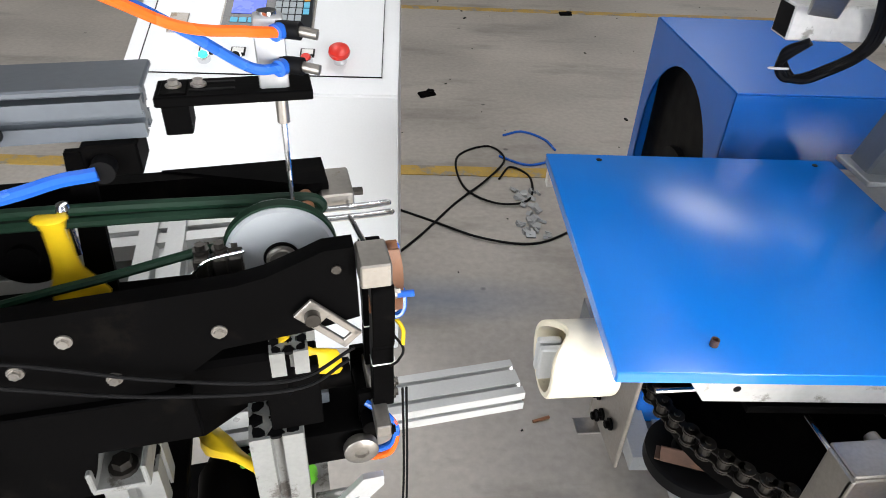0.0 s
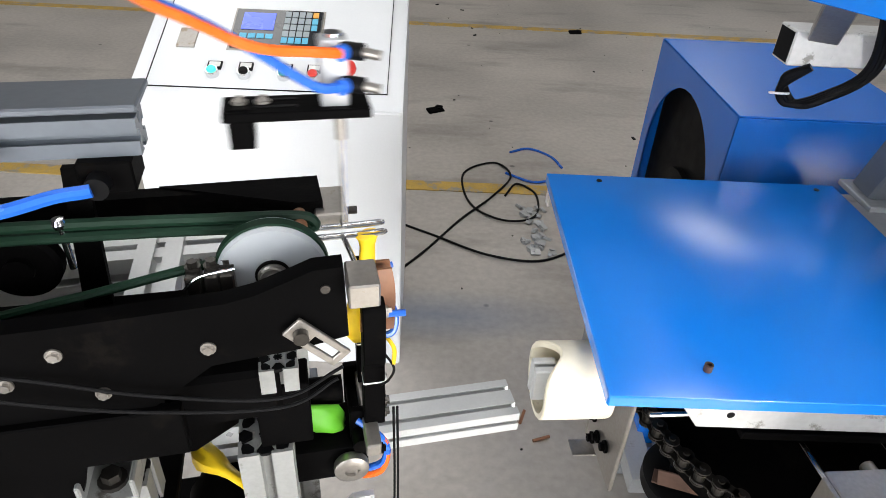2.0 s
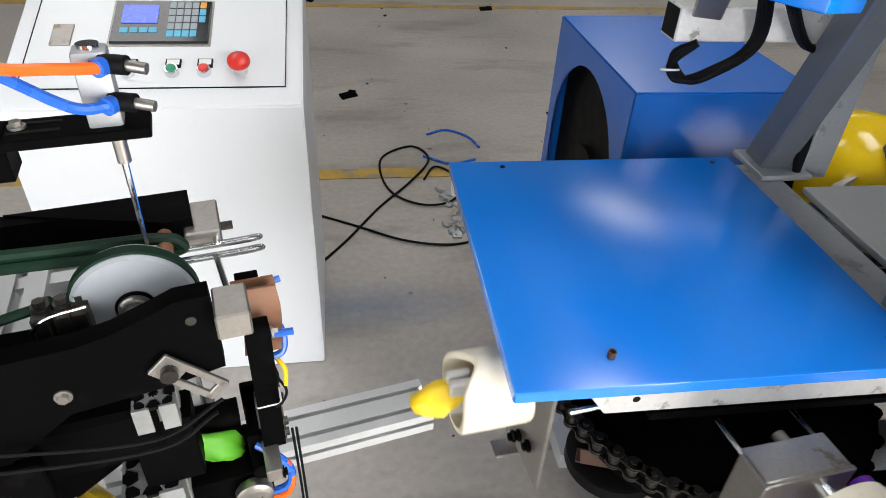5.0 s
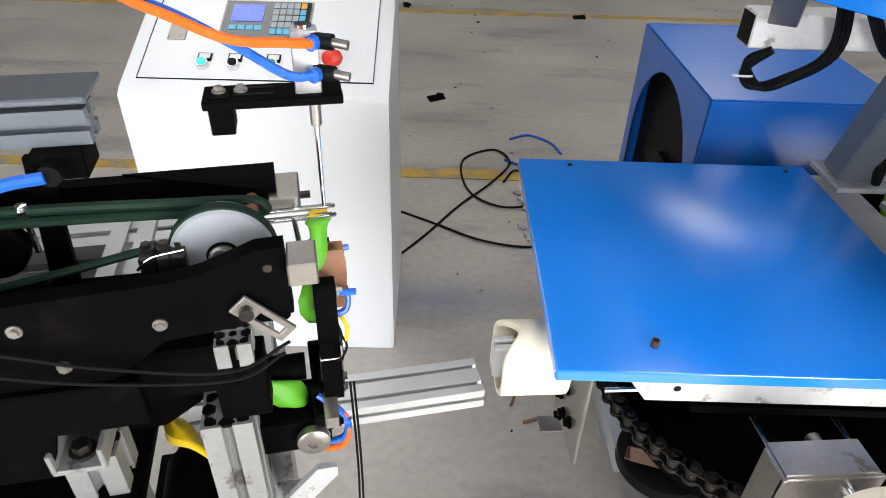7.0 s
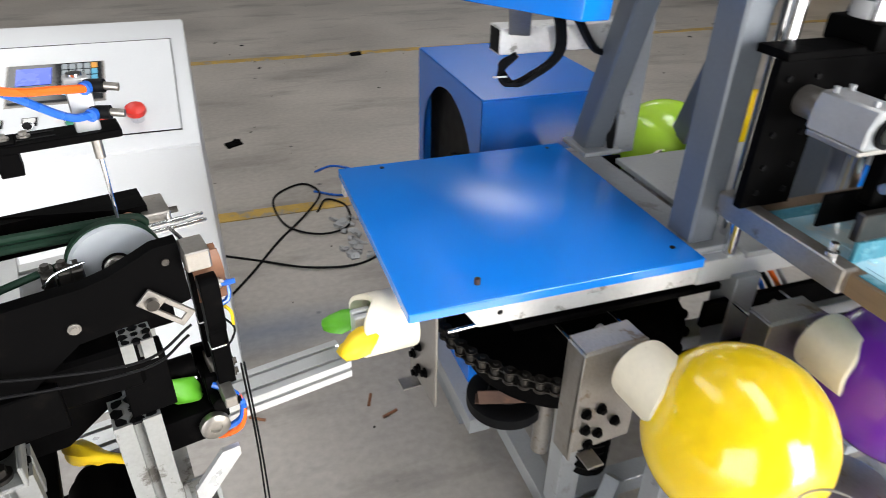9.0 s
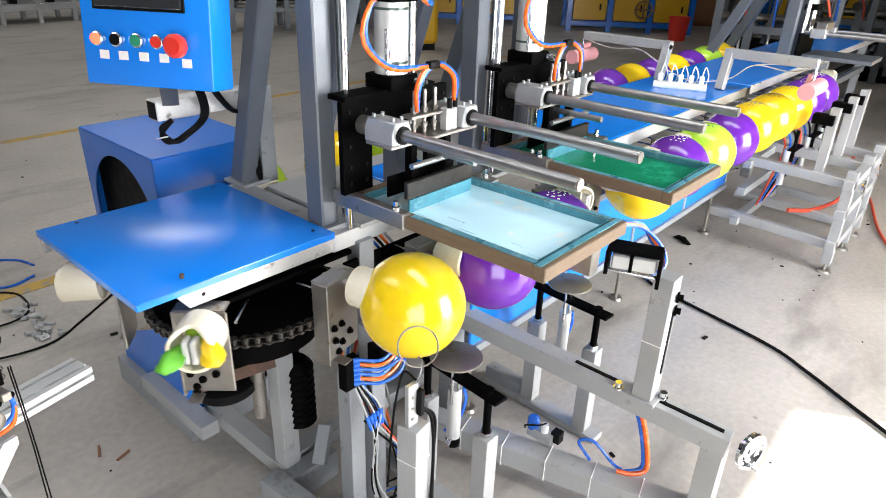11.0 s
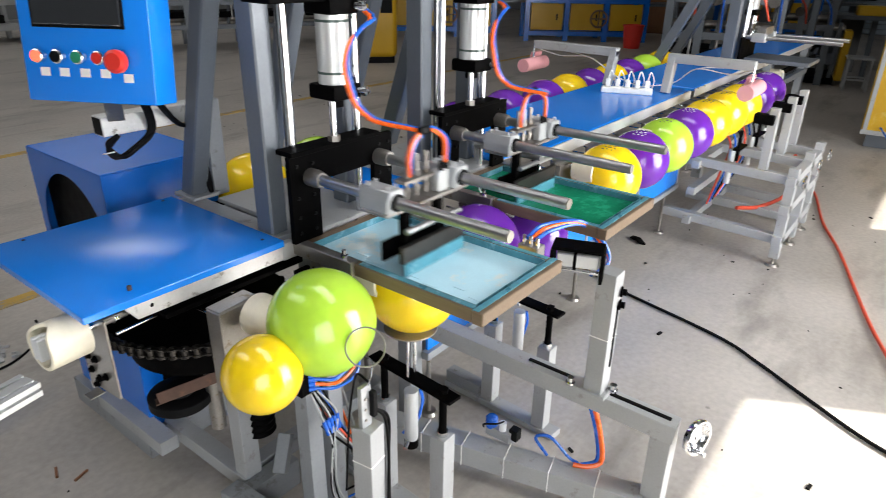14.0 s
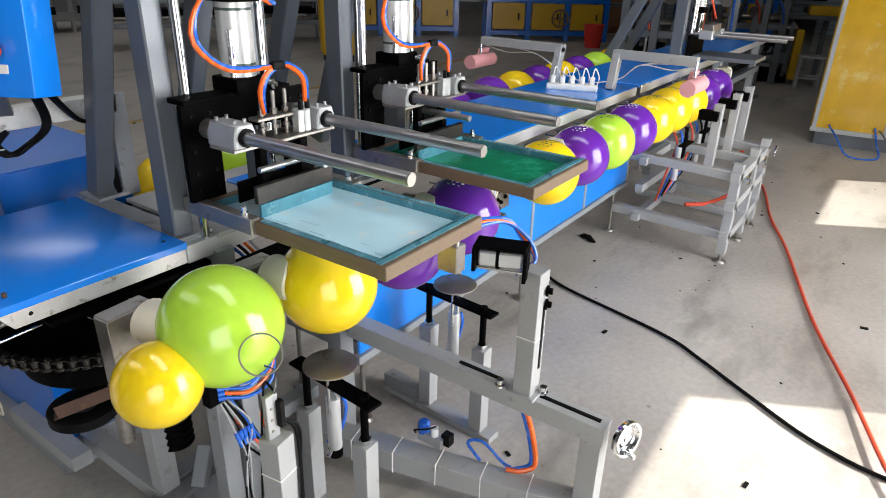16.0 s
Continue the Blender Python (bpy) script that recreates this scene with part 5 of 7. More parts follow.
def blue_box():
    b = thing("blower_housing", "tall blue sheet-steel housing with arched opening", "machine housing")
    x0, x1, y0, y1, z0, z1, t = 0.57, 0.93, 1.165, 1.645, 0.10, 0.985, 0.004
    part("top_sheet", box(bm_new(), ((x0 + x1) / 2, (y0 + y1) / 2, z1), (x1 - x0, y1 - y0, t), bevel=0.002), "blue_dark", b)
    part("end_sheet", box(bm_new(), ((x0 + x1) / 2, y0, (z0 + z1) / 2), (x1 - x0, t, z1 - z0 - t), bevel=0.001), "blue_dark", b)
    part("end_sheet", box(bm_new(), ((x0 + x1) / 2, y1, (z0 + z1) / 2), (x1 - x0, t, z1 - z0 - t), bevel=0.001), "blue_dark", b)
    part("side_sheet", box(bm_new(), (x1, (y0 + y1) / 2, (z0 + z1) / 2), (t, y1 - y0, z1 - z0 - t), bevel=0.001), "blue_dark", b)
    # side with the arched hole
    bm = bm_new()
    cy, r, zc = (y0 + y1) / 2 - 0.005, 0.205, 0.735
    arch = [(cy + r * math.cos(a), zc + r * math.sin(a)) for a in [math.pi * k / 20 for k in range(21)]]
    hole = [(cy + r, 0.45)] + arch + [(cy - r, 0.45)]
    outer = [(y1, 0.45), (y1, zc)] + [(max(y0, min(y1, cy + 2 * r * math.cos(math.pi * k / 20))), z1 if 2 < k < 18 else zc + (z1 - zc) * min(1, math.sin(math.pi * k / 20) * 3)) for k in range(1, 20)] + [(y0, zc), (y0, 0.45)]
    for xx in (x0 - t / 2, x0 + t / 2):
        h = [bm.verts.new((xx, y, z)) for y, z in hole]
        o = [bm.verts.new((xx, y, z)) for y, z in outer]
        for i in range(len(h) - 1):
            bm.faces.new((h[i], h[i + 1], o[i + 1], o[i]))
    part("lower_sheet", box(bm_new(), (x0, (y0 + y1) / 2, (z0 + 0.45) / 2), (t, y1 - y0, 0.45 - z0), bevel=0.001), "blue_dark", b)
    part("arched_sheet", bm, "blue_dark", b)
    # added black block: its colour stands in for the shade deep inside
    part("liner", box(bm_new(), (0.755, 1.405, 0.70), (0.31, 0.45, 0.50)), "rubber", b, "black block standing in for the unlit inside of the housing")
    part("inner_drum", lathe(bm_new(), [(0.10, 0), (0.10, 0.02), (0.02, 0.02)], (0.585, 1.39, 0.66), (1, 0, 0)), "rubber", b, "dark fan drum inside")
    part("base_frame", box(bm_new(), (0.75, 1.405, 0.05), (0.42, 0.52, 0.10)), "grey", b)
    return b


def control_panel():
    p = thing("operator_panel", "blue operator panel with touch screen on a square arm", "control panel")
    part("arm", bar(bm_new(), (0.527, 1.018, 1.158), (0.84, 1.018, 1.158), 0.05, 0.05), "bar", p)
    part("panel_bracket", bar(bm_new(), (0.56, 0.98, 1.18), (0.50, 0.86, 1.27), 0.04, 0.02), "steel", p)
    part("arm_bore", bar(bm_new(), (0.5265, 1.018, 1.158), (0.56, 1.018, 1.158), 0.043, 0.043, 0), "rubber", p)
    part("arm_post", bar(bm_new(), (0.84, 1.018, 1.183), (0.84, 1.018, 0.90), 0.05, 0.05), "grey", p)
    T = PANEL_POSE
    part("case", turned(box(bm_new(), (0, 0.042, 0.18), (0.30, 0.085, 0.36), bevel=0.004, seg=2), T), "blue", p)
    sc = part("touch_screen", turned(box(bm_new(), (-0.01, -0.0065, 0.235), (0.20, 0.006, 0.15), bevel=0.002), T), "screen", p, "dark touch screen")
    part("bezel", turned(box(bm_new(), (-0.01, -0.004, 0.235), (0.212, 0.004, 0.162)), T), "rubber", sc)
    for i, (x, mt) in enumerate(((-0.105, "red_on"), (-0.06, "rubber"), (-0.012, "green_btn"), (0.035, "red"))):
        q = part("push_button", turned(lathe(bm_new(), [(0.0145, 0), (0.0145, 0.012), (0.012, 0.014), (0.012, 0.012)], (x, -0.005, 0.095), (0, -1, 0)), T), "chrome", p)
        part("cap", turned(lathe(bm_new(), [(0.0115, 0.008), (0.0115, 0.017), (0.001, 0.018)], (x, -0.005, 0.095), (0, -1, 0)), T), mt, q)
        part("label_card", turned(box(bm_new(), (x + 0.008, -0.006, 0.063), (0.022, 0.002, 0.018)), T), "paper", q)
    q = part("stop_button", turned(lathe(bm_new(), [(0.012, 0), (0.012, 0.015), (0.024, 0.018), (0.024, 0.03), (0.017, 0.036), (0.001, 0.036)], (0.085, -0.005, 0.09), (0, -1, 0)), T), "red", p, "red mushroom stop button")
    part("label_card", turned(box(bm_new(), (0.095, -0.006, 0.055), (0.022, 0.002, 0.018)), T), "paper", q)
    for k in range(3):
        o = 0.006 * k
        part("cable", tube(bm_new(), [(0.60 + o, 0.95, 1.27), (0.645 + o, 0.985, 1.14), (0.59, 0.99 - o, 1.09), (0.55 + o, 1.0, 1.075), (0.535, 1.0, 1.10 + o), (0.56, 0.985, 1.135)], 0.006), "rubber", p)
        part("cable", tube(bm_new(), [(0.62 + o, 0.95, 1.26), (0.72, 0.985 - o, 1.14), (0.77 + o, 0.985, 1.12), (0.795 - o, 0.985, 1.05), (0.785 + o, 0.985, 0.98), (0.80, 0.985, 0.91)], 0.006), "rubber", p)
    part("cable_tie", ring(bm_new(), (0.535, 1.0, 1.09), (0, 0.3, 1), 0.013, 0.0018), "paper", p)
    return p


PANEL_POSE = pose(0.437, 0.813, 1.259, -7, 0, -60)


# ---- printing stations ----
def station_frame(x0):
    """Posts, guide rods and lifting cylinder; x0 is the middle of the screen."""
    s = thing("lift_column", "slate grey upright column with chrome guide rods and air cylinder", "press column", at=(x0, 0, 0), group="press columns")
    part("post", box(bm_new(), (-0.203, 0.620, 1.43), (0.050, 0.062, 1.05), bevel=0.004), "slate", s)
    part("post", box(bm_new(), (0.10, 0.66, 1.43), (0.06, 0.06, 1.05), bevel=0.004), "slate", s)
    part("brace", bar(bm_new(), (-0.165, 1.035, 0.90), (-0.195, 0.68, 1.85), 0.05, 0.06, 0.004), "slate", s)
    part("brace", bar(bm_new(), (0.10, 1.035, 0.90), (0.10, 0.70, 1.85), 0.05, 0.06, 0.004), "slate", s)
    part("brace_plate", box(bm_new(), (-0.16, 1.02, 0.914), (0.09, 0.10, 0.01)), "grey", s)
    part("foot_plate", box(bm_new(), (-0.19, 0.63, 0.914), (0.10, 0.12, 0.01)), "grey", s)
    part("notice", box(bm_new(), (-0.155, 0.5795, 1.0), (0.035, 0.004, 0.09)), "light", s)
    for x, y in ((-0.165, 0.565), (0.055, 0.565), (0.085, 0.60), (-0.145, 0.60)):
        part("guide_rod", cyl(bm_new(), (x, y, 0.90), (x, y, 1.90), 0.0105), "chrome", s)
    part("mount_plate", box(bm_new(), (-0.05, 0.57, 1.475), (0.36, 0.10, 0.022), bevel=0.003), "black", s, "black cylinder mounting plate")
    part("top_plate", box(bm_new(), (-0.05, 0.62, 1.90), (0.40, 0.20, 0.03), bevel=0.003), "black", s)
    c = part("air_cylinder", cyl(bm_new(), (-0.025, 0.555, 1.27), (-0.025, 0.555, 1.45), 0.040, n=32), "alu", s, "silver air cylinder barrel")
    for z in (1.255, 1.453):
        part("cylinder_cap", box(bm_new(), (-0.025, 0.555, z), (0.092, 0.092, 0.036), bevel=0.005, seg=2), "black", c)
        part("port_fitting", lathe(bm_new(), [(0.009, 0), (0.009, 0.012), (0.012, 0.014), (0.012, 0.024), (0.005, 0.026), (0.005, 0.032)], (0.01, 0.509, z), (0.3, -1, 0)), "chrome", c)
    part("nose", cyl(bm_new(), (-0.025, 0.555, 1.238), (-0.025, 0.555, 1.215), 0.02), "black", c)
    part("print_band", pipe(bm_new(), (-0.025, 0.555, 1.42), (0, 0, 1), 0.0406, 0.0398, 0.006), "ink", c)
    part("print_band", pipe(bm_new(), (-0.025, 0.555, 1.30), (0, 0, 1), 0.0406, 0.0398, 0.006), "ink", c)
    for k in range(5):
        mt = ("hose", "orange", "redhose", "hose", "rubber")[k]
        part("bundle_hose", tube(bm_new(), [(0.155 + 0.008 * k, 0.70, 1.26), (0.14 + 0.008 * k, 0.72, 1.18), (0.12 + 0.012 * k, 0.70, 1.08), (0.13 + 0.014 * k, 0.70, 0.93)], 0.005), mt, s)
    return s


def print_head(x0, kind):
    """All that goes up and down: back plate, rods, screen. At height 0 it is down on the balloons."""
    h = thing("print_head", "screen-printing head with wooden frame and %s mesh" % ("pale cyan" if kind == "mesh_teal" else "green inked"), "printing head", at=(x0, 0, 0), group="printing heads")
    bm = bm_new()
    vplate(bm, [(-0.18, 0.885), (-0.18, 1.105), (0.175, 1.105), (0.175, 0.885), (0.105, 0.885), (0.105, 1.03), (-0.09, 1.03), (-0.09, 0.885)], 0.545, 0.56)
    bp = part("back_plate", bm, "black", h, "black lifting plate with cut-out")
    for x in (-0.16, -0.11, 0.125, 0.16):
        for z in (0.91, 0.95, 1.0, 1.08):
            part("cap_screw", cyl(bm_new(), (x, 0.546, z), (x, 0.541, z), 0.0045, n=10), "rubber", bp)
    part("flange", box(bm_new(), (-0.025, 0.57, 1.11), (0.30, 0.06, 0.012)), "black", h)
    part("ram", cyl(bm_new(), (-0.025, 0.555, 1.115), (-0.025, 0.555, 1.25), 0.009), "chrome", h)
    part("ram_nut", cyl(bm_new(), (-0.025, 0.555, 1.115), (-0.025, 0.555, 1.13), 0.016, n=6), "steel", h)
    for x in (-0.12, 0.12):
        rd = part("slide_rod", cyl(bm_new(), (x, 0.545, 1.047), (x, -0.03, 1.047), 0.0135, n=24), "rod", h)
        part("rod_collar", lathe(bm_new(), [(0.022, 0), (0.022, 0.03), (0.019, 0.045), (0.014, 0.045)], (x, 0.546, 1.047), (0, -1, 0)), "steel", rd)
        part("rod_end", cyl(bm_new(), (x, -0.03, 1.047), (x, -0.034, 1.047), 0.0125), "steel", rd, "worn rod end")
    part("lower_rod", cyl(bm_new(), (0.0, 0.545, 0.985), (0.0, 0.30, 0.985), 0.009), "rod", h)
    # clamp arms
    for x in (-0.155, 0.172):
        ca = part("clamp_arm", box(bm_new(), (x, 0.485, 0.867), (0.026, 0.24, 0.038), bevel=0.002), "steel", h, "worn flat steel clamp arm")
        for y in (0.575, 0.40):
            part("clamp_bolt", bolt(bm_new(), (x, y, 0.886), (0, 0, 1), 0.006, 0.019), "chrome", ca)
    # wooden screen frame
    f = part("screen_frame", bm_frame(), "wood", h, "raw brown wooden screen frame")
    bm = bm_new()
    t = 0.002
    for c, sz in (((0.0085, 0.009 + 0.022, 0.869), (0.288, t, 0.022)), ((0.0085, 0.532, 0.869), (0.288, t, 0.022)), ((-0.1345, 0.28, 0.869), (t, 0.50, 0.022)), ((0.1515, 0.28, 0.869), (t, 0.50, 0.022))):
        box(bm, c, sz, bevel=0)
    for c, sz in (((0.0085, 0.016, 0.8805), (0.33, 0.014, 0.002)), ((-0.145, 0.19, 0.8805), (0.014, 0.33, 0.002)), ((0.163, 0.28, 0.8805), (0.014, 0.5, 0.002))):
        box(bm, c, sz, bevel=0)
    part("ink_stain", bm, "teal", f, "dried teal ink on the frame")
    part("mesh", box(bm_new(), (0.0085, 0.282, 0.8615), (0.284, 0.498, 0.002), bevel=0), kind, f, "inked printing mesh")
    random.seed(3)
    for k in range(7):
        y = 0.06 + 0.06 * k
        part("ink_smear", box(bm_new(), (-0.10 + 0.05 * random.random(), y, 0.863), (0.004 + 0.008 * random.random(), 0.03 + 0.03 * random.random(), 0.0015), bevel=0), kind, f)
    return h


def bm_frame():
    bm = bm_new()
    for c, sz in (((0.0085, 0.010, 0.864), (0.335, 0.028, 0.032)), ((0.0085, 0.548, 0.864), (0.335, 0.028, 0.032)), ((-0.145, 0.279, 0.864), (0.024, 0.51, 0.032)), ((0.163, 0.279, 0.864), (0.024, 0.51, 0.032))):
        box(bm, c, sz, bevel=0.002)
    return bm


def carriage(head):
    """The squeegee carriage that slides along the rods."""
    c = part("carriage", box(bm_new(), (0, 0.46, 1.02), (0.30, 0.085, 0.008)), "steel", head, "sliding squeegee carriage")
    for x in (-0.12, 0.12):
        part("bearing_block", bm_bearing(x), "cast", c, "grey cast bearing block")
        part("seal", pipe(bm_new(), (x, 0.411, 1.047), (0, 1, 0), 0.020, 0.0138, 0.006), "rubber", c)
    bm = bm_new()
    for x in (-0.035, 0.0, 0.035):
        cyl(bm, (x, 0.46, 1.02), (x, 0.46, 1.125), 0.005, n=10)
        cyl(bm, (x, 0.46, 1.075), (x, 0.46, 1.085), 0.009, n=6)
        cyl(bm, (x, 0.46, 1.04), (x, 0.46, 1.048), 0.009, n=6)
    part("stud", bm, "steel", c)
    part("stud_bridge", box(bm_new(), (0, 0.46, 1.068), (0.12, 0.035, 0.008)), "steel", c)
    for x in (0.055, 0.075):
        part("small_cylinder", box(bm_new(), (x, 0.44, 1.05), (0.018, 0.025, 0.055), bevel=0.003), "alu", c)
        part("fitting", cyl(bm_new(), (x, 0.43, 1.078), (x, 0.43, 1.10), 0.006), "rubber", c)
    for x in (-0.06, 0.06):
        part("drop_link", box(bm_new(), (x, 0.445, 0.97), (0.02, 0.022, 0.085)), "black", c)
    part("tie_rod", cyl(bm_new(), (-0.10, 0.405, 0.972), (0.10, 0.405, 0.972), 0.007), "rod", c)
    sq = part("squeegee", box(bm_new(), (0.005, 0.41, 0.915), (0.235, 0.014, 0.042), bevel=0.002), "chainsteel", c, "dark steel squeegee holder")
    part("blade", box(bm_new(), (0.005, 0.405, 0.877), (0.225, 0.007, 0.033), bevel=0.001), "teal", sq, "ink-stained squeegee blade")
    part("rear_blade", box(bm_new(), (0.005, 0.47, 0.91), (0.235, 0.006, 0.05), bevel=0.001), "black", c)
    for mt, dx in (("orange", 0.0), ("hose", 0.008)):
        part("short_hose", tube(bm_new(), [(-0.035, 0.45, 1.08), (-0.05 + dx, 0.44, 1.13), (-0.03 + dx, 0.44, 1.165), (0.0 + dx, 0.44, 1.18)], 0.0055), mt, c)
        part("short_hose", tube(bm_new(), [(0.0 + dx, 0.44, 1.18), (0.03 + dx, 0.44, 1.18), (0.065 + dx, 0.43, 1.15), (0.07 + dx * 0.6, 0.43, 1.095)], 0.0055), mt, c)
    part("hose_clip", box(bm_new(), (0.004, 0.44, 1.182), (0.035, 0.018, 0.018), bevel=0.004, seg=2), "rubber", c)
    return c


def bm_bearing(x):
    bm = bm_new()
    vplate(bm, [(x - 0.03, 1.024), (x - 0.03, 1.05), (x - 0.021, 1.076), (x + 0.021, 1.076), (x + 0.03, 1.05), (x + 0.03, 1.024)], 0.414, 0.506)
    bmesh.ops.bevel(bm, geom=bm.edges[:], offset=0.003, segments=1, affect="EDGES")
    for y in (0.43, 0.49):
        cyl(bm, (x - 0.013, y, 1.076), (x - 0.013, y, 1.084), 0.004, n=8)
        cyl(bm, (x + 0.013, y, 1.076), (x + 0.013, y, 1.084), 0.004, n=8)
    return bm


HOSE_N = 24


def hose_links(x0):
    """Loose hoses from the lifting cylinder to the carriage, in short rigid links."""
    out = []
    for mt, off in (("orange", 0.0), ("hose", 0.009)):
        hs = thing("air_hose", "%s air hose looped to the squeegee carriage" % ("orange" if mt == "orange" else "blue"), "hose", at=(x0, 0, 0), group="looped air hoses")
        me = finish("link", tube(bm_new(), [(0, 0, -0.0125), (0, 0, 0.0125)], 0.0052, 8, 1), mt)
        for k in range(HOSE_N):
            ob = new("link", me)
            ob.parent = hs
            out.append((ob, k, off))
    return out


# ---- lower rig ----
def front_rig():
    r = thing("side_rail_frame", "grey steel side rail with slotted pillar and handwheel", "machine frame", at=(-0.02, 0, 0))
    part("rail", bar(bm_new(), (1.285, 0.56, 0.425), (1.352, -0.30, 0.366), 0.06, 0.06), "light", r)
    part("slot", bar(bm_new(), (1.316, 0.16, 0.4285), (1.327, 0.02, 0.419), 0.012, 0.006, 0), "rubber", r)
    part("slot", bar(bm_new(), (1.336, -0.10, 0.4107), (1.350, -0.28, 0.3984), 0.012, 0.006, 0), "rubber", r)
    part("rail_leg", box(bm_new(), (1.350, -0.268, 0.170), (0.06, 0.06, 0.34)), "light", r)
    p = part("pillar", box(bm_new(), (1.325, -0.06, 0.605), (0.055, 0.055, 0.39)), "light", r)
    part("slot", box(bm_new(), (1.334, -0.0885, 0.60), (0.010, 0.004, 0.20)), "rubber", p)
    part("pillar_foot", box(bm_new(), (1.325, -0.06, 0.416), (0.075, 0.085, 0.01)), "light", p)
    for z in (0.74, 0.70):
        part("pillar_bolt", bolt(bm_new(), (1.34, -0.088, z), (0.3, -1, 0), 0.010, 0.016), "black", p)
    part("tie", box(bm_new(), (1.325, -0.06, 0.60), (0.0575, 0.0575, 0.004)), "paper", p)
    for x, y in ((1.30, 0.01), (1.345, -0.105)):
        part("clamp_bolt", lathe(bm_new(), [(0.014, 0), (0.014, 0.006), (0.010, 0.006), (0.010, 0.022), (0.004, 0.022)], (x, y, 0.417)), "chrome", r)
    w = part("handwheel", lathe(bm_new(), [(0.012, 0.002), (0.036, -0.004), (0.040, 0.0), (0.044, 0.008), (0.051, 0.010), (0.054, 0.004), (0.052, -0.006), (0.044, -0.010), (0.034, -0.012), (0.012, -0.006)], (1.356, -0.352, 0.373), (-0.35, -1, 0.10), 40), "chrome", r, "small chrome handwheel")
    part("wheel_hub", cyl(bm_new(), (1.350, -0.325, 0.372), (1.357, -0.350, 0.373), 0.012), "black", w)
    part("wheel_grip", cyl(bm_new(), (1.353, -0.359, 0.331), (1.345, -0.384, 0.333), 0.006), "chrome", w)
    part("low_beam", bar(bm_new(), (1.10, 0.62, 0.095), (1.345, -0.30, 0.085), 0.075, 0.075), "light", r)
    for k in range(5):
        t = 0.2 + 0.15 * k
        c = Vector((1.10, 0.62, 0.095)).lerp(Vector((1.345, -0.30, 0.085)), t)
        part("tie", box(bm_new(), c, (0.081, 0.003, 0.081), Matrix.Rotation(radians(15), 3, "Z")), "paper", r, "white cable tie")
    part("low_foot", box(bm_new(), (1.345, -0.29, 0.03), (0.08, 0.08, 0.06)), "light", r)
    # gripper on the pillar
    g = part("gripper", box(bm_new(), (1.288, -0.048, 0.825), (0.065, 0.010, 0.085), Matrix.Rotation(radians(20), 3, "Z")), "black", r, "black gripper bracket")
    part("end_plate", box(bm_new(), (1.232, 0.070, 0.835), (0.055, 0.010, 0.065), Matrix.Rotation(radians(20), 3, "Z")), "black", g)
    part("bracket_top", box(bm_new(), (1.262, 0.012, 0.872), (0.070, 0.135, 0.008), Matrix.Rotation(radians(20), 3, "Z")), "black", g)
    part("gripper_cylinder", bar(bm_new(), (1.238, 0.062, 0.838), (1.282, -0.040, 0.838), 0.042, 0.040, 0.004), "alu", g, "ribbed silver gripper cylinder")
    part("cylinder_rib", bar(bm_new(), (1.255, 0.020, 0.838), (1.258, 0.012, 0.838), 0.046, 0.044, 0.001), "black", g)
    part("gripper_rod", cyl(bm_new(), (1.235, 0.068, 0.806), (1.285, -0.045, 0.800), 0.006), "chrome", g)
    part("jaw_block", box(bm_new(), (1.165, 0.10, 0.85), (0.04, 0.06, 0.075), bevel=0.003), "steel", g, "brass-coloured clamping block")
    bm = bm_new()
    for y in (0.08, 0.10, 0.12):
        cyl(bm, (1.16, y, 0.885), (1.16, y, 0.91), 0.005, n=10)
    part("fitting", bm, "chrome", g)
    for mt, o in (("hose", 0.0), ("orange", 0.012), ("hose", 0.024)):
        part("air_hose", tube(bm_new(), [(1.165, 0.09 + o, 0.90), (1.24, 0.085 + o, 0.905 + o * 0.4), (1.34, 0.05, 0.900 + o * 0.4), (1.385, 0.0 + o, 0.85), (1.395, -0.02, 0.79), (1.33, 0.0, 0.765)], 0.0055), mt, g)
    # air unit on the low beam
    a = part("air_regulator", box(bm_new(), (1.255, 0.215, 0.155), (0.03, 0.09, 0.035)), "cast", r, "small air regulator set")
    part("blue_bowl", lathe(bm_new(), [(0.018, 0), (0.02, 0.01), (0.02, 0.035), (0.014, 0.042), (0.002, 0.044)], (1.255, 0.245, 0.165)), "hose", a)
    part("gauge", cyl(bm_new(), (1.25, 0.20, 0.175), (1.25, 0.20, 0.205), 0.012), "white", a)
    part("solenoid", box(bm_new(), (1.27, 0.165, 0.165), (0.03, 0.03, 0.04)), "rubber", a)
    part("wire", tube(bm_new(), [(1.23, 0.26, 0.17), (1.20, 0.24, 0.21), (1.21, 0.20, 0.225), (1.255, 0.20, 0.205)], 0.003), "rubber", a)
    for mt, o in (("orange", 0.0), ("hose", 0.012)):
        part("drop_hose", tube(bm_new(), [(1.33, -0.02, 0.40), (1.35, -0.05 + o, 0.34), (1.36, -0.08 + o, 0.24), (1.35, -0.10 + o, 0.15), (1.32, -0.07 + o, 0.13), (1.30, -0.03, 0.13)], 0.008), mt, r)
    part("blue_loop", tube(bm_new(), [(1.28, 0.05, 0.135), (1.27, 0.09, 0.19), (1.29, 0.05, 0.20), (1.31, -0.01, 0.14), (1.31, -0.04, 0.135)], 0.005), "hose", r)
    return r


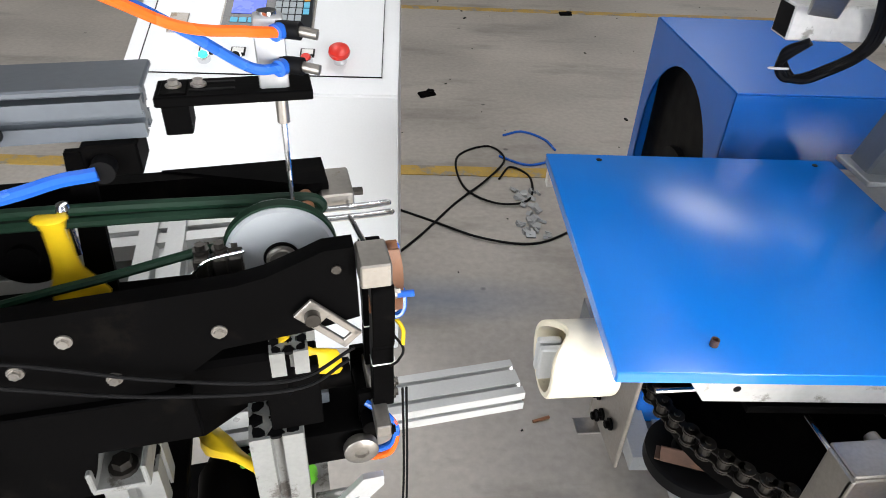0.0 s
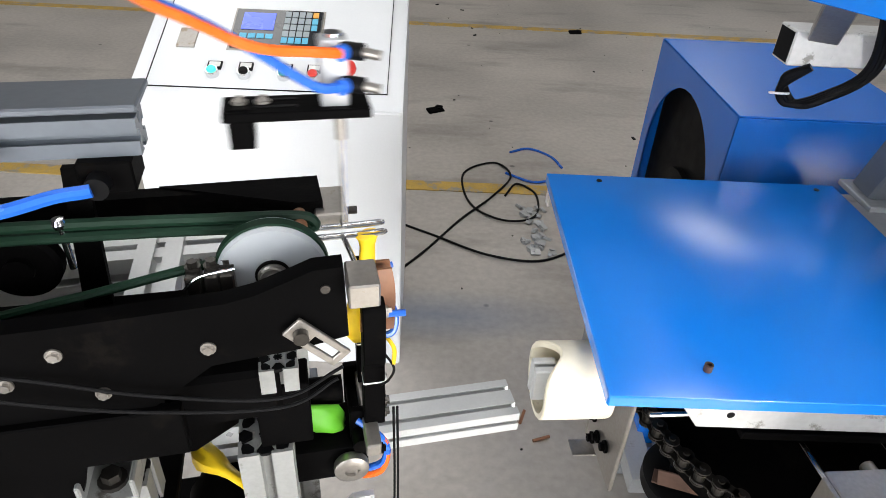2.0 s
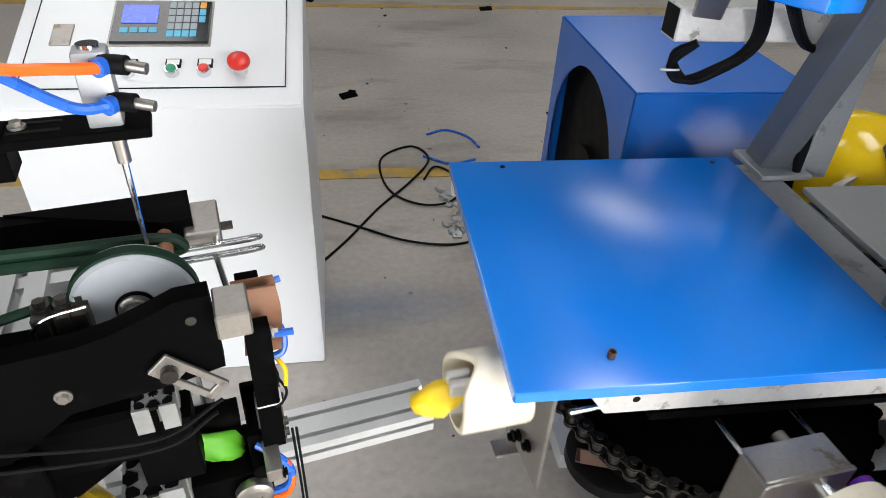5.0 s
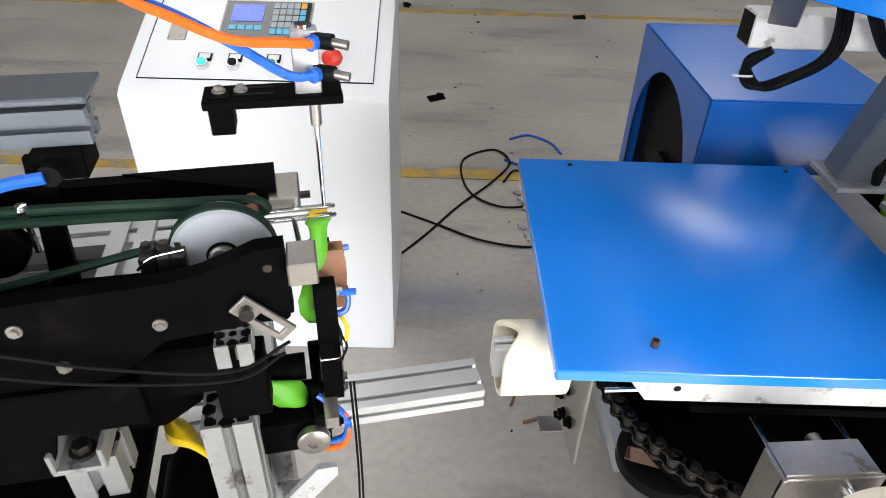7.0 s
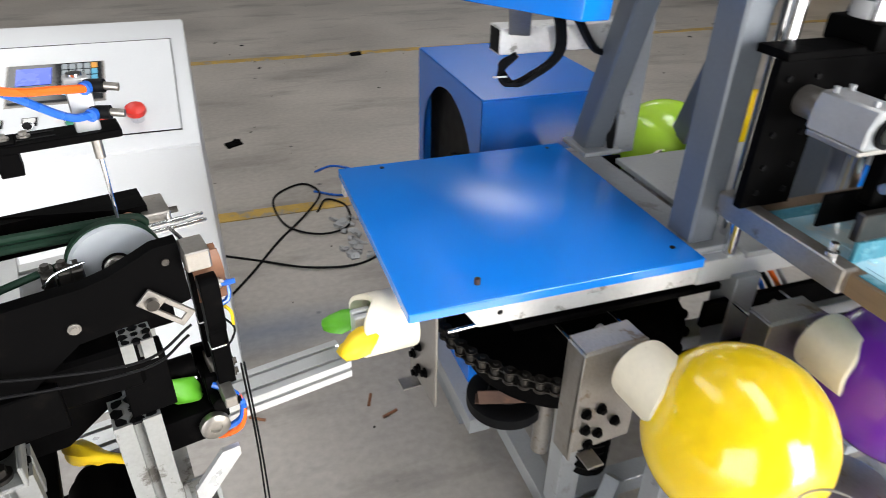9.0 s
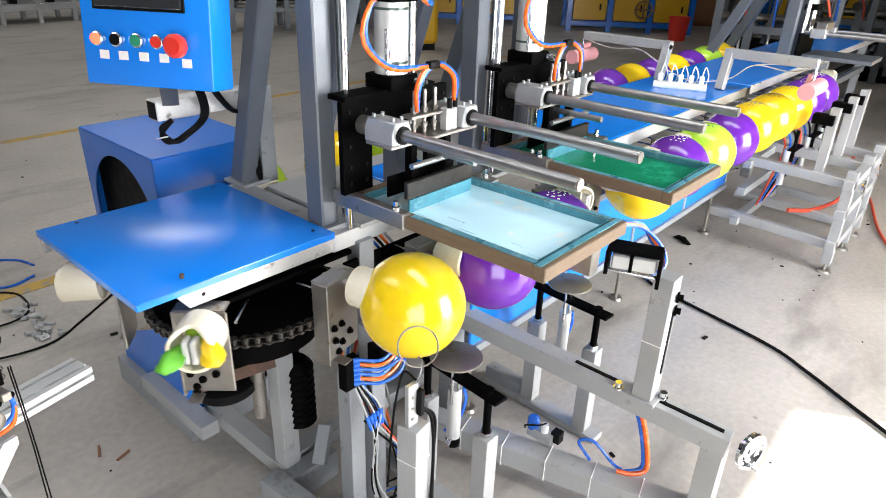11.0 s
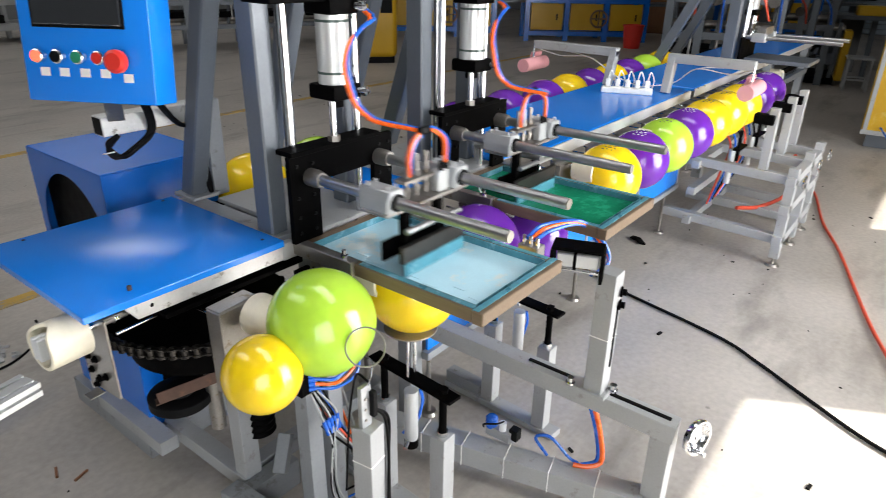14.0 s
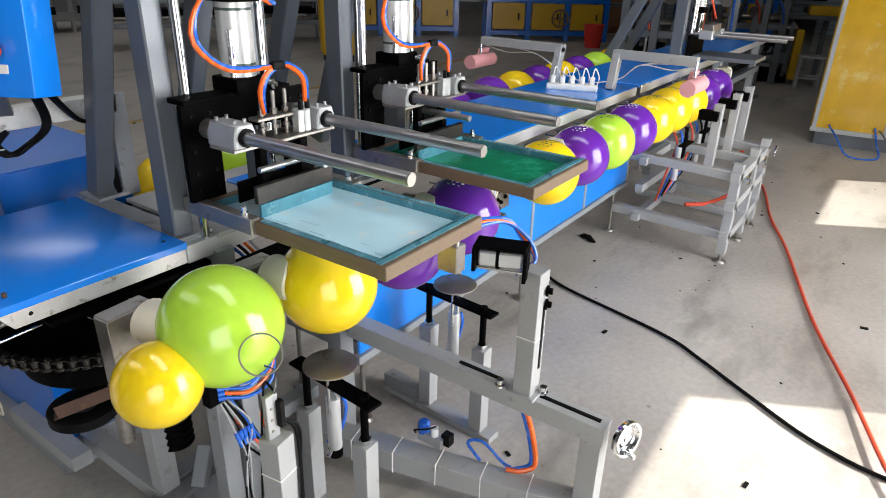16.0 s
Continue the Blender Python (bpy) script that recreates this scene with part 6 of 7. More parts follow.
def support_table(x0, y0, full=True):
    """Lifting disc under a printing place: two posts, a bridge, a cylinder."""
    s = thing("lift_table_stand", "two grey posts with black bridge plate and air cylinder", "lift stand", at=(x0 + 0.045, y0 + 0.035, -0.018), group="lift stands")
    for x, y, z in ((-0.025, -0.13, 0.37), (-0.01, 0.10, 0.37)):
        p = part("post", box(bm_new(), (x, y, z / 2 + 0.02), (0.05, 0.05, z - 0.04)), "light", s)
        part("stud", cyl(bm_new(), (x, y, z), (x, y, 0.505), 0.011), "black", p)
        part("nut", cyl(bm_new(), (x, y, z), (x, y, z + 0.014), 0.017, n=6), "chrome", p)
        part("top_nut", cyl(bm_new(), (x, y, 0.512), (x, y, 0.525), 0.015, n=6), "black", p)
    part("bridge", bar(bm_new(), (-0.03, -0.175, 0.508), (-0.005, 0.145, 0.508), 0.048, 0.010), "black", s)
    c = part("air_cylinder", cyl(bm_new(), (-0.018, -0.01, 0.29), (-0.018, -0.01, 0.46), 0.020), "alu", s)
    part("cylinder_cap", cyl(bm_new(), (-0.018, -0.01, 0.262), (-0.018, -0.01, 0.29), 0.021), "black", c)
    part("fitting", cyl(bm_new(), (-0.045, -0.02, 0.30), (-0.07, -0.03, 0.295), 0.007), "chrome", c)
    part("air_hose", tube(bm_new(), [(0.01, -0.02, 0.45), (0.02, -0.02, 0.40), (0.015, 0.0, 0.32), (-0.01, 0.03, 0.28)], 0.005), "hose", c)
    part("base", bar(bm_new(), (-0.03, -0.20, 0.02), (-0.005, 0.30, 0.02), 0.06, 0.04), "light", s)
    part("side_beam", bar(bm_new(), (-0.01, 0.10, 0.06), (0.0, 0.30, 0.06), 0.05, 0.05), "grey", s)
    d = thing("lift_disc", "round brushed steel disc on two thin rods", "lift disc", at=(x0 + 0.02, y0 + 0.02, 0), group="lift discs")
    part("disc", lathe(bm_new(), [(0.069, 0.0), (0.072, 0.002), (0.072, 0.006), (0.069, 0.008), (0.001, 0.008)], (0, 0, 0.548), n=48), "steel", d, "brushed steel disc")
    for dx, dy in ((-0.012, 0.0), (0.010, -0.006)):
        part("rod", cyl(bm_new(), (dx, dy, 0.40), (dx, dy, 0.548), 0.005), "chrome", d)
    return s, d


def sensor_post():
    s = thing("sensor_post", "pale grey square post with sensor block and wire ring", "sensor post", at=(0.650, 0.222, -0.046))
    part("post", box(bm_new(), (0, 0, 0.325), (0.055, 0.055, 0.55), Matrix.Rotation(radians(8), 3, "Z")), "light", s)
    b = part("sensor_block", box(bm_new(), (-0.004, 0.004, 0.655), (0.032, 0.014, 0.115)), "cast", s)
    part("sensor", box(bm_new(), (0.012, -0.008, 0.66), (0.014, 0.018, 0.07), bevel=0.002), "rubber", b)
    for z in (0.62, 0.65, 0.68):
        part("block_screw", cyl(bm_new(), (-0.008, -0.003, z), (-0.008, -0.006, z), 0.0035, n=10), "steel", b)
    part("wire_ring", ring(bm_new(), (-0.078, -0.082, 0.888), (-0.62, -0.62, 0.45), 0.040, 0.0018), "steel", s, "bent wire ring")
    part("ring_stem", tube(bm_new(), [(0.006, 0.004, 0.70), (0.0, -0.020, 0.755), (-0.030, -0.050, 0.815), (-0.066, -0.074, 0.853)], 0.0022), "chrome", s)
    part("tie", box(bm_new(), (0, 0, 0.50), (0.0575, 0.0575, 0.004), Matrix.Rotation(radians(8), 3, "Z")), "paper", s)
    for k in range(2):
        part("cable", tube(bm_new(), [(0.02, -0.01, 0.64), (0.04 + 0.01 * k, -0.02, 0.60), (0.038, -0.03, 0.50), (0.03, -0.035, 0.30), (0.05 - 0.05 * k, -0.05, 0.055)], 0.004), "rubber", s)
    part("cable", tube(bm_new(), [(0.006, 0.0, 0.72), (0.03, 0.06, 0.70), (0.05, 0.10, 0.62), (0.05, 0.12, 0.50), (0.03, 0.12, 0.30)], 0.003), "rubber", s)
    part("foot", box(bm_new(), (0, 0, 0.056), (0.11, 0.11, 0.02)), "grey", s)
    return s


# ---- far end of the line ----
def flash_roller(y0, side):
    """A cream arch over the table with a pink pressing roller."""
    a = thing("roller_arch", "grey square-tube arch carrying a pink roller", "roller arm", at=(3.25, 0, 0), group="roller arms")
    yb = 0.55 if side < 0 else 0.88
    part("leg", bar(bm_new(), (0, yb, 0.92), (0.05, yb, 1.10), 0.04, 0.05), "light", a)
    part("boom", bar(bm_new(), (0.05, yb + 0.02 * -side, 1.095), (0.05, y0, 1.095), 0.05, 0.045), "light", a)
    part("roller", cyl(bm_new(), (-0.10, y0 - 0.01, 0.985), (0.14, y0 - 0.01, 0.985), 0.038, n=28), "pink", a, "pink paper roller")
    part("shield", box(bm_new(), (0.10, y0 + 0.03, 1.0), (0.10, 0.02, 0.09), Matrix.Rotation(radians(12), 3, "X")), "pink", a)
    part("roller_stem", cyl(bm_new(), (0.03, y0, 1.02), (0.03, y0, 1.10), 0.006), "chrome", a)
    for k in range(2):
        part("wire", tube(bm_new(), [(0.03, y0, 1.08), (0.08, y0 + (yb - y0) * 0.3, 1.07 - 0.03 * k), (0.06, y0 + (yb - y0) * 0.7, 1.05), (0.10, yb, 0.96), (0.02, 0.70, 0.93)], 0.003), "paper", a)


def power_strip():
    p = thing("power_strip", "white power strip with plugs on the blue table", "power strip", at=(3.10, 0.70, 0.92), rz=-70)
    part("body", box(bm_new(), (0, 0, 0.015), (0.26, 0.05, 0.03), bevel=0.004), "paper", p)
    for k in range(5):
        x = -0.10 + 0.05 * k
        part("plug", box(bm_new(), (x, 0, 0.05), (0.024, 0.024, 0.04), bevel=0.004), "paper", p)
        part("cord", tube(bm_new(), [(x, 0, 0.07), (x + 0.01, 0.02, 0.11), (x + 0.03, 0.06, 0.06), (x + 0.02, 0.10, 0.004)], 0.003), "paper", p)


def far_press(x0):
    s = thing("far_press_column", "grey uprights of a further printing press with rods", "press column", at=(x0, 0, 0))
    for x, y in ((-0.20, 0.62), (0.14, 0.62)):
        part("post", box(bm_new(), (x, y, 1.45), (0.06, 0.07, 1.05)), "slate", s)
    part("brace", bar(bm_new(), (-0.20, 1.10, 0.90), (-0.20, 0.66, 1.80), 0.05, 0.06), "slate", s)
    part("brace", bar(bm_new(), (0.14, 1.10, 0.90), (0.14, 0.66, 1.80), 0.05, 0.06), "slate", s)
    for x in (-0.13, -0.08, 0.04, 0.09):
        part("guide_rod", cyl(bm_new(), (x, 0.56, 0.9), (x, 0.56, 1.9), 0.010), "chrome", s)
    part("mount_plate", box(bm_new(), (-0.03, 0.57, 1.45), (0.34, 0.10, 0.02)), "black", s)
    c = part("air_cylinder", cyl(bm_new(), (-0.03, 0.555, 1.27), (-0.03, 0.555, 1.44), 0.03), "alu", s)
    part("cylinder_cap", box(bm_new(), (-0.03, 0.555, 1.25), (0.08, 0.08, 0.035)), "black", c)
    part("back_plate", box(bm_new(), (-0.02, 0.55, 1.0), (0.36, 0.015, 0.2)), "black", s)
    for x in (-0.12, 0.12):
        part("slide_rod", cyl(bm_new(), (x, 0.545, 1.10), (x, -0.03, 1.10), 0.0135), "rod", s)
        part("bearing_block", box(bm_new(), (x, 0.46, 1.10), (0.06, 0.09, 0.055), bevel=0.005), "cast", s)
    part("carriage", box(bm_new(), (0, 0.46, 1.14), (0.2, 0.06, 0.05)), "steel", s)
    part("screen", box(bm_new(), (0.0, 0.32, 0.96), (0.33, 0.4, 0.025)), "slate", s)
    for k in range(3):
        part("air_hose", tube(bm_new(), [(-0.03, 0.5, 1.43), (-0.10 - 0.03 * k, 0.48, 1.38), (-0.08, 0.46, 1.28), (0.0, 0.45, 1.20)], 0.006), ("redhose", "pink", "redhose")[k], s)


def far_rail_frame():
    r = thing("far_rail_frame", "grey welded frame with handwheels and clamps at the far station", "machine frame")
    for x in (3.55, 3.95, 4.25):
        part("cross_rail", bar(bm_new(), (x, 0.55, 0.52), (x, -0.10, 0.50), 0.05, 0.05), "light", r)
        part("low_rail", bar(bm_new(), (x, 0.55, 0.18), (x, -0.10, 0.16), 0.05, 0.05), "light", r)
        part("upright", box(bm_new(), (x, -0.10, 0.31), (0.05, 0.05, 0.52)), "light", r)
        part("pillar", box(bm_new(), (x + 0.02, 0.06, 0.68), (0.045, 0.045, 0.36)), "light", r)
        ft = part("levelling_foot", cyl(bm_new(), (x, -0.10, 0.0), (x, -0.10, 0.012), 0.04, 0.03), "steel", r)
        part("stem", cyl(bm_new(), (x, -0.10, 0.012), (x, -0.10, 0.10), 0.008), "steel", ft)
        part("handwheel", ring(bm_new(), (x, -0.16, 0.50), (0, -1, 0), 0.03, 0.006), "chrome", r)
        part("clamp", box(bm_new(), (x, 0.10, 0.80), (0.06, 0.10, 0.05)), "black", r)
        part("clamp", box(bm_new(), (x + 0.03, 0.2, 0.62), (0.16, 0.04, 0.01)), "black", r)
        part("stud", cyl(bm_new(), (x, 0.2, 0.55), (x, 0.2, 0.72), 0.009), "black", r)
        part("cylinder", cyl(bm_new(), (x + 0.05, 0.24, 0.40), (x + 0.05, 0.24, 0.60), 0.018), "alu", r)
    for z in (0.16, 0.34, 0.50):
        part("long_rail", bar(bm_new(), (3.5, -0.10, z), (4.3, -0.10, z), 0.05, 0.05), "light", r)
        part("long_rail", bar(bm_new(), (3.5, 0.40, z), (4.3, 0.40, z), 0.045, 0.045), "light", r)
    part("red_hose", tube(bm_new(), [(4.1, 0.0, 0.5), (4.16, -0.02, 0.38), (4.1, 0.0, 0.25), (3.95, 0.1, 0.19), (3.8, 0.2, 0.2)], 0.012), "redhose", r)
    for k in range(6):
        part("air_hose", tube(bm_new(), [(3.6 + 0.1 * k, 0.30, 0.70), (3.62 + 0.1 * k, 0.26, 0.60), (3.58 + 0.12 * k, 0.28, 0.45), (3.7 + 0.05 * k, 0.35, 0.22)], 0.006), ("redhose", "hose", "rubber")[k % 3], r)


# ---- distance ----
def yellow_cabinet():
    c = thing("wrapped_cabinet", "tall yellow machine cabinet wrapped in clear film", "machine cabinet", at=(6.85, -0.06, 0), rz=-86)
    part("body", box(bm_new(), (0.9, 0.45, 1.18), (1.8, 0.9, 2.1), bevel=0.01), "film", c)
    for x in (0.03, 0.60, 1.20, 1.77):
        part("corner_strip", box(bm_new(), (x, -0.004, 1.18), (0.035, 0.012, 2.1)), "light", c)
    part("bottom_strip", box(bm_new(), (0.9, -0.005, 0.145), (1.8, 0.014, 0.04)), "light", c)
    part("plinth", box(bm_new(), (0.9, 0.45, 0.065), (1.7, 0.8, 0.13)), "slate", c)
    for x, z in ((0.62, 0.45), (0.62, 1.3), (1.22, 0.45)):
        part("latch", box(bm_new(), (x, -0.014, z), (0.05, 0.015, 0.07)), "steel", c)
    part("hatch", box(bm_new(), (0.86, -0.006, 0.45), (0.32, 0.012, 0.24)), "light", c)
    part("hatch_handle", box(bm_new(), (0.84, -0.02, 0.38), (0.14, 0.03, 0.04)), "slate", c)
    for k in range(4):
        x = 0.15 + 0.4 * k
        part("hose", tube(bm_new(), [(x, -0.02, 0.20), (x + 0.08, -0.22, 0.14), (x + 0.2, -0.36, 0.02), (x + 0.42, -0.30, 0.015), (x + 0.40, -0.10, 0.10), (x + 0.36, -0.02, 0.22)], 0.008), "slate" if k % 2 else "hose", c)


def bag_machine(at, rz, w=2.6, scale=1.0):
    m = thing("bag_making_machine", "blue framed converting machine with yellow door panels", "machine", at=at, rz=rz, group="distant machines")
    h = 1.5 * scale
    for x in (-w / 2, -w / 6, w / 6, w / 2):
        for y in (-0.4, 0.4):
            part("post", box(bm_new(), (x, y, h / 2), (0.10, 0.10, h)), "blue_dark", m)
    for z in (0.15, h * 0.52, h):
        for y in (-0.4, 0.4):
            part("rail", box(bm_new(), (0, y, z), (w + 0.1, 0.09, 0.09)), "blue_dark", m)
    for i, x in enumerate((-w / 3, 0, w / 3)):
        for z0, z1 in ((0.22, h * 0.48), (h * 0.57, h * 0.95)):
            if i == 0 and z0 > 0.5:
                continue
            d = part("door", box(bm_new(), (x, -0.41, (z0 + z1) / 2), (w / 3 - 0.16, 0.05, z1 - z0)), "yellowpaint", m, "yellow door panel")
            part("handle", box(bm_new(), (x + w / 12, -0.44, (z0 + z1) / 2), (0.03, 0.03, 0.12)), "rubber", d)
    part("window", box(bm_new(), (w / 3, -0.44, h * 0.78), (0.26, 0.02, h * 0.22)), "screen", m)
    part("film_roll", cyl(bm_new(), (-w / 3, -0.35, h * 0.9), (-w / 3, 0.35, h * 0.9), 0.36 * scale, n=36), "paper", m, "large white film roll")
    part("roll_core", cyl(bm_new(), (-w / 3, -0.38, h * 0.9), (-w / 3, 0.38, h * 0.9), 0.07), "slate", m)
    part("side_table", box(bm_new(), (w / 2 + 0.5, -0.1, 0.72), (0.9, 0.6, 0.05)), "slate", m)
    part("table_leg", box(bm_new(), (w / 2 + 0.85, -0.1, 0.36), (0.06, 0.5, 0.70)), "slate", m)
    part("wheel", ring(bm_new(), (w * 0.10, -0.50, 0.45), (0, -1, 0), 0.16, 0.018), "wood", m)
    part("wheel_spoke", box(box(bm_new(), (w * 0.10, -0.50, 0.45), (0.30, 0.02, 0.025)), (w * 0.10, -0.50, 0.45), (0.025, 0.022, 0.30)), "wood", m)


def roller_line(at, rz, n=9, h=1.1):
    m = thing("roller_conveyor", "pale steel roller line standing far behind", "machine", at=at, rz=rz, group="distant machines")
    w = 0.62 * n
    for k in range(n + 1):
        x = -w / 2 + 0.62 * k
        for y in (-0.35, 0.35):
            part("post", box(bm_new(), (x, y, h / 2), (0.07, 0.07, h)), "light", m)
        part("black_foot", box(bm_new(), (x + 0.2, -0.40, 0.42), (0.12, 0.12, 0.14)), "rubber", m)
        part("roller", cyl(bm_new(), (x + 0.3, -0.33, h * 0.9), (x + 0.3, 0.33, h * 0.9), 0.06), "alu", m)
    for z in (0.28, h * 0.62, h):
        part("rail", box(bm_new(), (0, -0.35, z), (w + 0.1, 0.07, 0.09)), "light", m)
        part("rail", box(bm_new(), (0, 0.35, z), (w + 0.1, 0.07, 0.09)), "light", m)
    part("tray", box(bm_new(), (0, 0, 0.24), (w, 0.75, 0.06)), "light", m)
    part("panel", box(bm_new(), (w * 0.1, -0.39, 0.75), (0.6, 0.03, 0.35)), "yellowpaint", m, "yellow guard")


def frame_machine(at, rz, h=2.2, w=1.6):
    m = thing("upright_press", "dark steel upright machine with cylinders and frames", "machine", at=at, rz=rz, group="distant machines")
    for x in (-w / 2, -w / 5, w / 5, w / 2):
        part("post", box(bm_new(), (x, 0, h / 2), (0.09, 0.12, h)), "slate", m)
        part("post", box(bm_new(), (x, 0.7, h / 2), (0.09, 0.12, h)), "slate", m)
    for z in (0.35, 0.75, 1.15, h * 0.8, h):
        part("rail", box(bm_new(), (0, 0, z), (w, 0.08, 0.08)), "slate", m)
        part("shaft", cyl(bm_new(), (-w / 2, 0.35, z + 0.1), (w / 2, 0.35, z + 0.1), 0.05), "steel", m)
    for k in range(4):
        x = -w / 2 + 0.2 + k * w / 4
        part("drive_wheel", cyl(bm_new(), (x, -0.10, 0.95 + 0.2 * (k % 2)), (x, -0.04, 0.95 + 0.2 * (k % 2)), 0.06), "chainsteel", m)
        part("brace", bar(bm_new(), (x, 0.0, 0.4), (x + 0.25, 0.6, h * 0.85), 0.05, 0.05), "slate", m)
        part("rod", cyl(bm_new(), (x + 0.08, -0.02, 0.5), (x + 0.08, -0.02, h), 0.018), "rod", m)
        part("hose", tube(bm_new(), [(x, -0.06, h * 0.9), (x - 0.12, -0.12, h * 0.75), (x + 0.05, -0.10, h * 0.6), (x + 0.1, -0.08, 0.8)], 0.012), ("redhose", "hose")[k % 2], m)
    part("bed", box(bm_new(), (0, 0.3, 0.55), (w, 0.6, 0.10)), "black", m)


def distance():
    bag_machine((12.9, 5.9, 0), -52, 2.4)
    bag_machine((11.4, 8.6, 0), -48, 2.4)
    bag_machine((17.0, 3.3, 0), -62, 2.0)
    roller_line((4.6, 13.4, 0), 4, 9)
    roller_line((-3.6, 13.9, 0), 2, 9)
    frame_machine((6.9, 10.0, 0), -25, 1.9, 2.4)
    frame_machine((9.0, 9.0, 0), -35, 1.9, 2.0)
    frame_machine((8.1, 1.7, 0), -75, 2.3, 1.2)
    frame_machine((10.2, 1.5, 0), -80, 1.7, 1.2)
    g = thing("guard_cabinet", "yellow curved guard cabinet behind the presses", "machine cabinet", at=(7.5, 6.6, 0), rz=-40)
    part("body", box(bm_new(), (0, 0.2, 0.78), (0.55, 0.45, 1.4), bevel=0.10, seg=4), "yellowpaint", g)
    part("base", box(bm_new(), (0, 0.2, 0.06), (0.45, 0.35, 0.12)), "rubber", g)
    part("vent", box(bm_new(), (0.1, -0.03, 0.9), (0.18, 0.01, 0.3)), "rubber", g)
    solid("red_bucket", bm_bucket(), "red", "red plastic bucket on the workshop floor", "bucket", at=(12.3, 4.5, 0))
    c = thing("wooden_crate", "large brown plywood crate", "crate", at=(15.8, 5.4, 0), rz=-60)
    part("body", box(bm_new(), (0, 0, 0.85), (1.5, 1.2, 1.7), bevel=0.008), "ply", c)
    for z in (0.1, 0.85, 1.6):
        part("batten", box(bm_new(), (0, -0.612, z), (1.5, 0.03, 0.10)), "ply", c)
    # roller shutter in the east wall
    sh = thing("roller_shutter", "grey-blue ribbed steel roller shutter", "shutter", at=(18.95, 2.0, 0), kind="structure")
    for k in range(28):
        part("slat", box(bm_new(), (0, 0, 0.07 + 0.12 * k), (0.04, 6.5, 0.112), bevel=0.012), "shutter", sh)
    y = thing("yellow_bench", "dark machine bench with yellow end guard and yellow tray", "machine", at=(10.75, 0.95, 0), rz=-78)
    part("body", box(bm_new(), (-0.12, 0.10, 0.34), (0.46, 0.9, 0.16), bevel=0.01), "slate", y)
    part("foot", box(bm_new(), (-0.12, 0.10, 0.05), (0.52, 1.0, 0.08)), "black", y)
    for x in (-0.33, 0.08):
        for v in (-0.32, 0.5):
            part("leg", box(bm_new(), (x, v, 0.42), (0.05, 0.05, 0.80)), "slate", y)
    part("end_guard", box(bm_new(), (0.19, -0.30, 0.40), (0.10, 0.30, 0.66), bevel=0.012), "yellowpaint", y, "yellow end guard")
    for k in range(5):
        part("roller", cyl(bm_new(), (-0.35, -0.25 + 0.16 * k, 0.74), (0.15, -0.25 + 0.16 * k, 0.74), 0.03), "steel", y)
    part("side_bench", box(bm_new(), (0.60, 0.5, 0.86), (1.5, 0.6, 0.06)), "slate", y)
    for x in (0.0, 0.55, 1.25):
        part("leg", box(bm_new(), (x, 0.45, 0.42), (0.07, 0.07, 0.84)), "slate", y)
    part("cloth_panel", box(bm_new(), (0.30, 0.75, 0.45), (0.30, 0.03, 0.80)), "wall", y)
    part("tray", box(bm_new(), (0.55, 0.35, 0.95), (0.55, 0.30, 0.14), bevel=0.02), "yellowpaint", y, "yellow tray")
    part("clamp_head", box(bm_new(), (0.35, 0.65, 1.12), (0.35, 0.12, 0.10), bevel=0.02), "black", y)
    part("sign", box(bm_new(), (0.0, 0.8, 1.28), (0.14, 0.02, 0.22)), "yellowpaint", y)
    st = thing("steel_stool", "small pale steel stool on the workshop floor", "stool", at=(10.2, 0.45, 0), rz=12)
    part("seat", box(bm_new(), (0, 0, 0.42), (0.32, 0.32, 0.03), bevel=0.006), "light", st)
    for x in (-0.13, 0.13):
        for v in (-0.13, 0.13):
            part("leg", box(bm_new(), (x, v, 0.205), (0.03, 0.03, 0.41)), "light", st)
        part("stretcher", box(bm_new(), (x, 0, 0.15), (0.024, 0.24, 0.024)), "light", st)
    sp = thing("slim_post", "slim slate grey steel post beside the press line", "post", at=(8.96, 0.9, 0))
    part("shaft", box(bm_new(), (0, 0, 0.86), (0.07, 0.07, 1.70)), "slate", sp)
    part("foot", box(bm_new(), (0, 0, 0.01), (0.18, 0.18, 0.02)), "slate", sp)
    solid("paint_tin", lathe(bm_new(), [(0.05, 0), (0.055, 0.005), (0.055, 0.11), (0.05, 0.115)]), "cream", "small cream tin on the floor", "tin", at=(5.9, -1.0, 0))


def bm_bucket():
    bm = bm_new()
    lathe(bm, [(0.15, 0.0), (0.19, 0.40), (0.20, 0.40), (0.20, 0.42), (0.185, 0.42), (0.15, 0.03), (0.01, 0.03)], n=32)
    return bm


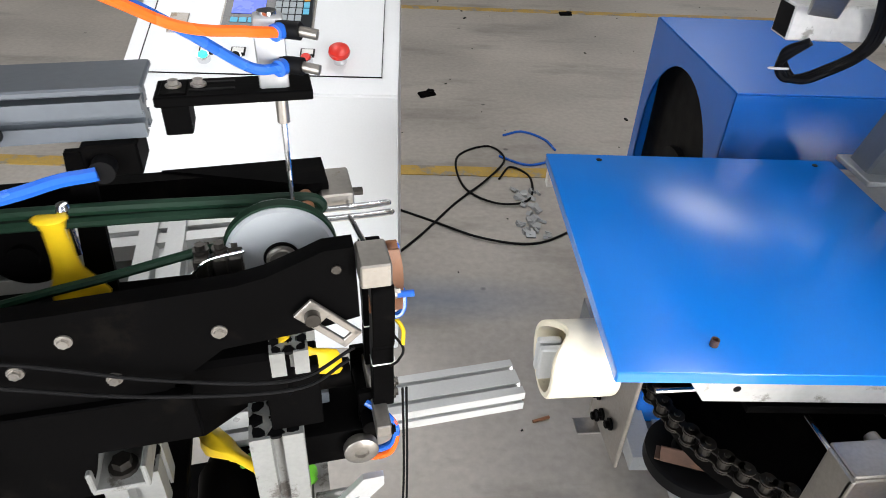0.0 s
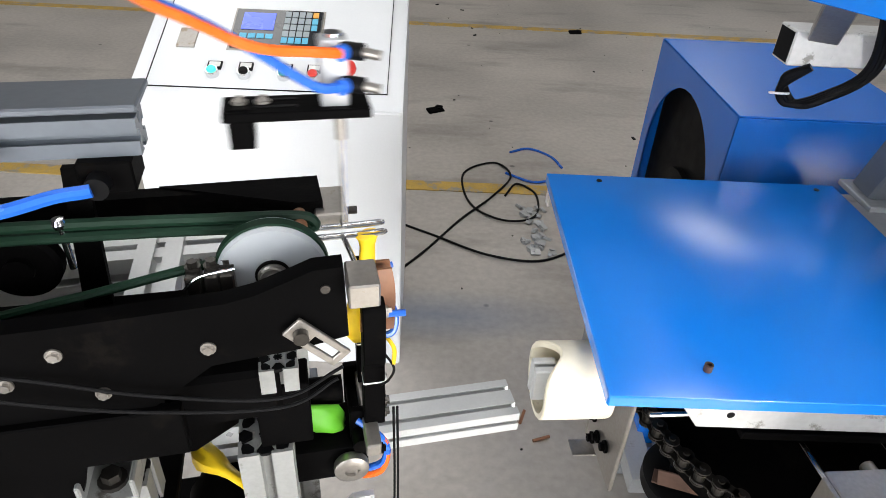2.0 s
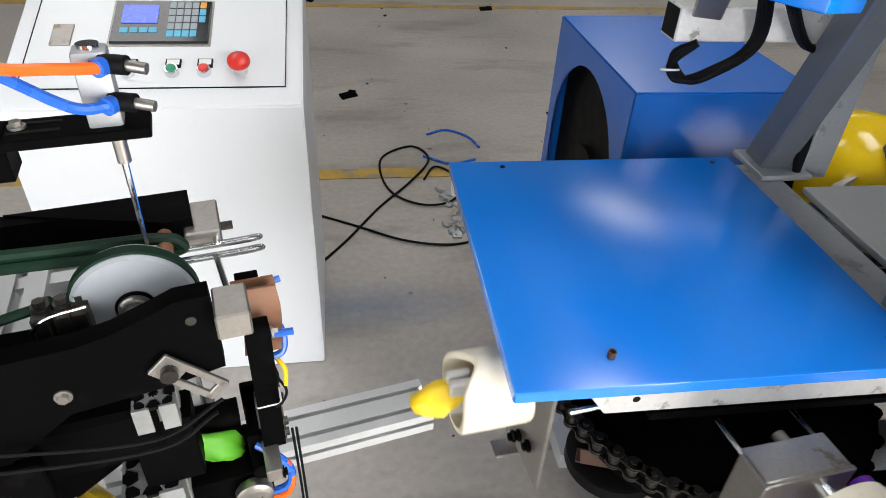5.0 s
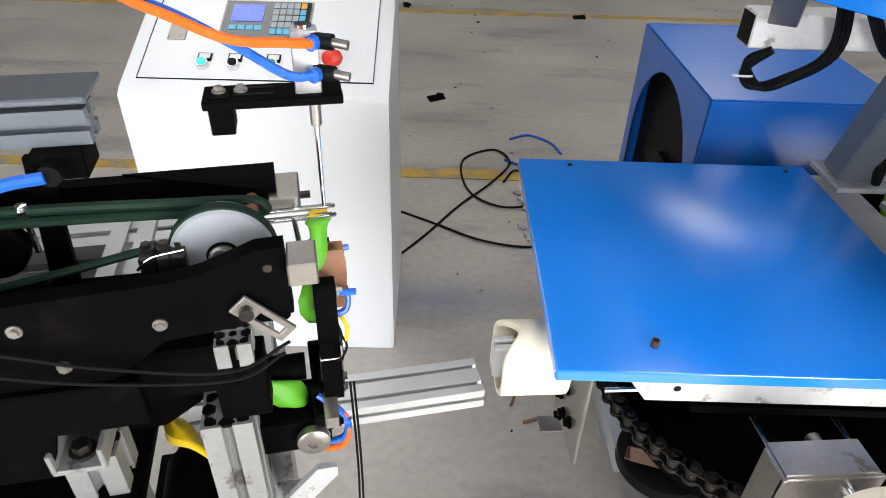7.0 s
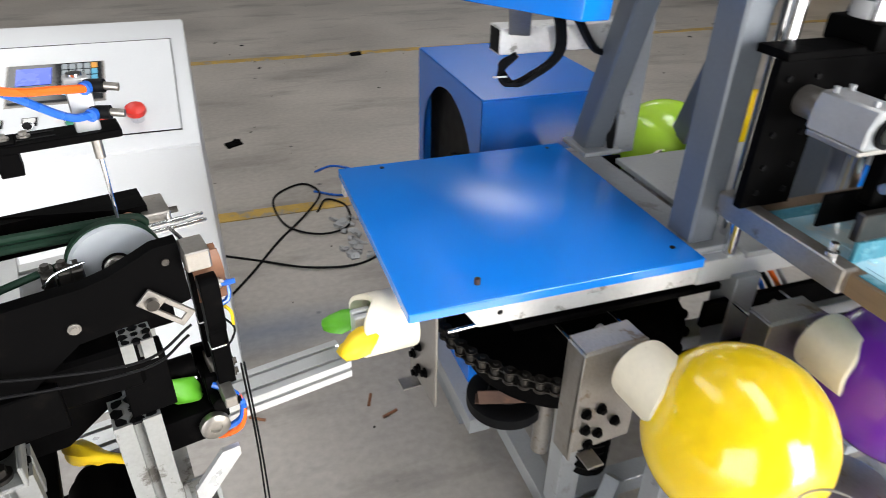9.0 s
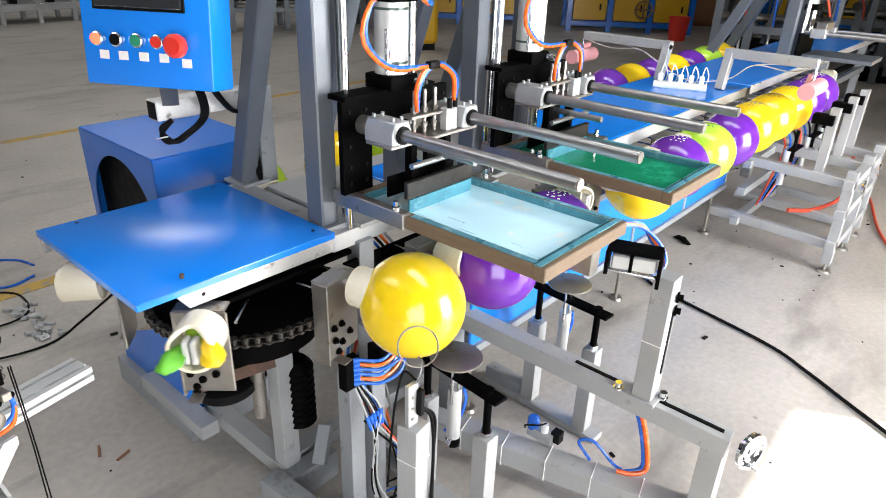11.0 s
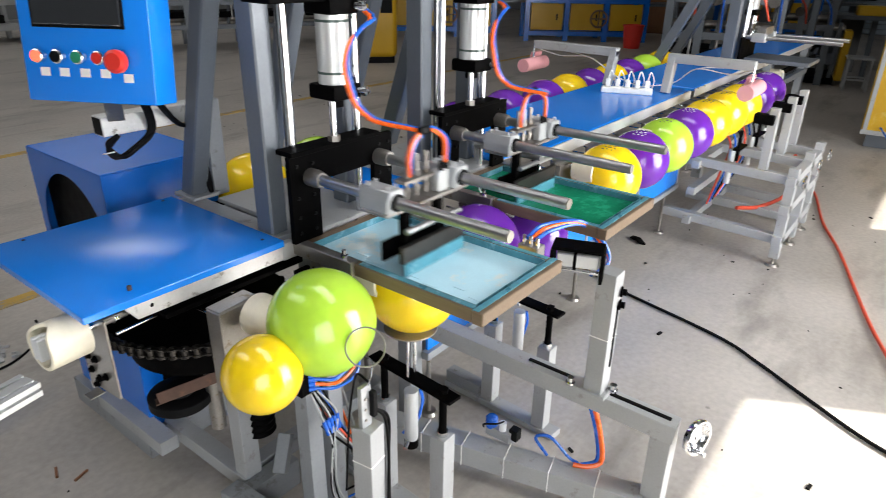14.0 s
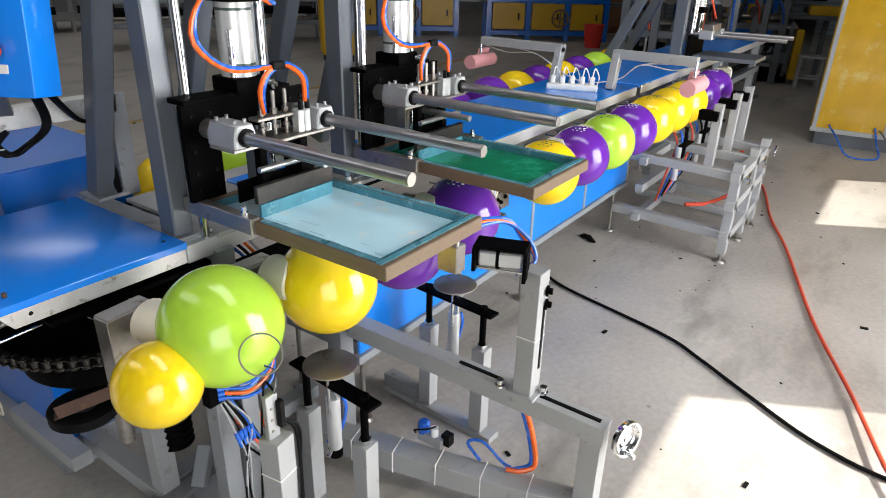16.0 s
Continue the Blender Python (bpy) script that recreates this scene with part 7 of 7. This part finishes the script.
# ---- floor clutter ----
def clutter():
    solid("black_cable", tube(bm_new(), [(2.9, 0.95, 0.01), (2.78, 0.62, 0.01), (2.69, 0.42, 0.01), (2.556, -0.097, 0.01), (2.45, -0.30, 0.01), (2.31, -0.518, 0.01), (2.157, -0.784, 0.01), (2.103, -1.07, 0.01), (2.15, -1.6, 0.01)], 0.0075), "rubber", "thick black power cable across the floor", "cable")
    solid("red_hose", tube(bm_new(), [(5.3, 0.05, 0.012), (4.97, -0.066, 0.012), (4.45, -0.20, 0.012), (3.954, -0.379, 0.012), (3.117, -0.634, 0.012), (2.534, -0.85, 0.022), (2.039, -1.021, 0.032), (1.6, -1.25, 0.012)], 0.0085), "redhose", "red air hose lying on the floor", "hose")
    loop = [(-0.104, 1.966, 0.005), (0.02, 2.15, 0.005), (0.157, 2.383, 0.006), (0.30, 2.58, 0.01), (0.40, 2.78, 0.012), (0.33, 2.92, 0.008), (0.18, 2.80, 0.006), (0.20, 2.52, 0.006), (0.33, 2.38, 0.012), (0.47, 2.42, 0.01), (0.50, 2.62, 0.006), (0.42, 2.70, 0.014), (0.36, 2.6, 0.006)]
    solid("thin_cable", tube(bm_new(), loop, 0.005), "rubber", "thin black cable coiled on the floor", "cable")
    solid("thin_cable", tube(bm_new(), [(-0.12, 2.35, 0.005), (0.05, 2.25, 0.005), (0.25, 2.12, 0.012), (0.45, 2.10, 0.005), (0.62, 2.2, 0.005), (0.9, 2.4, 0.005)], 0.005), "rubber", "thin black cable lying in a curve", "cable")
    solid("blue_hose_offcut", tube(bm_new(), [(0.42, 3.05, 0.006), (0.52, 3.10, 0.006), (0.62, 3.02, 0.006), (0.66, 2.90, 0.006)], 0.006), "hose", "short blue hose offcut on the floor", "hose")
    solid("blue_hose_offcut", tube(bm_new(), [(0.38, 2.82, 0.006), (0.50, 2.74, 0.006), (0.62, 2.78, 0.006)], 0.006), "hose", "short blue hose offcut on the floor", "hose")
    random.seed(11)
    bm = bm_new()
    for k in range(46):
        x, y = 0.43 + 0.10 * random.random() - 0.03 * random.random(), 2.15 + 0.36 * random.random()
        box(bm, (x, y, 0.006), (0.03 * random.random() + 0.01, 0.025 * random.random() + 0.008, 0.006 + 0.012 * random.random()), Matrix.Rotation(random.random() * 3, 3, "Z") @ Matrix.Rotation(random.random() * 0.8, 3, "X"), 0)
    tagged(solid("paper_scraps", bm, "light", "torn grey paper scraps on the floor", "litter"), kind="stuff")
    bm = bm_new()
    for k in range(260):
        x, y = random.uniform(-1.5, 5.5), random.uniform(-2.0, 6.0)
        q = random.random() ** 3
        box(bm, (x, y, 0.002 + 0.002 * q), (0.006 + 0.03 * q, 0.004 + 0.012 * q, 0.003 + 0.005 * q), Matrix.Rotation(random.random() * 3, 3, "Z"), 0)
    tagged(solid("floor_grit", bm, "rubber", "dark grit and crumbs on the concrete", "litter"), kind="stuff")
    for x, y, a in ((0.038, 3.556, 30), (-0.241, 5.503, 80), (1.127, 5.293, 10), (3.38, 0.611, 40)):
        bm = bm_new()
        box(bm, (0, 0, 0.008), (0.10, 0.05, 0.014), Matrix.Rotation(0.3, 3, "X"), 0.004)
        box(bm, (0.03, 0.02, 0.012), (0.05, 0.04, 0.012), Matrix.Rotation(0.7, 3, "Z"), 0.003)
        solid("debris", bm, "black", "small dark lump of debris on the floor", "debris", at=(x, y, 0), rz=a, group="floor debris")
    for x, y, a in ((0.33, 1.24, 20), (0.30, 1.30, 70), (-0.05, 1.36, -30)):
        solid("tube_scrap", cyl(bm_new(), (0, 0, 0.005), (0.05, 0, 0.005), 0.0045), "copper", "brown scrap of tube on the floor", "debris", at=(x, y, 0), rz=a, group="floor debris")


# ---- build all ----
hall()
control_cabinet()
feeder()
PICKER = picker()
ARM = transfer_arm()
machine()
chain()
blue_box()
control_panel()
X1, X2 = 0.935, 1.515
station_frame(X1)
copy_frame = station_frame(X2)
HEADS = [print_head(X1 - 0.03, "mesh_teal"), print_head(X2 - 0.03, "mesh_green")]
CARRS = [carriage(h) for h in HEADS]
HOSES = hose_links(X1) + hose_links(X2)
front_rig()
DISCS = [support_table(0.905, 0.305)[1], support_table(1.485, 0.305)[1]]
sensor_post()
flash_roller(0.14, -1)
flash_roller(1.38, 1)
power_strip()
far_press(4.75)
far_rail_frame()
yellow_cabinet()
distance()
clutter()

# holders, and what sits on them
HOLD = {}
first = cup_holder()
for i in range(-6, 15):
    HOLD[i] = first if i == -6 else copy_thing(first, Matrix.Identity(4))
PURPLE, YELLOW, LIME = "shiny purple inflated balloon", "shiny yellow inflated balloon", "shiny lime green inflated balloon"
LABEL = {"purple": PURPLE, "yellow": YELLOW, "lime": LIME}
ROUND = {}
for i, kind in ((1, "purple"), (2, "purple"), (4, "yellow"), (5, "purple"), (6, "lime"), (7, "purple"), (8, "yellow"), (9, "yellow"), (10, "yellow"), (11, "purple"), (12, "purple")):
    ROUND[i] = balloon(kind, LABEL[kind] + (" with print" if i > 1 else ""), (0, 0, 0), printed=i > 1)
# back run: it comes towards the drive end, where the housing draws the balloons in
BACK = []
for x, kind in ((0.47, "yellow"), (0.76, "lime"), (1.05, "yellow"), (1.34, "lime"), (2.21, "purple"), (2.60, "purple"), (2.99, "purple"), (3.27, "yellow"), (3.55, "purple"), (3.84, "yellow"), (4.12, "purple"), (4.42, "lime"), (4.72, "yellow")):
    BACK.append((x, balloon(kind, LABEL[kind] + " on the far side of the line", (x, 1.13, 0.83), group="balloons on the back run")))
GORED = {k: gored_balloon(c, LABEL[c] + " being filled", r, n) for k, c, r, n in (("a", "yellow", BAL_R, 3), ("b", "lime", 0.127, 3), ("c", "yellow", 0.097, 3))}
INNER = {k: gored_balloon(c, "", r, 2, GORED[k][0]) for k, c, r in (("b", "lime", 0.060, ), ("c", "yellow", 0.049))}
SLACK = {"a": limp_balloon("limp_yellow", "slack yellow rubber balloon hanging by its neck"), "b": limp_balloon("limp_green", "slack green rubber balloon hanging by its neck"), "c": limp_balloon("limp_yellow", "slack yellow rubber balloon hanging by its neck")}
TRAY = [limp_balloon("limp_yellow", "slack yellow balloon lying in the feeder"), limp_balloon("limp_green", "crumpled green balloon lying in the feeder"), limp_balloon("limp_yellow", "slack yellow balloon caught in the feeder frame")]

for ob, k in zip(TRAY, (0.66, 0.85)):
    ob.data.transform(Matrix.Scale(k, 4))


# ---- movement ----
STEPS = ((4.9, 5.7), (10.5, 11.6))
END = 16.0


def ease(t):
    t = max(0.0, min(1.0, t))
    return t * t * (3 - 2 * t)


def steps_at(t):
    return sum(ease((t - a) / (b - a)) for a, b in STEPS)


def step_times():
    out = [0.0]
    for a, b in STEPS:
        out += [a - 0.05] + [a + (b - a) * k / 8 for k in range(9)] + [b + 0.05]
    return out + [END]


def value(keys, t):
    """Between keyed values, eased."""
    for (a, u), (b, v) in zip(keys, keys[1:]):
        if t <= b:
            return u + (v - u) * ease((t - a) / (b - a))
    return keys[-1][1]


def times_of(keys, n=6):
    out = []
    for (a, u), (b, v) in zip(keys, keys[1:]):
        out += [a] if u == v else [a + (b - a) * k / n for k in range(n)]
    return out + [keys[-1][0]]


LIFT = [(0.0, 0.107), (12.15, 0.107), (12.42, 0.0), (14.55, 0.0), (15.1, 0.107), (END, 0.107)]
SWEEP = [(0.0, 0.0), (12.75, 0.0), (13.5, -0.375), (13.62, -0.375), (14.3, 0.0), (END, 0.0)]
SWEEP2 = [(0.0, 0.0), (12.8, 0.0), (13.5, -0.36), (13.62, -0.36), (14.2, 0.0), (END, 0.0)]
DISC = [(0.0, 0.0), (12.2, 0.0), (12.45, 0.075), (14.6, 0.075), (14.9, 0.0), (END, 0.0)]
SWING = [(0.0, 0.0), (2.32, 0.0), (2.64, 83.0), (3.28, 83.0), (3.55, 0.0), (7.65, 0.0), (8.0, 83.0), (8.58, 83.0), (8.85, 0.0), (END, 0.0)]
REACH = [(0.0, 0.0), (0.22, 0.0), (0.5, 0.08), (0.7, 0.08), (0.88, 0.0), (1.3, 0.0), (1.65, 0.08), (1.9, 0.08), (2.12, 0.0), (5.2, 0.0), (5.45, 0.08), (5.95, 0.08), (6.3, 0.0), (6.8, 0.0), (7.0, 0.08), (7.25, 0.08), (7.4, 0.0), (END, 0.0)]
FILL = {"a": [(0.0, 0.12), (7.0, 0.12), (7.6, 0.6), (8.2, 0.97), (9.0, 1.0), (END, 1.0)],
        "b": [(0.0, 0.15), (12.15, 0.15), (12.5, 0.38), (12.65, 0.54), (12.8, 0.64), (13.1, 0.75), (13.55, 0.86), (14.5, 1.0), (END, 1.0)],
        "c": [(0.0, 0.15), (12.15, 0.15), (12.5, 0.40), (12.65, 0.54), (12.8, 0.61), (13.1, 0.69), (13.55, 0.79), (14.5, 0.90), (15.2, 0.88), (END, 0.87)]}
GROWN = {"b": [(12.15, (0.52, 0.37, 0.86)), (12.5, (0.544, 0.300, 0.862)), (13.1, (0.575, 0.284, 0.850)), (13.6, (0.582, 0.284, 0.842)), (14.5, (0.594, 0.288, 0.838)), (END, (0.604, 0.300, 0.832))],
         "c": [(12.15, (0.49, 0.34, 0.845)), (12.5, (0.460, 0.276, 0.822)), (13.1, (0.440, 0.286, 0.795)), (13.6, (0.430, 0.294, 0.786)), (14.5, (0.434, 0.295, 0.784)), (END, (0.452, 0.304, 0.772))]}
FEED = pose(*FO, 0, 0, FU)


def pressed(t):
    """How far a balloon is pushed down under the screen."""
    return 0.045 * (1 - value(LIFT, t) / 0.107)


def flattened(t, d, r):
    """How far a panel on the crown gives way under the screen."""
    k = 1 - value(LIFT, t) / 0.107
    return -k * max(0.0, d.z * r - 0.074)



def arm_at(t):
    return FEED @ Matrix.Translation(ARM_PIVOT) @ Matrix.Rotation(radians(value(SWING, t)), 4, "Y")


def cup_mouth(i, t, out=0.13):
    return holder_pose(i, steps_at(t)) @ Vector((LEAD, -out, 0.842))


U0 = {"a": -0.175, "b": -0.75, "c": -0.75}


def motions():
    grid = step_times()
    for i, h in HOLD.items():
        walk(h, [(t, holder_pose(i, steps_at(t))) for t in grid])
    for i, b in ROUND.items():
        rows = []
        for t in (sorted(set(grid + times_of(LIFT))) if i == 2 else grid):
            s = i + steps_at(t)
            a, f = math.floor(s), s - math.floor(s)
            p = balloon_pose(a).lerp(balloon_pose(a + 1), f)
            rows.append((t, pose(p.x, p.y, p.z - (pressed(t) if i == 2 else 0))))
        walk(b, rows)
    for x, b in BACK:
        rows = []
        for t in grid:
            u = x + PITCH * (2 - steps_at(t))
            k = ease((1.05 - u) / 0.27)
            rows.append((t, pose(max(u, 0.755), 1.13 + 0.275 * k, 0.83 - 0.11 * k, 0, 0, 180)))
        walk(b, rows)
    for h in HEADS:
        x = h.location.x
        walk(h, [(t, pose(x, -0.02, 0.02 + value(LIFT, t))) for t in times_of(LIFT)])
    for c, k in zip(CARRS, (SWEEP, SWEEP2)):
        walk(c, [(t, pose(0, value(k, t), 0)) for t in times_of(k, 8)])
    for d, k in zip(DISCS, (1.35, 1.0)):
        x, y = d.location.x, d.location.y
        walk(d, [(t, pose(x, y, k * value(DISC, t))) for t in times_of(DISC)])
    walk(ARM, [(t, arm_at(t)) for t in times_of(SWING, 8)])
    walk(PICKER, [(t, FEED @ pose(value(REACH, t) + 0.012, 0, -0.016)) for t in times_of(REACH, 5)])
    # hose loops follow the carriages
    hose_times = sorted(set([0.0, 12.15, 12.42, 12.75, END] + [12.75 + 0.12 * k for k in range(14)] + [14.55, 14.75, 15.1]))
    for ob, k, off in HOSES:
        rows = []
        for t in hose_times:
            p = hose_curve(value(SWEEP, t), value(LIFT, t), off)
            a, b = p[k], p[k + 1]
            rows.append((t, Matrix.Translation((a + b) / 2) @ (b - a).to_track_quat("Z", "Y").to_matrix().to_4x4()))
        walk(ob, rows)
    # slack balloons: belt, arm, cup
    for key, i, (t0, t1, t2, t3) in (("a", 0, (0.0, 1.0, 1.7, 3.2)), ("b", -1, (5.4, 6.35, 6.95, 8.55)), ("c", -1, (5.0, 5.9, 6.55, 8.55))):
        off = {"a": 0.0, "b": -0.006, "c": 0.008}[key]
        rows = []
        for t in sorted(set([0.0, t0, t0 + 0.3, t1, t2] + [x for x in times_of(SWING, 8) if t2 < x <= t3] + [t3, t3 + 0.12] + [x for x in grid if x > t3 + 0.12] + [END])):
            if t <= t1:
                u = U0[key] + (0.04 - U0[key]) * max(0.0, (t - t0) / (t1 - t0))
                m = FEED @ pose(u, 0.037, 1.112) @ pose(0, 0, 0, 8 if key == "a" else 34, 2, 0)
            elif t < t2:
                f = (t - t1) / (t2 - t1)
                m = FEED @ pose(0.04 + 0.05 * f, 0.037 + 0.025 * f, 1.112, 8, -5, 0)
            elif t <= t3:
                m = arm_at(t) @ pose(0.006, off, 0.238, 0, 4, 40 + off * 2000)
            else:
                q = holder_pose(i, steps_at(t))
                m = q @ pose(LEAD + off, -0.095, 0.845 + off, -80, 0, 0 + off * 3000)
            rows.append((t, m))
        walk(SLACK[key], rows)
    # filling balloons
    for key, i in (("a", 0), ("b", -1), ("c", -1)):
        thing_, panels, r = GORED[key]
        fill = FILL[key]
        rows = []
        for t in sorted(set(grid + [k[0] for k in fill] + (times_of(LIFT) if key == "a" else []))):
            s, q = value(fill, t), i + steps_at(t)
            mouth = cup_mouth(i, t, 0.105)
            if key == "a":
                a, f = math.floor(q), q - math.floor(q)
                full = balloon_pose(a).lerp(balloon_pose(a + 1), f) - Vector((0, 0, pressed(t) * 0.25))
                p = mouth.lerp(full, ease((s - 0.25) / 0.75))
            elif t < 12.15:
                p = mouth
            else:
                p = Vector([value([(k[0], k[1][n]) for k in GROWN[key]], t) for n in range(3)])
            rows.append((t, pose(p.x, p.y, p.z)))
        walk(thing_, rows)
        fs = sorted(set(times_of(fill, 2) + ([12.15, 12.28, 12.42, 14.55, 14.8, 15.1] if key == "a" else [])))
        for ob, d in panels:
            give = key == "a" and d.z * r > 0.074
            walk(ob, [(t, Matrix.Translation(d * (value(fill, t) - 1) * r + Vector((0, 0, flattened(t, d, r) if give else 0.0)))) for t in fs])
        if key in INNER:
            _, inner, ri = INNER[key]
            for ob, d in inner:
                walk(ob, [(t, Matrix.Translation(d * (k - 1) * ri)) for t, k in ((0.0, 0.3), (12.15, 0.3), (12.3, 0.62), (12.5, 0.97), (12.65, 1.0), (END, 1.0))])
    walk(TRAY[0], [(t, FEED @ pose(-0.006 - 0.01 * k, -0.018, 0.998 - 0.06 * k, 10, -38, 0)) for t, k in ((0.0, 0.0), (0.25, 0.3), (0.7, 0.8), (0.95, 6.0), (END, 6.0))])
    walk(TRAY[1], [(t, FEED @ pose(x, 0.012, z, 10, -40, 0)) for t, x, z in ((0.0, -0.06, 0.80), (0.7, -0.06, 0.80), (1.0, -0.012, 0.915), (END, -0.012, 0.915))])
    walk(TRAY[2], [(t, FEED @ pose(-0.04, -0.03, 0.83, 50, 60, 0)) for t in (0.0, END)])


def hose_curve(sweep, lift, off):
    """Points of the looped hose, from the cylinder's upper port to the clip on the carriage."""
    k = -sweep / 0.375
    a = Vector((0.03 + off, 0.50, 1.44))
    e = Vector((-0.035 + off, 0.42 + sweep, 1.20 + lift))
    g = lift / 0.107
    mid = (a.z + e.z) / 2
    r = 0.085 + 0.02 * g
    loop = [a, Vector((0.010 + off, 0.475, 1.425 + 0.01 * g)), Vector((-0.08, 0.465, mid + r * 1.02 + off)), Vector((-0.175, 0.455, mid + r * 0.72)), Vector((-0.215 + off, 0.445, mid)), Vector((-0.145, 0.435, e.z + 0.004 + off * 0.5)), e]
    taut = [a.lerp(e, q / 6) + Vector((0.03 * math.sin(q / 6 * 3.14) + off, 0, 0.05 * math.sin(q / 6 * 3.14))) for q in range(7)]
    ctrl = [p.lerp(q, k) for p, q in zip(loop, taut)]
    fine = spline(ctrl, 8)
    acc = [0.0]
    for p, q in zip(fine, fine[1:]):
        acc.append(acc[-1] + (q - p).length)
    out = []
    for n in range(HOSE_N + 1):
        d = acc[-1] * n / HOSE_N
        j = max(q for q in range(len(acc)) if acc[q] <= d + 1e-9)
        j = min(j, len(fine) - 2)
        f = (d - acc[j]) / max(1e-6, acc[j + 1] - acc[j])
        out.append(fine[j].lerp(fine[j + 1], min(1, f)))
    return out


motions()
